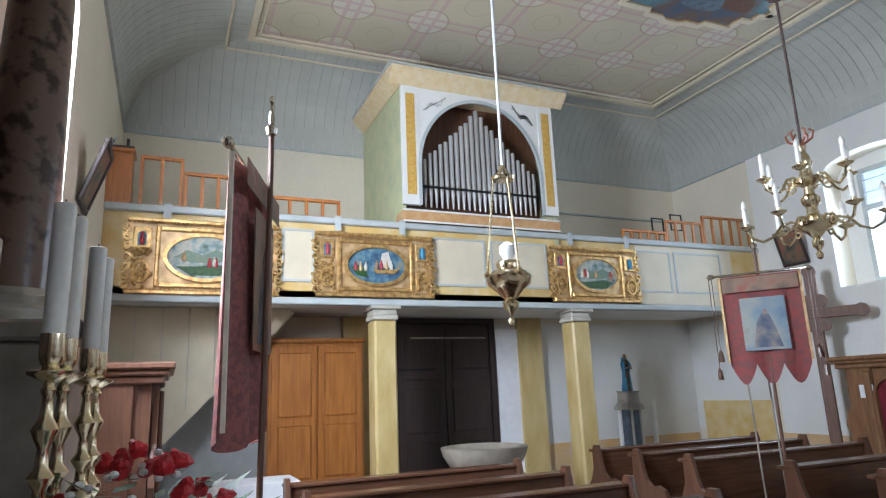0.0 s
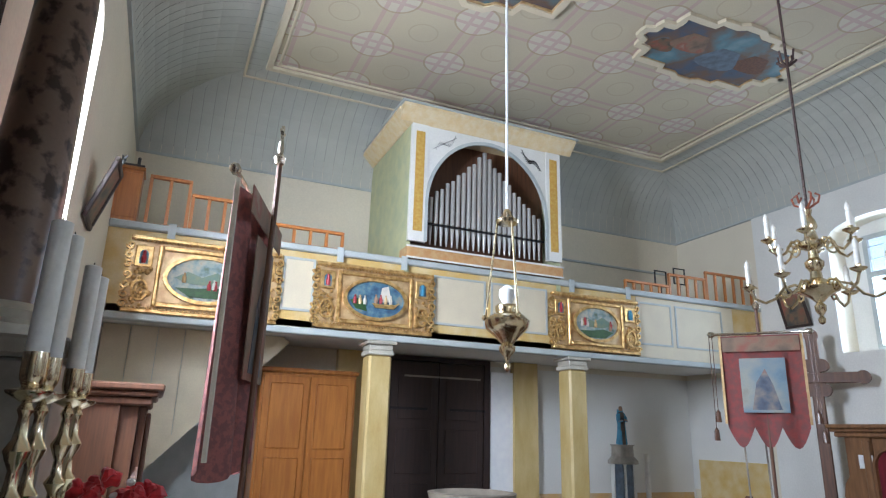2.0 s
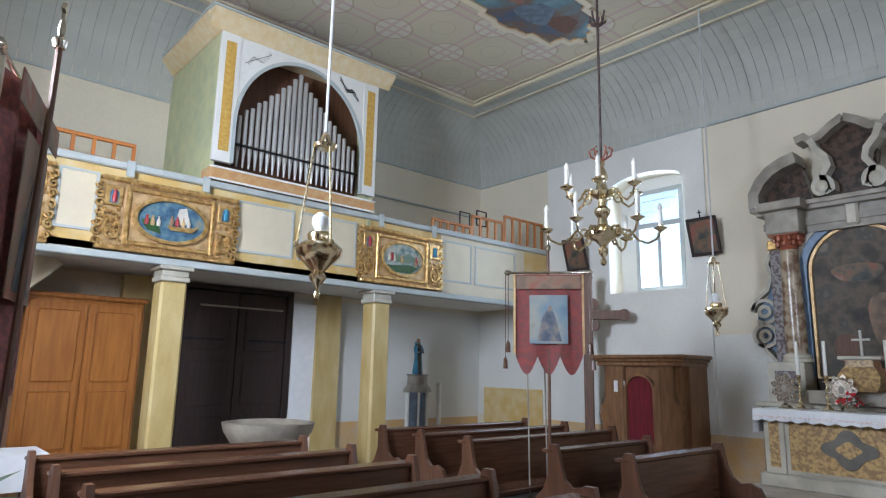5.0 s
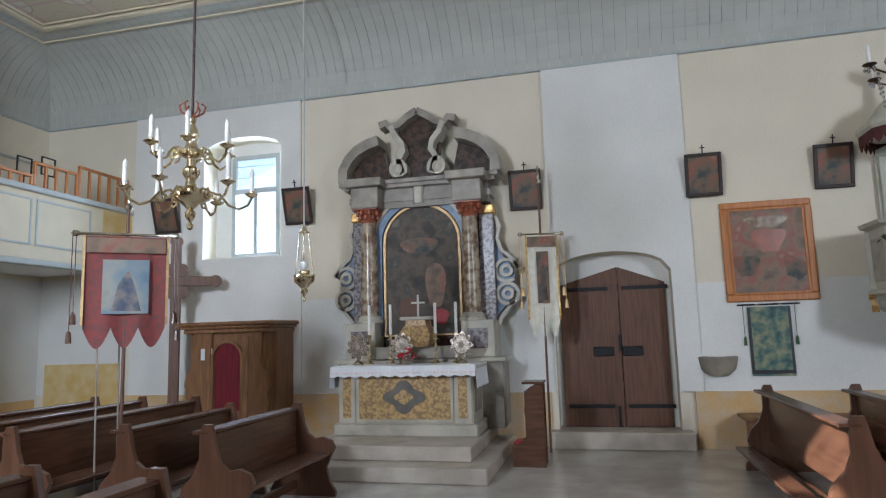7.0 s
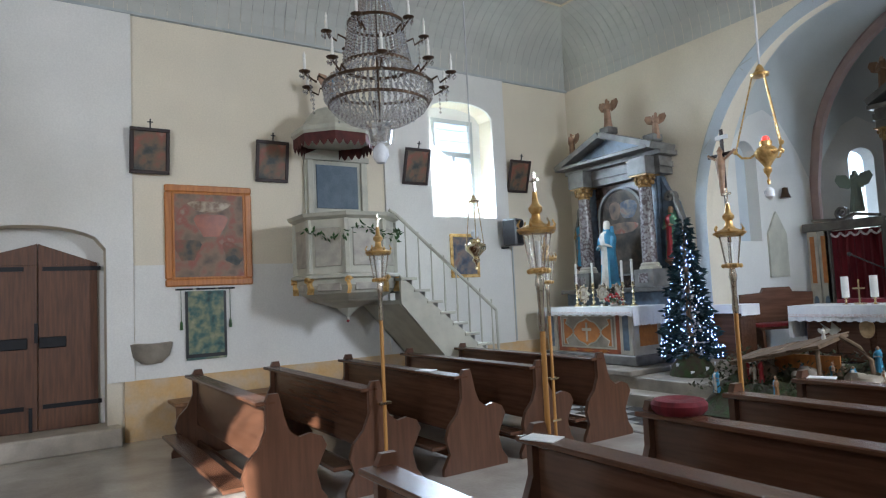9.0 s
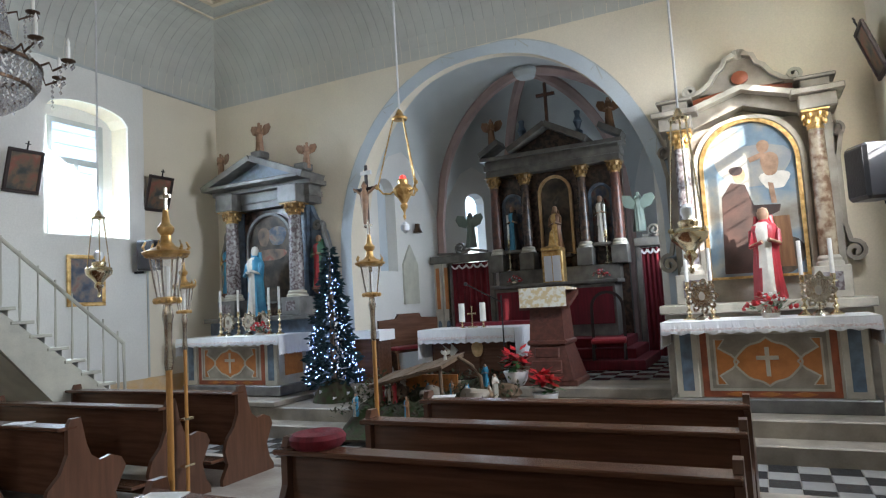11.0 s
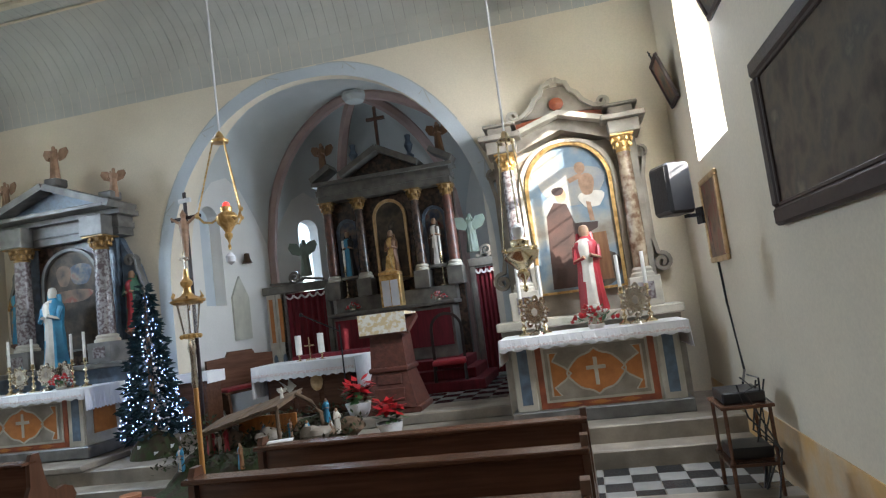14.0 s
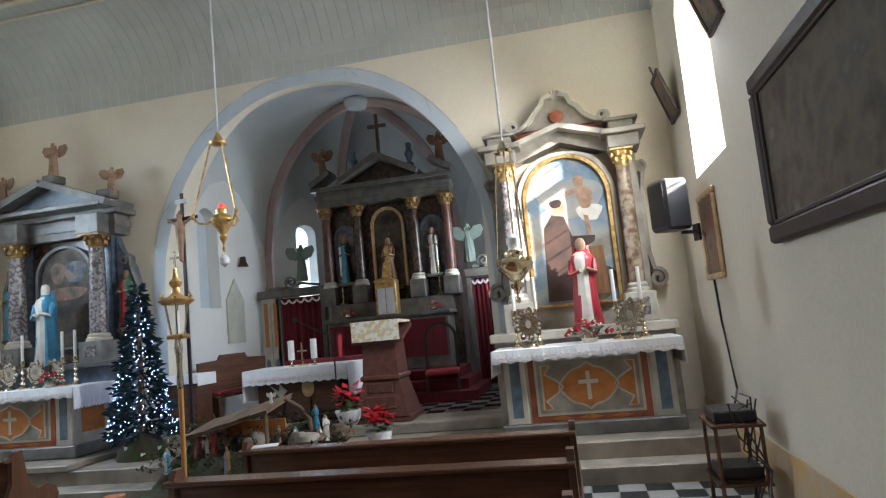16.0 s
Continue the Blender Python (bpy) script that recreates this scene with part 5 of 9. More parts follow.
def picture_arch(e, hw, z0, zs, y, pic, frame_mat, fw=0.07, shapes=()):
    zt = zs + hw
    pts = [(-hw, z0), (hw, z0)] + arc(0, zs, hw, 0, 180, 24)
    q = part("altarpiece", prisms((pts, y - 0.03, y)), pic, e)
    part("altarpiece_frame", band_along(bmesh.new(), [(hw, z0), (hw, zs)] + arc(0, zs, hw, 0, 180, 24)[1:] + [(-hw, z0), (hw, z0)], fw, y - 0.08, y), frame_mat, e)
    for k, (pp, mm) in enumerate(shapes):
        part("painted_shape", prisms((pp, y - 0.0305 - 0.0006 * (k + 1), y - 0.0301)), mm, q)


def blob(cx, cz, rx, rz, n=18, wob=0.12, ph=0.0):
    return [(cx + rx * math.cos(t) * (1 + wob * math.sin(3 * t + ph)), cz + rz * math.sin(t) * (1 + wob * math.cos(2 * t + ph))) for t in [2 * math.pi * k / n for k in range(n)]]


def altar_volutes(m, label):
    """Tall side altar: steps, table, two columns, broken pediment with scrolls, openwork side volutes."""
    e = thing("side_altar", label, "altar", m)
    part("lower_step", boxes((-1.35, 1.3, -2.45, -0.02, 0, 0.18), bevel=0.015), M_PALESTONE, e)
    part("upper_step", boxes((-1.1, 1.05, -2.1, -0.02, 0.181, 0.36), bevel=0.015), M_PALESTONE, e)
    altar_table(e, 2.0, -1.38, -0.62, 0.46, 1.30, "gold")
    part("rear_base", boxes((-1.25, 1.25, -0.61, -0.02, 0.361, 1.30), bevel=0.01), M_GREYMARBLE, e)
    part("rear_base_cornice", boxes((-1.3, 1.3, -0.66, -0.02, 1.301, 1.37), bevel=0.015), M_MARBLE, e)
    part("gradine", boxes((-0.62, 0.62, -0.75, -0.5, 1.371, 1.55), bevel=0.01), M_GREYMARBLE, e)
    for s in (-1, 1):
        p = part("pedestal", boxes((s * 0.9 - 0.24, s * 0.9 + 0.24, -0.6, -0.02, 1.371, 1.92), bevel=0.01), M_MARBLE, e)
        part("pedestal_inlay", boxes((s * 0.9 - 0.14, s * 0.9 + 0.14, -0.612, -0.601, 1.5, 1.8)), M_BREC, p)
        column(e, s * 0.80, -0.42, 1.921, 3.74, 0.135, M_BRECBROWN, M_GOLD, red=True)
        part("rear_pilaster", boxes((s * 1.02 - 0.11, s * 1.02 + 0.11, -0.26, -0.02, 1.921, 3.74), bevel=0.008), M_BREC, e)
        part("pilaster_capital", boxes((s * 1.02 - 0.13, s * 1.02 + 0.13, -0.29, -0.02, 3.58, 3.735), bevel=0.02), M_GOLD, e)
        # openwork volutes at the flank
        bm = bmesh.new()
        X = lambda u: s * (1.13 + u)
        for pts in ([(X(0.02 + 0.0), 3.55), (X(0.08), 3.4), (X(0.03), 3.2), (X(0.10), 3.0), (X(0.28), 2.85), (X(0.33), 2.7)],
                    [(X(0.16) + s * 0.17 * math.cos(t), 2.68 + 0.17 * math.sin(t)) for t in [k * 0.3 for k in range(0, 19)]],
                    [(X(0.16) + s * 0.075 * math.cos(t), 2.68 + 0.075 * math.sin(t)) for t in [k * 0.35 for k in range(0, 19)]],
                    [(X(0.17) + s * 0.16 * math.cos(t), 2.32 + 0.16 * math.sin(t)) for t in [k * 0.3 for k in range(-4, 19)]],
                    [(X(0.17) + s * 0.07 * math.cos(t), 2.32 + 0.07 * math.sin(t)) for t in [k * 0.35 for k in range(0, 19)]],
                    [(X(0.24), 2.2), (X(0.16), 2.08), (X(0.05), 1.95), (X(0.03), 1.85)]):
            band_along(bm, pts, 0.05, -0.18, -0.06)
        part("side_volute", bm, M_MARBLE, e)
        part("volute_field", prisms(([(X(0.0), 2.0), (X(0.18), 2.2), (X(0.28), 2.35), (X(0.28), 2.7), (X(0.12), 2.9), (X(0.0), 3.2)], -0.12, -0.07)), M_SKYMARBLE, e)
    part("back_wall_panel", boxes((-0.95, 0.95, -0.2, -0.02, 1.371, 3.76)), M_BRECDARK, e)
    picture_arch(e, 0.60, 1.72, 3.20, -0.201, M_DARKPAINT, M_GOLDPALE, 0.04, ((blob(0.2, 2.5, 0.16, 0.4), M_BROWNPAINT), (blob(-0.25, 2.1, 0.14, 0.24), M_DOORWOOD), (blob(0.27, 2.0, 0.12, 0.14), M_REDROBE), (blob(-0.05, 3.15, 0.3, 0.14), M_STATION)))
    part("blue_arch", band_along(bmesh.new(), [(0.69, 1.72), (0.69, 3.2)] + arc(0, 3.2, 0.69, 0, 180, 24)[1:] + [(-0.69, 1.72)], 0.10, -0.30, -0.19), M_SKYMARBLE, e)
    part("white_arch", band_along(bmesh.new(), arc(0, 3.2, 0.77, 0, 180, 24), 0.06, -0.33, -0.19), M_MARBLE, e)
    part("keystone", boxes((-0.08, 0.08, -0.42, -0.19, 3.78, 4.1), bevel=0.03), M_MARBLE, e)
    part("entablature", stepped(2.2, -0.36, -0.02, [(3.76, 0.0), (3.86, 0.03), (3.96, -0.02), (4.08, 0.10), (4.14, 0.16), (4.2, 0.16)]), M_GREYMARBLE, e)
    for s in (-1, 1):
        part("entablature_block", boxes((s * 0.80 - 0.22, s * 0.80 + 0.22, -0.62, -0.35, 3.745, 4.08), (s * 0.80 - 0.30, s * 0.80 + 0.30, -0.72, -0.35, 4.081, 4.21), bevel=0.012), M_GREYMARBLE, e)
        # curved broken pediment
        cur = [(s * 1.22, 4.22), (s * 1.22, 4.40), (s * 1.12, 4.56), (s * 0.98, 4.68), (s * 0.80, 4.76), (s * 0.62, 4.80)]
        part("pediment_arc", band_along(bmesh.new(), cur, 0.15, -0.46, -0.05), M_GREYMARBLE, e)
        part("pediment_field", prisms(([(s * 1.15, 4.215), (s * 1.13, 4.4), (s * 0.95, 4.6), (s * 0.62, 4.72), (s * 0.5, 4.215)], -0.2, -0.06)), M_BRECDARK, e)
        sc = spiral(s * 0.32, 4.36, 0.14, 0.03, 270 if s > 0 else 270, -1.6 * s, 26)
        part("scroll", band_along(bmesh.new(), [(s * 0.42, 5.0), (s * 0.36, 4.86), (s * 0.25, 4.74), (s * 0.22, 4.62), (s * 0.30, 4.5)] + sc[2:], 0.085, -0.42, -0.1), M_MARBLE, e)
        part("scroll_disc", lathed([(0.11, 0), (0.11, 0.3), (0.05, 0.34), (0, 0.34)], 16, m=pose(s * 0.32, -0.1, 4.36, 90)), M_MARBLE, e, smooth=True)
        part("upper_arc", band_along(bmesh.new(), [(s * 0.62, 5.03), (s * 0.5, 5.06), (s * 0.44, 4.99), (s * 0.30, 5.02), (s * 0.16, 5.12), (0.0, 5.2)], 0.10, -0.4, -0.1), M_GREYMARBLE, e)
    part("crown_field", prisms(([(-0.42, 4.215), (0.42, 4.215), (0.30, 4.6), (0.36, 4.98), (0.0, 5.16), (-0.36, 4.98), (-0.30, 4.6)], -0.22, -0.06)), M_BRECDARK, e)
    return e


def settle(e, levels):
    """Moves the mouldings of an altar up or down to measured levels: (old height, new height) pairs."""
    for ob in e.children_recursive:
        for v in ob.data.vertices:
            for (a, p), (b, q) in zip(levels, levels[1:]):
                if a <= v.co.z <= b:
                    v.co.z = p + (q - p) * (v.co.z - a) / (b - a)
                    break


altarA = pose(XR - 0.055, 2.85, 0, 0, 0, -90)
settle(altar_volutes(altarA, "tall marble side altar with scrolled broken pediment and dark painting"), ((0, 0), (1.30, 1.27), (4.21, 4.08), (5.4, 5.4)))
altar_cloth(altarA, 1.92, -1.40, -0.62, 1.27)


M_OLDGOLD = mat("dulled_gilding", (0.40, 0.24, 0.08), 0.45, 0.5, col2=(0.20, 0.12, 0.05), scale=14, bump=0.4, fine=40)


def altar_pedimented(m, label, w=2.1):
    """Side altar with triangular pediment and a deep niche picture."""
    e = thing("side_altar", label, "altar", m)
    part("altar_step", boxes((-1.3, 1.3, -1.75, -0.02, 0.361, 0.44), bevel=0.012), M_STONE, e)
    altar_table(e, w, -1.33, -0.6, 0.55, 1.38, "inlay")
    part("rear_base", boxes((-1.15, 1.15, -0.59, -0.02, 0.441, 1.62), bevel=0.012), M_BLUEMARBLE, e)
    part("gradine", boxes((-1.18, 1.18, -0.72, -0.02, 1.621, 1.70), bevel=0.012), M_OLDMARBLE, e)
    for s in (-1, 1):
        p = part("pedestal", boxes((s * 0.72 - 0.2, s * 0.72 + 0.2, -0.62, -0.02, 1.701, 2.02), bevel=0.01), M_OLDMARBLE, e)
        part("pedestal_inlay", boxes((s * 0.72 - 0.1, s * 0.72 + 0.1, -0.632, -0.621, 1.78, 1.95)), M_BREC, p)
        column(e, s * 0.72, -0.42, 2.021, 3.72, 0.125, M_BREC, M_OLDGOLD)
        part("rear_pilaster", boxes((s * 0.72 - 0.1, s * 0.72 + 0.1, -0.22, -0.02, 2.021, 3.72)), M_BLUEMARBLE, e)
        # flank with bracket and small statue niche
        part("flank", prisms(([(s * 0.84, 2.02), (s * 1.2, 2.02), (s * 1.2, 2.9), (s * 1.12, 3.2), (s * 0.92, 3.5), (s * 0.84, 3.7)], -0.14, -0.02)), M_BLUEMARBLE, e)
        part("flank_scroll", band_along(bmesh.new(), [(s * 1.2, 2.3), (s * 1.22, 2.9), (s * 1.12, 3.2)] + spiral(s * 1.02, 3.3, 0.10, 0.02, 0 if s > 0 else 180, 1.3 * s, 18), 0.05, -0.2, -0.1), M_OLDMARBLE, e)
        part("bracket", lathed([(0.03, 2.0), (0.1, 2.1), (0.15, 2.14), (0.15, 2.18)], 12, (s * 1.04, -0.2, 0)), M_DOORWOOD, e)
    part("niche_back", boxes((-0.62, 0.62, -0.2, -0.02, 1.701, 3.72)), M_BRECDARK, e)
    picture_arch(e, 0.50, 1.95, 3.12, -0.201, M_DARKPAINT, M_OLDMARBLE, 0.05, ((blob(0.16, 3.2, 0.2, 0.2), M_MADONNA), (blob(-0.15, 3.2, 0.13, 0.2), M_BROWNPAINT), (blob(0.0, 2.85, 0.36, 0.12), M_BROWNPAINT)))
    part("entablature", stepped(2.0, -0.36, -0.02, [(3.73, 0.0), (3.85, 0.03), (3.95, 0.0), (4.05, 0.12), (4.13, 0.2)]), M_OLDMARBLE, e)
    for s in (-1, 1):
        part("entablature_block", boxes((s * 0.72 - 0.2, s * 0.72 + 0.2, -0.62, -0.37, 3.722, 4.05), bevel=0.012), M_OLDMARBLE, e)
    part("pediment_base", boxes((-1.05, 1.05, -0.74, -0.3, 4.132, 4.2), bevel=0.01), M_OLDMARBLE, e)
    part("pediment_field", prisms(([(-0.9, 4.2), (0.9, 4.2), (0, 4.56)], -0.5, -0.1)), M_BLUEMARBLE, e)
    part("pediment_cornice", band_along(bmesh.new(), [(-1.14, 4.17), (0, 4.63)], 0.11, -0.74, -0.1), M_OLDMARBLE, e)
    part("pediment_cornice", band_along(bmesh.new(), [(1.14, 4.17), (0.02, 4.62)], 0.11, -0.735, -0.1), M_OLDMARBLE, e)
    for x, z in ((-1.05, 4.2), (0.0, 4.66), (0.95, 4.28)):
        part("acroterion", boxes((x - 0.12, x + 0.12, -0.55, -0.3, z, z + 0.14), bevel=0.02), M_OLDMARBLE, e)
    return e


LX = 8.52
altarL = pose(LX, YC, 0, 0, 0, 180)
settle(altar_pedimented(altarL, "grey marble side altar with triangular pediment and inlaid table"), ((0, 0), (1.38, 1.38), (4.13, 3.98), (4.9, 4.70)))
altar_cloth(altarL, 2.1, -1.35, -0.6, 1.38)
for x, z, h in ((1.02, 4.16, 0.46), (0.0, 4.60, 0.55), (-0.93, 4.23, 0.5)):
    statue("angel_statue", "small carved wooden angel statue on the pediment", altarL @ pose(x, -0.43, z, 0, 0, 15 * x), h, M_FLESH, M_FLESH, M_FLESH, 0.05 * x, wings=True)
statue("statue", "statue in blue cloak and white gown on the altar", altarL @ pose(0.02, -0.66, 1.683), 1.22, M_BLUEROBE, M_WHITEROBE, M_WHITEROBE)
statue("statue", "painted wooden statue in ochre and blue beside the altar", altarL @ pose(-1.04, -0.2, 2.137), 0.95, mat("ochre_robe", (0.45, 0.26, 0.06), 0.5), M_BLUEROBE, M_FLESH)
statue("statue", "painted wooden statue in red and green beside the altar", altarL @ pose(1.04, -0.2, 2.137), 0.9, mat("green_robe", (0.06, 0.16, 0.10), 0.5), M_REDROBE, M_FLESH)


M_CLOUD = mat("painted_cloud", (0.33, 0.31, 0.26), 0.5, col2=(0.22, 0.24, 0.25), scale=6)
M_ROBEBROWN = mat("painted_brown_habit", (0.075, 0.04, 0.03), 0.5, col2=(0.045, 0.028, 0.022), scale=5)


def altar_crested(m, label):
    """Side altar with a gilt-framed picture, columns, peaked cornice and a scrolled crest."""
    e = thing("side_altar", label, "altar", m)
    altar_table(e, 2.02, -1.33, -0.55, 0.46, 1.385, "inlay")
    part("rear_base", boxes((-1.12, 1.12, -0.54, -0.02, 0.361, 1.45), bevel=0.012), M_GREYMARBLE, e)
    part("gradine", boxes((-1.16, 1.16, -0.66, -0.02, 1.451, 1.56), bevel=0.015), M_MARBLE, e)
    for s in (-1, 1):
        p = part("pedestal", boxes((s * 0.76 - 0.19, s * 0.76 + 0.19, -0.56, -0.02, 1.561, 1.92), bevel=0.01), M_MARBLE, e)
        part("pedestal_inlay", boxes((s * 0.76 - 0.1, s * 0.76 + 0.1, -0.57, -0.561, 1.64, 1.85)), M_BREC, p)
        column(e, s * 0.76, -0.36, 1.921, 3.72, 0.10, M_BRECBROWN if s > 0 else M_BREC)
        part("rear_pilaster", boxes((s * 0.80 - 0.15, s * 0.80 + 0.15, -0.2, -0.02, 1.921, 3.72)), M_GREYMARBLE, e)
        bm = bmesh.new()
        band_along(bm, [(s * 0.95, 3.6), (s * 1.03, 3.45), (s * 0.98, 3.2), (s * 0.98, 2.4), (s * 1.02, 2.2)] + spiral(s * 1.05, 2.08, 0.12, 0.02, 90, -1.5 * s, 20), 0.05, -0.16, -0.04)
        band_along(bm, spiral(s * 1.0, 3.52, 0.08, 0.02, 90, -1.3 * s, 16), 0.035, -0.16, -0.04)
        part("side_scroll", bm, M_GREYMARBLE, e)
    part("back_panel", boxes((-0.68, 0.68, -0.18, -0.02, 1.561, 3.75)), M_GREYMARBLE, e)
    picture_arch(e, 0.55, 1.85, 3.22, -0.181, M_SKYPAINT, M_GOLD, 0.05,
                 ((blob(0.2, 2.1, 0.34, 0.26, wob=0.05), M_DARKPAINT), (blob(0.05, 3.2, 0.42, 0.3, wob=0.15), M_CLOUD), (blob(-0.3, 3.45, 0.2, 0.16, wob=0.2), M_CLOUD),
                  ([(-0.38, 1.9), (0.02, 1.9), (0.0, 2.5), (0.3, 2.62), (0.32, 2.7), (0.02, 2.72), (-0.06, 2.98), (-0.22, 3.02), (-0.34, 2.85), (-0.36, 2.4)], M_ROBEBROWN), (blob(-0.12, 3.1, 0.075, 0.1, wob=0.05), M_FLESH), (blob(-0.15, 3.16, 0.08, 0.06, wob=0.1), M_BLACKDOOR),
                  ([(0.06, 1.95), (0.42, 1.95), (0.4, 2.56), (0.08, 2.56)], M_CONF), (blob(0.28, 3.0, 0.16, 0.13, wob=0.2), M_WHITEROBE), (blob(0.24, 3.2, 0.1, 0.16, wob=0.1), M_FLESH), (blob(0.18, 3.42, 0.07, 0.085, wob=0.05), M_FLESH), ([(0.2, 3.3), (0.02, 3.24), (0.0, 3.3), (0.18, 3.36)], M_FLESH), ([(0.2, 2.98), (0.26, 2.96), (0.28, 2.72), (0.22, 2.72)], M_FLESH)))
    part("outer_arch", band_along(bmesh.new(), [(0.62, 1.85), (0.62, 3.22)] + arc(0, 3.22, 0.62, 0, 180, 24)[1:] + [(-0.62, 1.85)], 0.06, -0.24, -0.17), M_MARBLE, e)
    part("entablature", prisms(([(-1.0, 3.73), (-0.62, 3.73), (0.0, 4.02), (0.62, 3.73), (1.0, 3.73), (1.0, 3.98), (0.6, 3.98), (0.0, 4.24), (-0.6, 3.98), (-1.0, 3.98)], -0.32, -0.02)), M_GREYMARBLE, e)
    part("peaked_cornice", band_along(bmesh.new(), [(-0.72, 3.98), (0, 4.28), (0.72, 3.98)], 0.09, -0.5, -0.02), M_MARBLE, e)
    for s in (-1, 1):
        part("entablature_block", boxes((s * 0.80 - 0.2, s * 0.80 + 0.2, -0.52, -0.02, 3.725, 3.95), (s * 0.80 - 0.28, s * 0.80 + 0.28, -0.6, -0.02, 3.951, 4.05), bevel=0.012), M_GREYMARBLE, e)
        part("attic_block", boxes((s * 0.80 - 0.16, s * 0.80 + 0.16, -0.4, -0.02, 4.051, 4.24), (s * 0.80 - 0.22, s * 0.80 + 0.22, -0.44, -0.02, 4.241, 4.30), bevel=0.012), M_GREYMARBLE, e)
        part("red_field", prisms(([(s * 0.58, 4.06), (s * 0.2, 4.26), (s * 0.2, 4.36), (s * 0.58, 4.3)], -0.2, -0.03)), M_REDMARBLE, e)
        bm = bmesh.new()
        band_along(bm, spiral(s * 0.60, 4.42, 0.09, 0.02, 270, 1.4 * s, 18) , 0.045, -0.26, -0.04)
        band_along(bm, [(s * 0.62, 4.36), (s * 0.48, 4.40), (s * 0.36, 4.50), (s * 0.28, 4.64), (s * 0.2, 4.7), (s * 0.16, 4.82), (s * 0.05, 4.86)], 0.06, -0.24, -0.04)
        part("crest_scroll", bm, M_MARBLE, e)
    part("crest_field", prisms(([(-0.5, 4.36), (0.5, 4.36), (0.26, 4.66), (0.14, 4.8), (-0.14, 4.8), (-0.26, 4.66)], -0.16, -0.04)), M_GREYMARBLE, e)
    part("crest_medallion", lathed([(0.1, 0), (0.1, 0.04), (0.0, 0.06)], 16, m=pose(0, -0.16, 4.52, 90)), M_REDMARBLE, e)
    bm = bmesh.new()
    for k in range(7):
        a = radians(20 + k * 140 / 6)
        tube(bm, [(0, -0.14, 4.82), (0.13 * math.cos(a), -0.16, 4.82 + 0.13 * math.sin(a))], 0.03, 8, 0.04)
    part("crest_shell", bm, M_MARBLE, e, smooth=True)
    return e


RX = 0.74
altarR = pose(RX, YC, 0, 0, 0, 180)
settle(altar_crested(altarR, "side altar with gilt-framed painting, crest and orange inlaid table"), ((0, 0), (1.385, 1.36), (3.75, 3.80), (4.30, 4.20), (5.1, 4.90)))
altar_cloth(altarR, 2.02, -1.35, -0.55, 1.36)
statue("statue", "statue in red and white robes before the painting", altarR @ pose(0.1, -0.62, 1.541), 1.12, M_REDROBE, M_WHITEROBE, M_FLESH)

# altar by the near wall
M_BRECCOL = mat("brown_veined_column_marble", (0.21, 0.135, 0.095), 0.3, col2=(0.055, 0.032, 0.022), scale=13, bump=0.05, contrast=(0.40, 0.5))
altarB = pose(XL, 1.95, 0, 0, 0, 90)
e = thing("side_altar", "dark marble side altar close to the wall", "altar", altarB)
part("altar_block", boxes((-1.0, 0.9, -0.75, -0.02, 0.0, 1.24), bevel=0.01), M_MARBLE, e)
part("slab", boxes((-1.02, 0.92, -0.78, -0.02, 1.241, 1.3), bevel=0.01), M_MARBLE, e)
part("back_panel", boxes((-1.05, 0.6, -0.12, -0.02, 1.301, 4.0)), M_BRECDARK, e)
for x in (-0.85, 0.78):
    part("pedestal", boxes((x - 0.2, x + 0.2, -0.5, -0.02, 1.301, 1.90), (x - 0.23, x + 0.23, -0.53, -0.02, 1.901, 1.97), bevel=0.012), M_GREYMARBLE, e)
    column(e, x, -0.27, 1.971, 3.72, 0.125, M_BRECCOL, M_OLDGOLD)
part("entablature", boxes((-1.1, 1.02, -0.5, -0.02, 3.721, 4.1), bevel=0.02), M_BRECDARK, e)
altar_cloth(altarB, 1.9, -0.78, -0.5, 1.30)

# ---- pews ----
PROF = [(-0.46, 0.0), (-0.46, 0.06), (-0.40, 0.14), (-0.36, 0.30), (-0.42, 0.42), (-0.46, 0.50), (-0.42, 0.58), (-0.32, 0.62), (-0.22, 0.60), (-0.14, 0.66), (-0.10, 0.76), (-0.07, 0.90), (-0.05, 0.98), (0.03, 0.98), (0.06, 0.92), (0.06, 0.70), (0.12, 0.56), (0.22, 0.46), (0.26, 0.34), (0.22, 0.2), (0.30, 0.06), (0.30, 0.0)]
PEWS = {}


def pew(x0, x1, y, label="long dark-stained wooden church pew with carved ends", tilt=0.0):
    w = round(x1 - x0, 2)
    m = pose(x0, y, 0, 0, 0, tilt)
    if w in PEWS:
        ob = copy_thing(PEWS[w], m)
        return tagged(ob, label)
    e = thing("pew", label, "pew", m, "rows of pews")
    for x in (0.0, w - 0.045):
        part("end_panel", prism(bmesh.new(), PROF, x, x + 0.045, "x"), M_PEWEND, e)
    part("backrest", boxes((0.046, w - 0.046, -0.012, 0.018, 0.34, 0.89), bevel=0.006), M_DARKWOOD, e)
    part("book_ledge", boxes((0.0, w, -0.03, 0.14, 0.892, 0.925), bevel=0.008), M_DARKWOOD, e)
    part("seat", boxes((0.046, w - 0.046, -0.40, -0.02, 0.42, 0.455), bevel=0.008), M_DARKWOOD, e)
    part("kneeler", boxes((0.046, w - 0.046, 0.2, 0.40, 0.24, 0.275), bevel=0.008), M_DARKWOOD, e)
    part("foot_beam", boxes((0.046, w - 0.046, -0.02, 0.02, 0.08, 0.16)), M_DARKWOOD, e)
    PEWS[w] = e
    return e


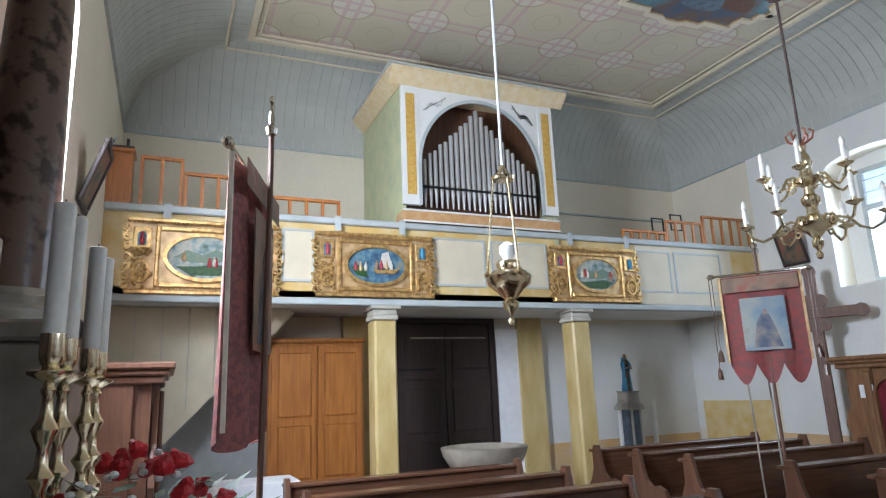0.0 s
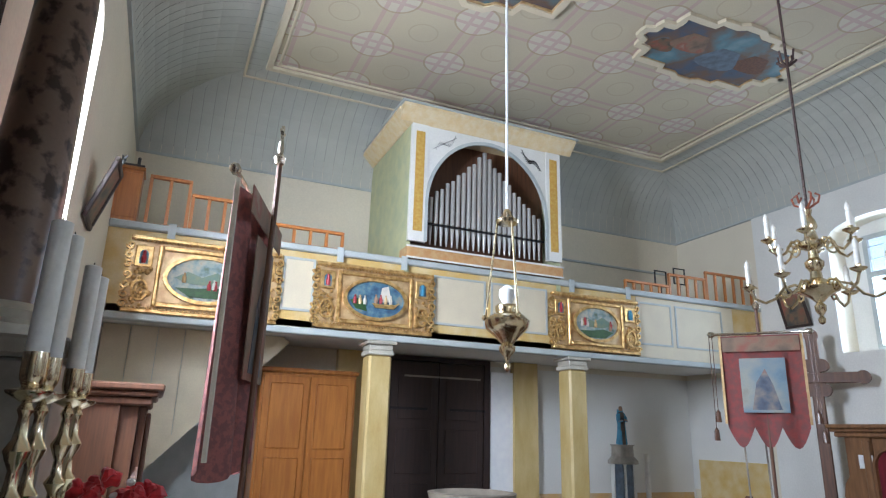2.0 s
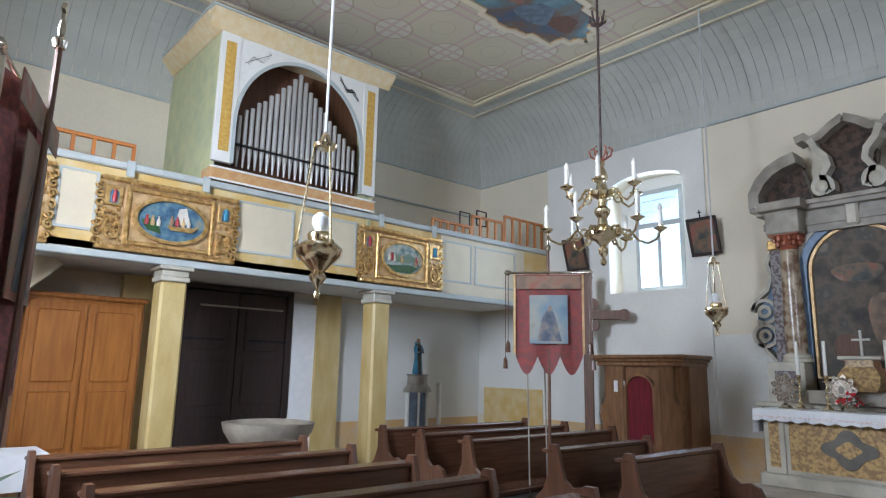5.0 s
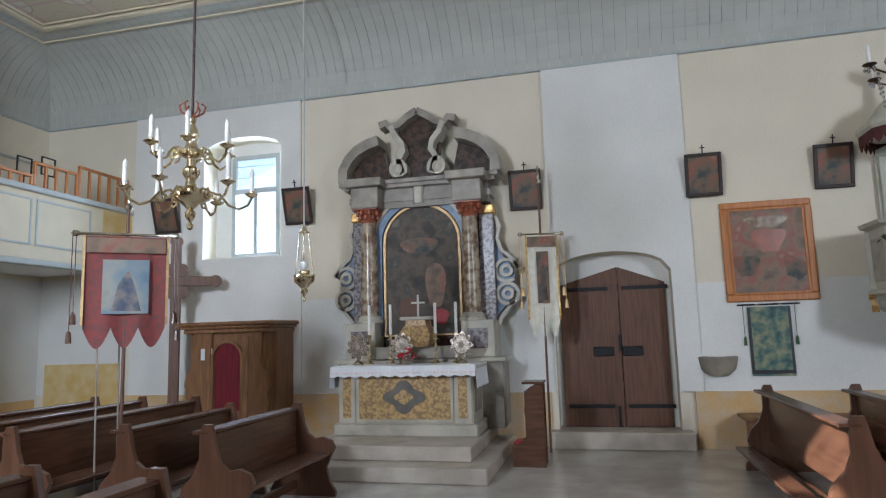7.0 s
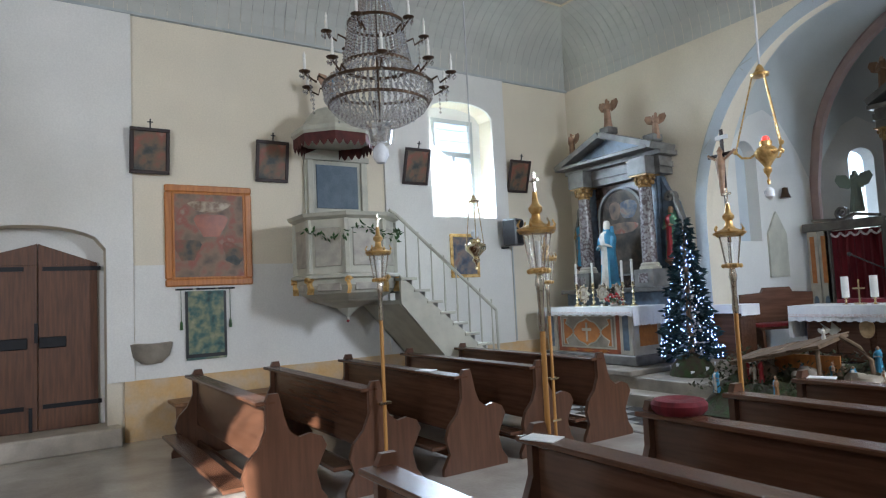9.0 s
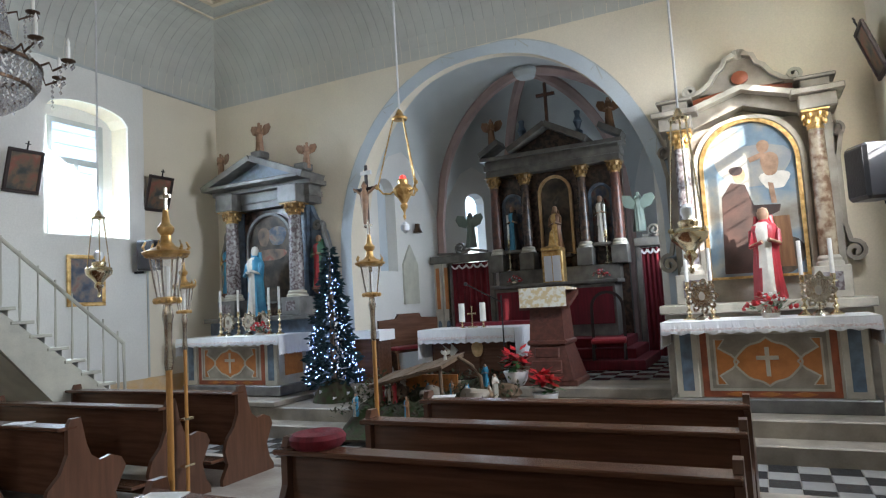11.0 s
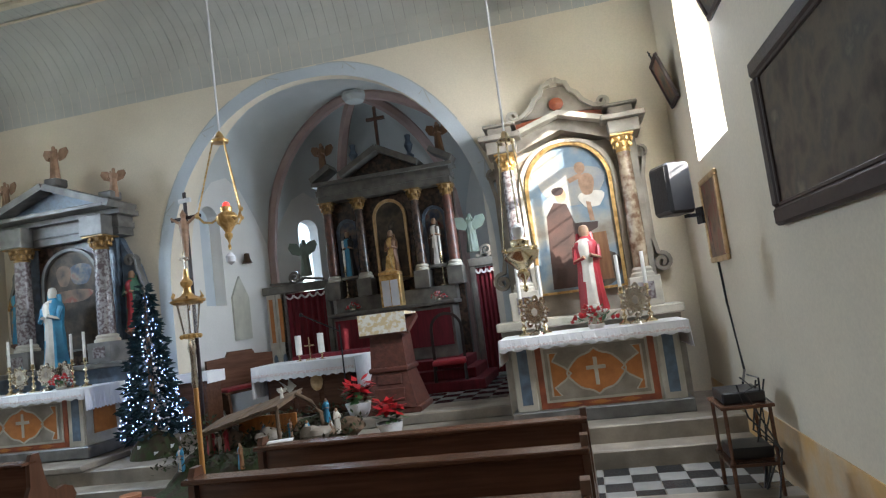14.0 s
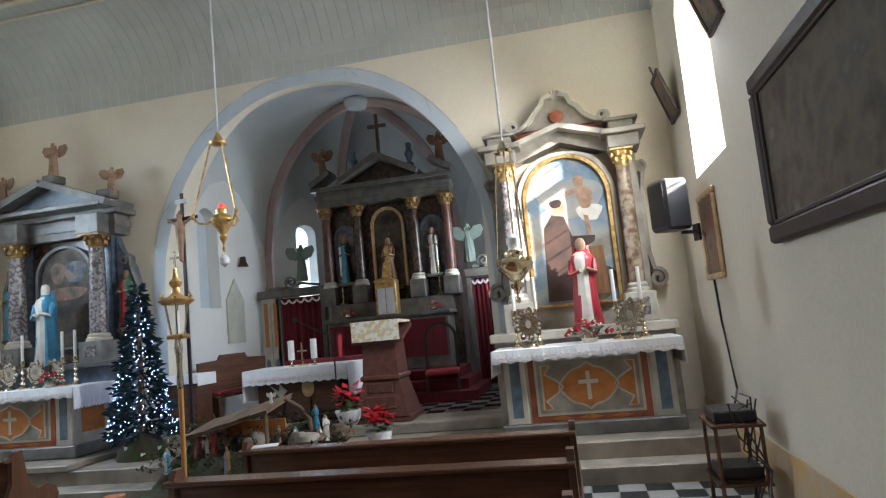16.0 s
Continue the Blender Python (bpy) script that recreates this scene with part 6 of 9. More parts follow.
for y in (-1.62, -2.55, -3.55, -4.5, -5.42):
    pew(5.83, 8.63, y)
for y in (-1.4, -2.36, -3.34, -4.27, -5.19):
    pew(0.88, 3.46, y)
for y in (3.55, 4.38):
    pew(5.2, 6.9, y)
for y in (5.4, 6.2, 6.95):
    pew(5.0, 7.72, y)
for y in (2.74, 3.62, 4.5, 5.4, 6.3):
    pew(1.12, 3.56, y)
solid("ring_cushion", lathed([(0.0, 0.0), (0.14, 0.0), (0.165, 0.025), (0.17, 0.06), (0.15, 0.085), (0.09, 0.095), (0.04, 0.08), (0.0, 0.07)], 24, (3.22, -3.34, 0.925)), M_RED, "round dark red velvet cushion on the pew ledge", "cushion", smooth=True)
for x, y in ((3.3, -2.28), (3.3, -5.22), (6.5, -3.5)):
    solid("paper_sheet", boxes((-0.1, 0.1, -0.07, 0.07, 0, 0.006)), M_PAPER, "folded white paper sheet on the pew", "paper", pose(x, y, 0.926, 0, 0, 20))
solid("floor_cloth", boxes((3.6, 4.05, -4.0, -3.6, 0.0, 0.02), bevel=0.004), M_LACE, "white cloth with red pattern on the floor", "cloth")
pk = thing("prayer_desk", "dark brown prayer desk with red cushion", "prayer desk", pose(8.68, 1.25, 0, 0, 0, -90) @ Matrix.Diagonal((0.62, 0.8, 1, 1)))
part("desk_side", prism(bmesh.new(), [(0, 0), (0.42, 0), (0.42, 1.0), (0.3, 1.02), (0.1, 0.96), (0.02, 0.7), (0.08, 0.35), (-0.25, 0.25), (-0.25, 0)], -0.2, -0.16), M_DARKWOOD, pk)
part("desk_side", prism(bmesh.new(), [(0, 0), (0.42, 0), (0.42, 1.0), (0.3, 1.02), (0.1, 0.96), (0.02, 0.7), (0.08, 0.35), (-0.25, 0.25), (-0.25, 0)], 0.16, 0.2), M_DARKWOOD, pk)
part("desk_front", boxes((0.03, 0.4, -0.159, 0.159, 0.3, 0.93)), M_DARKWOOD, pk)
part("desk_top", boxes((0.0, 0.44, -0.24, 0.24, 1.021, 1.05), bevel=0.008), M_DARKWOOD, pk)
part("kneeler", boxes((-0.24, 0.0, -0.159, 0.159, 0.18, 0.24)), M_DARKWOOD, pk)
solid("kneeling_cushion", boxes((8.56, 8.80, 1.26, 1.40, 0.24, 0.31), bevel=0.03), M_REDROBE, "red cushion on the prayer desk step", "cushion")
bx = thing("wall_bench", "low orange-brown wooden bench against the dado", "bench", pose(9.55, -2.3, 0))
part("seat", boxes((-0.2, 0.33, -0.8, 0.8, 0.45, 0.5), bevel=0.01), M_CONF, bx)
part("front", boxes((-0.16, -0.13, -0.78, 0.78, 0.0, 0.449)), M_CONF, bx)


# ---- candlesticks and flowers ----
STICK = [(0.0, 0), (0.075, 0.0), (0.078, 0.012), (0.06, 0.03), (0.03, 0.05), (0.02, 0.07), (0.034, 0.09), (0.036, 0.11), (0.016, 0.135), (0.014, 0.165), (0.03, 0.19), (0.016, 0.21), (0.012, 0.25), (0.022, 0.27), (0.03, 0.29), (0.016, 0.315), (0.011, 0.36), (0.018, 0.375), (0.011, 0.39), (0.048, 0.408), (0.052, 0.416), (0.018, 0.424), (0.026, 0.44), (0.028, 0.45), (0.028, 0.5), (0.0, 0.5)]


def candle(x, y, z, h=0.5, ch=0.4, cr=0.021, label="tall white candle in a turned brass candlestick", m=None, metal=None):
    e = thing("candlestick", label, "candlestick", (m or Matrix.Identity(4)) @ pose(x, y, z), "altar candlesticks")
    part("stick", lathed([(r * (0.6 + 0.4 * h / 0.5), zz * h / 0.5) for r, zz in STICK], 14), metal or M_BRASS, e, smooth=True)
    c = part("candle", lathed([(0.0, h), (cr, h), (cr, h + ch), (cr * 0.7, h + ch + 0.004), (0, h + ch - 0.004)], 12), M_WAX, e, smooth=True)
    part("wick", lathed([(0.002, h + ch - 0.004), (0.002, h + ch + 0.015)], 5), M_BLACK, c)


for x in (-0.62, -0.3, 0.36, 0.66):
    candle(x, -0.95, 1.28, 0.42, 0.42, 0.022, m=altarA)
for x, y in ((0.85, -1.05), (0.55, -0.95), (-0.12, -0.95), (-0.42, -1.05)):
    candle(x, y, 1.39, 0.4, 0.36, 0.02, m=altarL)
for x, y in ((-0.78, -0.95), (-0.52, -0.95), (0.42, -0.95), (0.72, -0.95)):
    candle(x, y, 1.37, 0.45, 0.38, 0.022, m=altarR)
for x, y in ((-0.18, 1.98), (-0.167, 2.12), (-0.146, 2.5), (-0.136, 2.68)):
    candle(x, y, 1.31, 0.56, 0.34, 0.027, "thick white candle in a tall turned brass candlestick")


def bouquet(at, r, seed, label="bouquet of red and white flowers with green leaves"):
    e = thing("flower_bouquet", label, "flowers", pose(*at))
    rnd = random.Random(seed)
    part("vase", lathed([(0.0, 0), (r * 0.3, 0), (r * 0.38, r * 0.2), (r * 0.3, r * 0.45), (0, r * 0.45)], 12), M_SILVER, e, smooth=True)
    for nm, mm, n, rr in (("foliage", M_LEAF, 60, 0.24), ("red_blossom", M_FLOWER, 20, 0.105), ("white_spray", M_WFLOWER, 34, 0.05)):
        bm = bmesh.new()
        for k in range(n):
            a, q = rnd.uniform(0, 6.28), math.sqrt(rnd.random())
            px, py, pz = r * q * math.cos(a), r * 0.7 * q * math.sin(a), r * (0.35 + 0.75 * (1 - q * q) * rnd.uniform(0.7, 1.0))
            if nm == "foliage":
                L = r * rnd.uniform(0.3, 0.6)
                t = Vector((math.cos(a), math.sin(a) * 0.7, rnd.uniform(-0.3, 0.6))).normalized()
                s = t.cross(Vector((0, 0, 1))).normalized() * L * 0.16
                p0 = Vector((px, py, pz * 0.8))
                bm.faces.new([bm.verts.new(v) for v in (p0, p0 + t * L * 0.5 + s, p0 + t * L, p0 + t * L * 0.5 - s)])
            else:
                for j in range(3 if nm == "red_blossom" else 1):
                    ball(bm, (px + rnd.uniform(-1, 1) * r * 0.04, py + rnd.uniform(-1, 1) * r * 0.04, pz + r * 0.04 * j), r * rr * (1 - 0.22 * j), 8, 0.8)
        if nm == "red_blossom":
            lumpy(bm, r * 0.05, 9 / r, seed)
        tagged(part(nm, bm, mm, e), kind="stuff")


bouquet(altarA @ Vector((0.0, -1.15, 1.28)), 0.2, 3)
bouquet(altarL @ Vector((0.48, -1.1, 1.39)), 0.2, 4)
bouquet(altarR @ Vector((0.08, -1.1, 1.37)), 0.27, 5, "large bouquet of red roses and white sprays")
bouquet((0.05, 1.95, 1.31), 0.24, 6, "bouquet of red carnations and white sprays")


def reliquary(x, y, z, s, m):
    """A silver openwork monstrance-like ornament on a foot."""
    e = thing("silver_ornament", "embossed silver altar ornament on a foot", "ornament", m @ pose(x, y, z), "silver ornaments")
    part("foot", lathed([(0.0, 0), (0.09 * s, 0), (0.07 * s, 0.03 * s), (0.02 * s, 0.06 * s), (0.02 * s, 0.12 * s)], 12), M_SILVER, e, smooth=True)
    bm = prism(bmesh.new(), [(0.15 * s * math.cos(t) * (1 + 0.13 * math.cos(9 * t)), 0.25 * s + 0.17 * s * math.sin(t) * (1 + 0.13 * math.cos(9 * t))) for t in [2 * math.pi * k / 54 for k in range(54)]], -0.012, 0.012)
    for k in range(18):
        a = 2 * math.pi * k / 18
        ball(bm, (0.12 * s * math.cos(a), -0.014, 0.25 * s + 0.135 * s * math.sin(a)), 0.02 * s, 7)
    part("plate", bm, M_SILVER, e, smooth=True)
    part("window", prism(bmesh.new(), blob(0, 0.25 * s, 0.032 * s, 0.045 * s, wob=0), -0.018, -0.0125), M_STONE, e)


for x in (-0.78, -0.12, 0.74):
    reliquary(x, -1.0, 1.28, 1.0, altarA)
for x, y in ((0.15, -1.0), (0.36, -0.9), (-0.3, -1.0)):
    reliquary(x, y, 1.39, 0.9, altarL)
for x, y, s in ((-0.62, -1.05, 1.1), (0.56, -1.05, 1.1)):
    reliquary(x, y, 1.37, s, altarR)
bm = boxes((-0.28, 0.28, -0.14, 0.14, 0.02, 0.2), bevel=0.05)
tb = thing("tabernacle", "ochre marble tabernacle with a small crucifix", "tabernacle", altarA @ pose(0.05, -0.72, 1.511))
part("body", lathed([(0.0, 0), (0.22, 0), (0.3, 0.08), (0.32, 0.18), (0.26, 0.27), (0.22, 0.3), (0.2, 0.38), (0.0, 0.38)], 4, m=pose(0, 0, 0, 0, 0, 45)), M_BRECGOLD, tb)
part("cap", boxes((-0.24, 0.24, -0.14, 0.14, 0.381, 0.43), bevel=0.012), M_MARBLE, tb)
part("cross", boxes((-0.012, 0.012, -0.012, 0.012, 0.43, 0.75), (-0.1, 0.1, -0.0121, 0.0121, 0.62, 0.645)), M_WHITEROBE, tb)
bm.free()


# ---- pictures on the walls ----
def framed(name, label, m, w, h, pic, frame_mat, fw=0.06, cross=False, cat="painting", group="", tilt=0.0, dp=0.04):
    e = thing(name, label, cat, m @ pose(0, 0, 0, tilt), group)
    part("canvas", boxes((-w / 2 + fw * 0.7, w / 2 - fw * 0.7, -dp * 0.6, -0.005, fw * 0.7, h - fw * 0.7)), pic, e)
    for nm, b in (("frame_bottom", (-w / 2, w / 2, -dp, 0, 0, fw)), ("frame_top", (-w / 2, w / 2, -dp, 0, h - fw, h)), ("frame_side", (-w / 2, -w / 2 + fw, -dp, 0, fw, h - fw)), ("frame_side", (w / 2 - fw, w / 2, -dp, 0, fw, h - fw))):
        part(nm, boxes(b, bevel=fw * 0.16), frame_mat, e)
    if w > 1.1:
        i, o = fw * 0.98, fw * 0.98 + 0.03
        for nm, b in (("inner_fillet", (-w / 2 + i, w / 2 - i, -dp * 0.85, -0.01, i, o)), ("inner_fillet", (-w / 2 + i, w / 2 - i, -dp * 0.85, -0.01, h - o, h - i)), ("inner_fillet", (-w / 2 + i, -w / 2 + o, -dp * 0.85, -0.01, o, h - o)), ("inner_fillet", (w / 2 - o, w / 2 - i, -dp * 0.85, -0.01, o, h - o))):
            part(nm, boxes(b, bevel=0.006), frame_mat, e)
    if cross:
        part("cross", boxes((-0.008, 0.008, -0.03, -0.015, h, h + 0.12), (-0.035, 0.035, -0.0302, -0.0148, h + 0.07, h + 0.085)), M_IRON, e)
    return e


def on_east(y, z, out=0.055):
    return pose(XR - out, y, z, 0, 0, -90)


def on_west(y, z, out=0.003):
    return pose(XL + out, y, z, 0, 0, 90)


G = "stations on the walls"
for y, z, o in ((1.24, 3.54, 0.01), (-1.33, 3.54, 0.06), (-3.03, 3.53, 0.01), (-5.50, 3.62, 0.07), (-7.80, 3.6, 0.01), (5.02, 3.57, 0.07), (7.55, 3.58, 0.07)):
    framed("station_picture", "small dark station picture in a black frame with cross", on_east(y, z, o), 0.50, 0.62, M_STATION, M_BLACKDOOR, 0.05, True, group=G, tilt=9 if abs(y) < 3.5 else 16)
for y, z in ((-8.45, 3.95), (-6.05, 4.05), (3.5, 3.9), (6.3, 3.4)):
    framed("station_picture", "small dark station picture in a black frame with cross", on_west(y, z), 0.50, 0.62, M_STATION, M_BLACKDOOR, 0.05, True, group=G, tilt=18)
q = framed("large_painting", "large old painting in a plain orange-brown frame", on_east(-2.11, 2.0, 0.01), 1.19, 1.42, M_BROWNPAINT, M_OAK, 0.10)
for k, (pp, mm) in enumerate(((blob(0.02, 0.85, 0.2, 0.22, wob=0.3), M_REDMARBLE), (blob(-0.3, 0.5, 0.16, 0.2, wob=0.3), M_STATION), (blob(0.32, 0.45, 0.15, 0.18, wob=0.3, ph=1.0), M_STATION), (blob(0.0, 1.12, 0.26, 0.1, wob=0.25), M_BRECBROWN))):
    part("painted_shape", prism(bmesh.new(), pp, -0.0255 - 0.0006 * k, -0.0242), mm, q)
framed("madonna_picture", "dark picture in a gilt frame under the window", on_east(-6.48, 2.0, 0.06), 0.62, 0.78, M_MADONNA, M_GOLD, 0.06)
tp = thing("tapestry_banner", "dark green woven hanging on a rod", "banner", on_east(-2.04, 0.98, 0.02))
part("cloth", boxes((-0.27, 0.27, -0.015, 0.0, 0.0, 0.95)), painted("woven_green", [(0.02, 0.05, 0.045), (0.05, 0.12, 0.11), (0.20, 0.22, 0.13), (0.34, 0.32, 0.2)], 8), tp)
part("rod", lathed([(0.012, -0.4), (0.012, 0.4)], 8, m=pose(0, -0.01, 0.98, 0, 90)), M_IRON, tp)
part("hem", boxes((-0.275, 0.275, -0.018, 0.003, 0.03, 0.08), (-0.275, -0.24, -0.018, 0.003, 0.081, 0.94), (0.24, 0.275, -0.018, 0.003, 0.081, 0.94)), M_BLACK, tp)
for s in (-1, 1):
    part("tassel", lathed([(0.004, 0.98), (0.004, 0.55), (0.018, 0.52), (0.022, 0.42), (0.0, 0.42)], 8, (s * 0.33, -0.012, 0)), M_LEAF, tp)
    part("loop", boxes((s * 0.15 - 0.02, s * 0.15 + 0.02, -0.02, 0.002, 0.95, 1.0)), M_WHITESILK, tp)
hw = thing("holy_water_stoup", "rough grey stone holy-water bowl in the wall", "stoup", on_east(-1.33, 0.98, 0.01))
part("bowl", lumpy(lathed([(0.0, 0), (0.13, 0.01), (0.23, 0.1), (0.26, 0.22), (0.27, 0.27), (0.22, 0.28), (0.15, 0.24), (0.0, 0.22)], 24, squash=0.7), 0.012, 9), M_STONE, hw, smooth=True)
q = framed("large_dark_painting", "big dark painting in a black moulded frame", on_west(-4.0, 2.09), 2.7, 1.22, M_DARKPAINT, M_BLACKDOOR, 0.13, dp=0.07)
part("gilt_slip", boxes((-1.22, 1.22, -0.055, -0.045, 0.13, 0.142), (-1.22, 1.22, -0.055, -0.045, 1.078, 1.09)), M_GOLDPALE, q)
framed("narrow_picture", "narrow pale picture in a gilt frame", on_west(-7.5, 1.94), 0.8, 0.92, M_BROWNPAINT, M_GOLDPALE, 0.06)
# loudspeakers
for m, s in ((pose(-0.33, -7.6, 2.5, 0, 0, 115), 1.0), (pose(9.72, -7.45, 2.55, 0, 0, -70), 0.9)):
    sp = thing("loudspeaker", "black wall loudspeaker on a bracket", "loudspeaker", m)
    part("cabinet", boxes((-0.17 * s, 0.17 * s, -0.15, 0.15, 0, 0.55 * s), bevel=0.03), M_BLACK, sp)
    part("grille", boxes((-0.14 * s, 0.14 * s, -0.156, -0.151, 0.04, 0.5 * s)), M_IRON, sp)
    part("bracket", boxes((-0.03, 0.03, 0.12, 0.30, -0.04, -0.005), (-0.05, 0.05, 0.28, 0.31, -0.12, 0.06)), M_IRON, sp)
solid("cable", tubes([(-0.68, -7.72, 2.45), (-0.69, -7.6, 1.5), (-0.66, -7.2, 0.85), (-0.5, -6.6, 0.82)], r=0.012), M_BLACK, "black cable running down the wall", "cable")
solid("cable_channel", boxes((XR - 0.065, XR - 0.051, -7.6, -7.57, 0.8, 2.55)), M_GREY, "thin cable channel below the loudspeaker", "cable")
tr = thing("equipment_trolley", "dark wooden trolley with audio equipment", "trolley", pose(-0.36, -6.2, 0) @ Matrix.Diagonal((0.85, 0.62, 0.9, 1)))
for x in (-0.2, 0.2):
    for y in (-0.4, 0.4):
        part("leg", lathed([(0.02, 0), (0.02, 0.3), (0.03, 0.33), (0.018, 0.36), (0.018, 0.8)], 8, (x, y, 0)), M_DARKWOOD, tr)
for z in (0.3, 0.8):
    part("shelf", boxes((-0.24, 0.24, -0.45, 0.45, z, z + 0.03), bevel=0.006), M_DARKWOOD, tr)
solid("amplifier", boxes((-0.53, -0.2, -6.42, -6.02, 0.748, 0.84), bevel=0.01), M_BLACK, "black audio mixer on the trolley", "audio mixer")
solid("receiver", boxes((-0.53, -0.2, -6.4, -6.04, 0.298, 0.39), bevel=0.01), M_BLACK, "black audio receiver on the lower shelf", "receiver")
bm = bmesh.new()
rc = random.Random(4)
for k in range(6):
    tube(bm, [(-0.5 + rc.uniform(-0.1, 0.2), -6.3 + rc.uniform(-0.3, 0.4), 0.9), (-0.5 + rc.uniform(-0.1, 0.2), -5.95, 0.95 - 0.1 * k), (-0.55, -6.1 + rc.uniform(-0.3, 0.3), 0.4), (-0.45, -5.95 + rc.uniform(-0.3, 0.2), 0.02)], 0.008, 6)
solid("cable_bundle", bm, M_BLACK, "tangled black cables behind the trolley", "cables", kind="stuff")

# ---- confessionals ----


def confessional(m, label, wood=M_CONF):
    e = thing("confessional", label, "confessional", m)
    part("body", boxes((-0.688, 0.688, -0.04, 0.615, 0.0, 1.849)), wood, e)
    for s in (-1, 1):
        pr = [(s * 0.28, 0.0), (s * 0.74, 0.0), (s * 0.74, 0.5), (s * 0.68, 0.62), (s * 0.74, 0.72), (s * 0.70, 0.9), (s * 0.76, 1.02), (s * 0.72, 1.2), (s * 0.6, 1.36), (s * 0.6, 1.85), (s * 0.28, 1.85)]
        part("front_wing", prism(bmesh.new(), pr, -0.10, -0.05), wood, e)
        part("side_wall", boxes((s * 0.72 - 0.03, s * 0.72 + 0.03, 0.1, 0.66, 0.0, 1.85)), wood, e)
        part("corner_post", boxes((s * 0.33 - 0.05, s * 0.33 + 0.05, -0.14, -0.101, 0.0, 1.8), bevel=0.01), wood, e)
    part("back", boxes((-0.69, 0.69, 0.62, 0.66, 0.0, 1.85)), wood, e)
    part("cornice", boxes((-0.78, 0.78, -0.14, 0.66, 1.851, 1.92), (-0.82, 0.82, -0.18, 0.66, 1.921, 1.97), (-0.86, 0.86, -0.22, 0.66, 1.971, 2.03), bevel=0.015), wood, e)
    part("curtain_opening", prism(bmesh.new(), [(-0.24, 0.45), (0.24, 0.45)] + arc(0, 1.45, 0.24, 0, 180, 14), -0.06, -0.041), M_RED, e, "dark red curtain")
    part("arch_trim", band_along(bmesh.new(), [(0.26, 0.4), (0.26, 1.45)] + arc(0, 1.45, 0.26, 0, 180, 14)[1:] + [(-0.26, 0.4)], 0.04, -0.12, -0.06), wood, e)
    part("door", boxes((-0.24, 0.24, -0.09, -0.061, 0.05, 0.62), bevel=0.01), wood, e)
    return e


cf = confessional(pose(9.28, 5.88, 0, 0, 0, -90) @ Matrix.Diagonal((0.98, 1, 0.97, 1)), "walnut confessional with arched red curtain and cornice")
solid("notice_sheet", boxes((-0.46, -0.26, -0.106, -0.101, 1.38, 1.56)), M_PAPER, "white notice pinned to the confessional", "notice", pose(9.28, 5.88, 0, 0, 0, -90))
confessional(pose(-0.06, 6.85, 0, 0, 0, 90), "dark walnut confessional by the near wall", M_DOORWOOD)

# ---- pulpit ----
pu = thing("pulpit", "pale grey-green painted wooden pulpit with gilded brackets", "pulpit", pose(9.15, -3.82, 0, 0, 0, -90))


def octa(r0, z0, r1, z1, n=8):
    return lathed([(r0, z0), (r1, z1)], n, m=pose(0, 0, 0, 0, 0, 22.5))


M_PULPITPANEL = mat("grey_veined_panel_paint", (0.43, 0.40, 0.33), 0.5, col2=(0.30, 0.28, 0.24), scale=7, bump=0.05)
part("drum", octa(0.70, 2.06, 0.72, 2.86), M_PULPIT, pu)
part("top_moulding", lathed([(0.72, 2.86), (0.80, 2.90), (0.82, 2.95), (0.7, 2.96), (0.7, 2.86)], 8, m=pose(0, 0, 0, 0, 0, 22.5)), M_PULPIT, pu)
part("base_moulding", lathed([(0.70, 2.0), (0.78, 2.02), (0.78, 2.06), (0.71, 2.08)], 8, m=pose(0, 0, 0, 0, 0, 22.5)), M_PULPIT, pu)
part("belly", lathed([(0.2, 1.58), (0.52, 1.66), (0.66, 1.76), (0.72, 1.9), (0.70, 2.0)], 8, m=pose(0, 0, 0, 0, 0, 22.5)), M_PULPIT, pu)
part("pendant", lathed([(0.0, 1.28), (0.03, 1.30), (0.02, 1.34), (0.06, 1.38), (0.16, 1.5), (0.48, 1.62), (0.52, 1.65)], 8, m=pose(0, 0, 0, 0, 0, 22.5)), M_PULPIT, pu)
part("finial", lathed([(0.0, 1.24), (0.03, 1.27), (0.0, 1.3)], 8), M_REDROBE, pu)
for k in range(8):
    a = 45 * k
    mm = pose(0, 0, 0, 0, 0, a) @ pose(0, -0.655, 0)
    part("drum_panel", boxes((-0.19, 0.19, -0.02, 0.012, 2.18, 2.74), bevel=0.01), M_PULPITPANEL, pu).matrix_local = mm
    part("belly_panel", boxes((-0.17, 0.17, -0.015, 0.03, 1.80, 1.93), bevel=0.01), M_PULPITPANEL, pu).matrix_local = mm
    m2 = pose(0, 0, 0, 0, 0, a + 22.5) @ pose(0, -0.73, 0)
    bm = band_along(bmesh.new(), spiral(0, 1.98, 0.05, 0.01, 0, 1.3, 14), 0.03, -0.05, 0.03)
    band_along(bm, [(0, 1.94), (0.02, 1.85), (0, 1.75)], 0.05, -0.03, 0.05)
    part("gilded_bracket", bm, M_GOLD, pu).matrix_local = m2
    part("corner_strip", boxes((-0.035, 0.035, -0.02, 0.06, 2.08, 2.86), bevel=0.008), M_PULPIT, pu).matrix_local = m2
settle(pu, ((1.0, 1.14), (1.24, 1.38), (1.65, 1.72), (2.0, 2.0), (2.96, 2.91), (3.2, 3.15)))
gl = bmesh.new()
rg = random.Random(8)
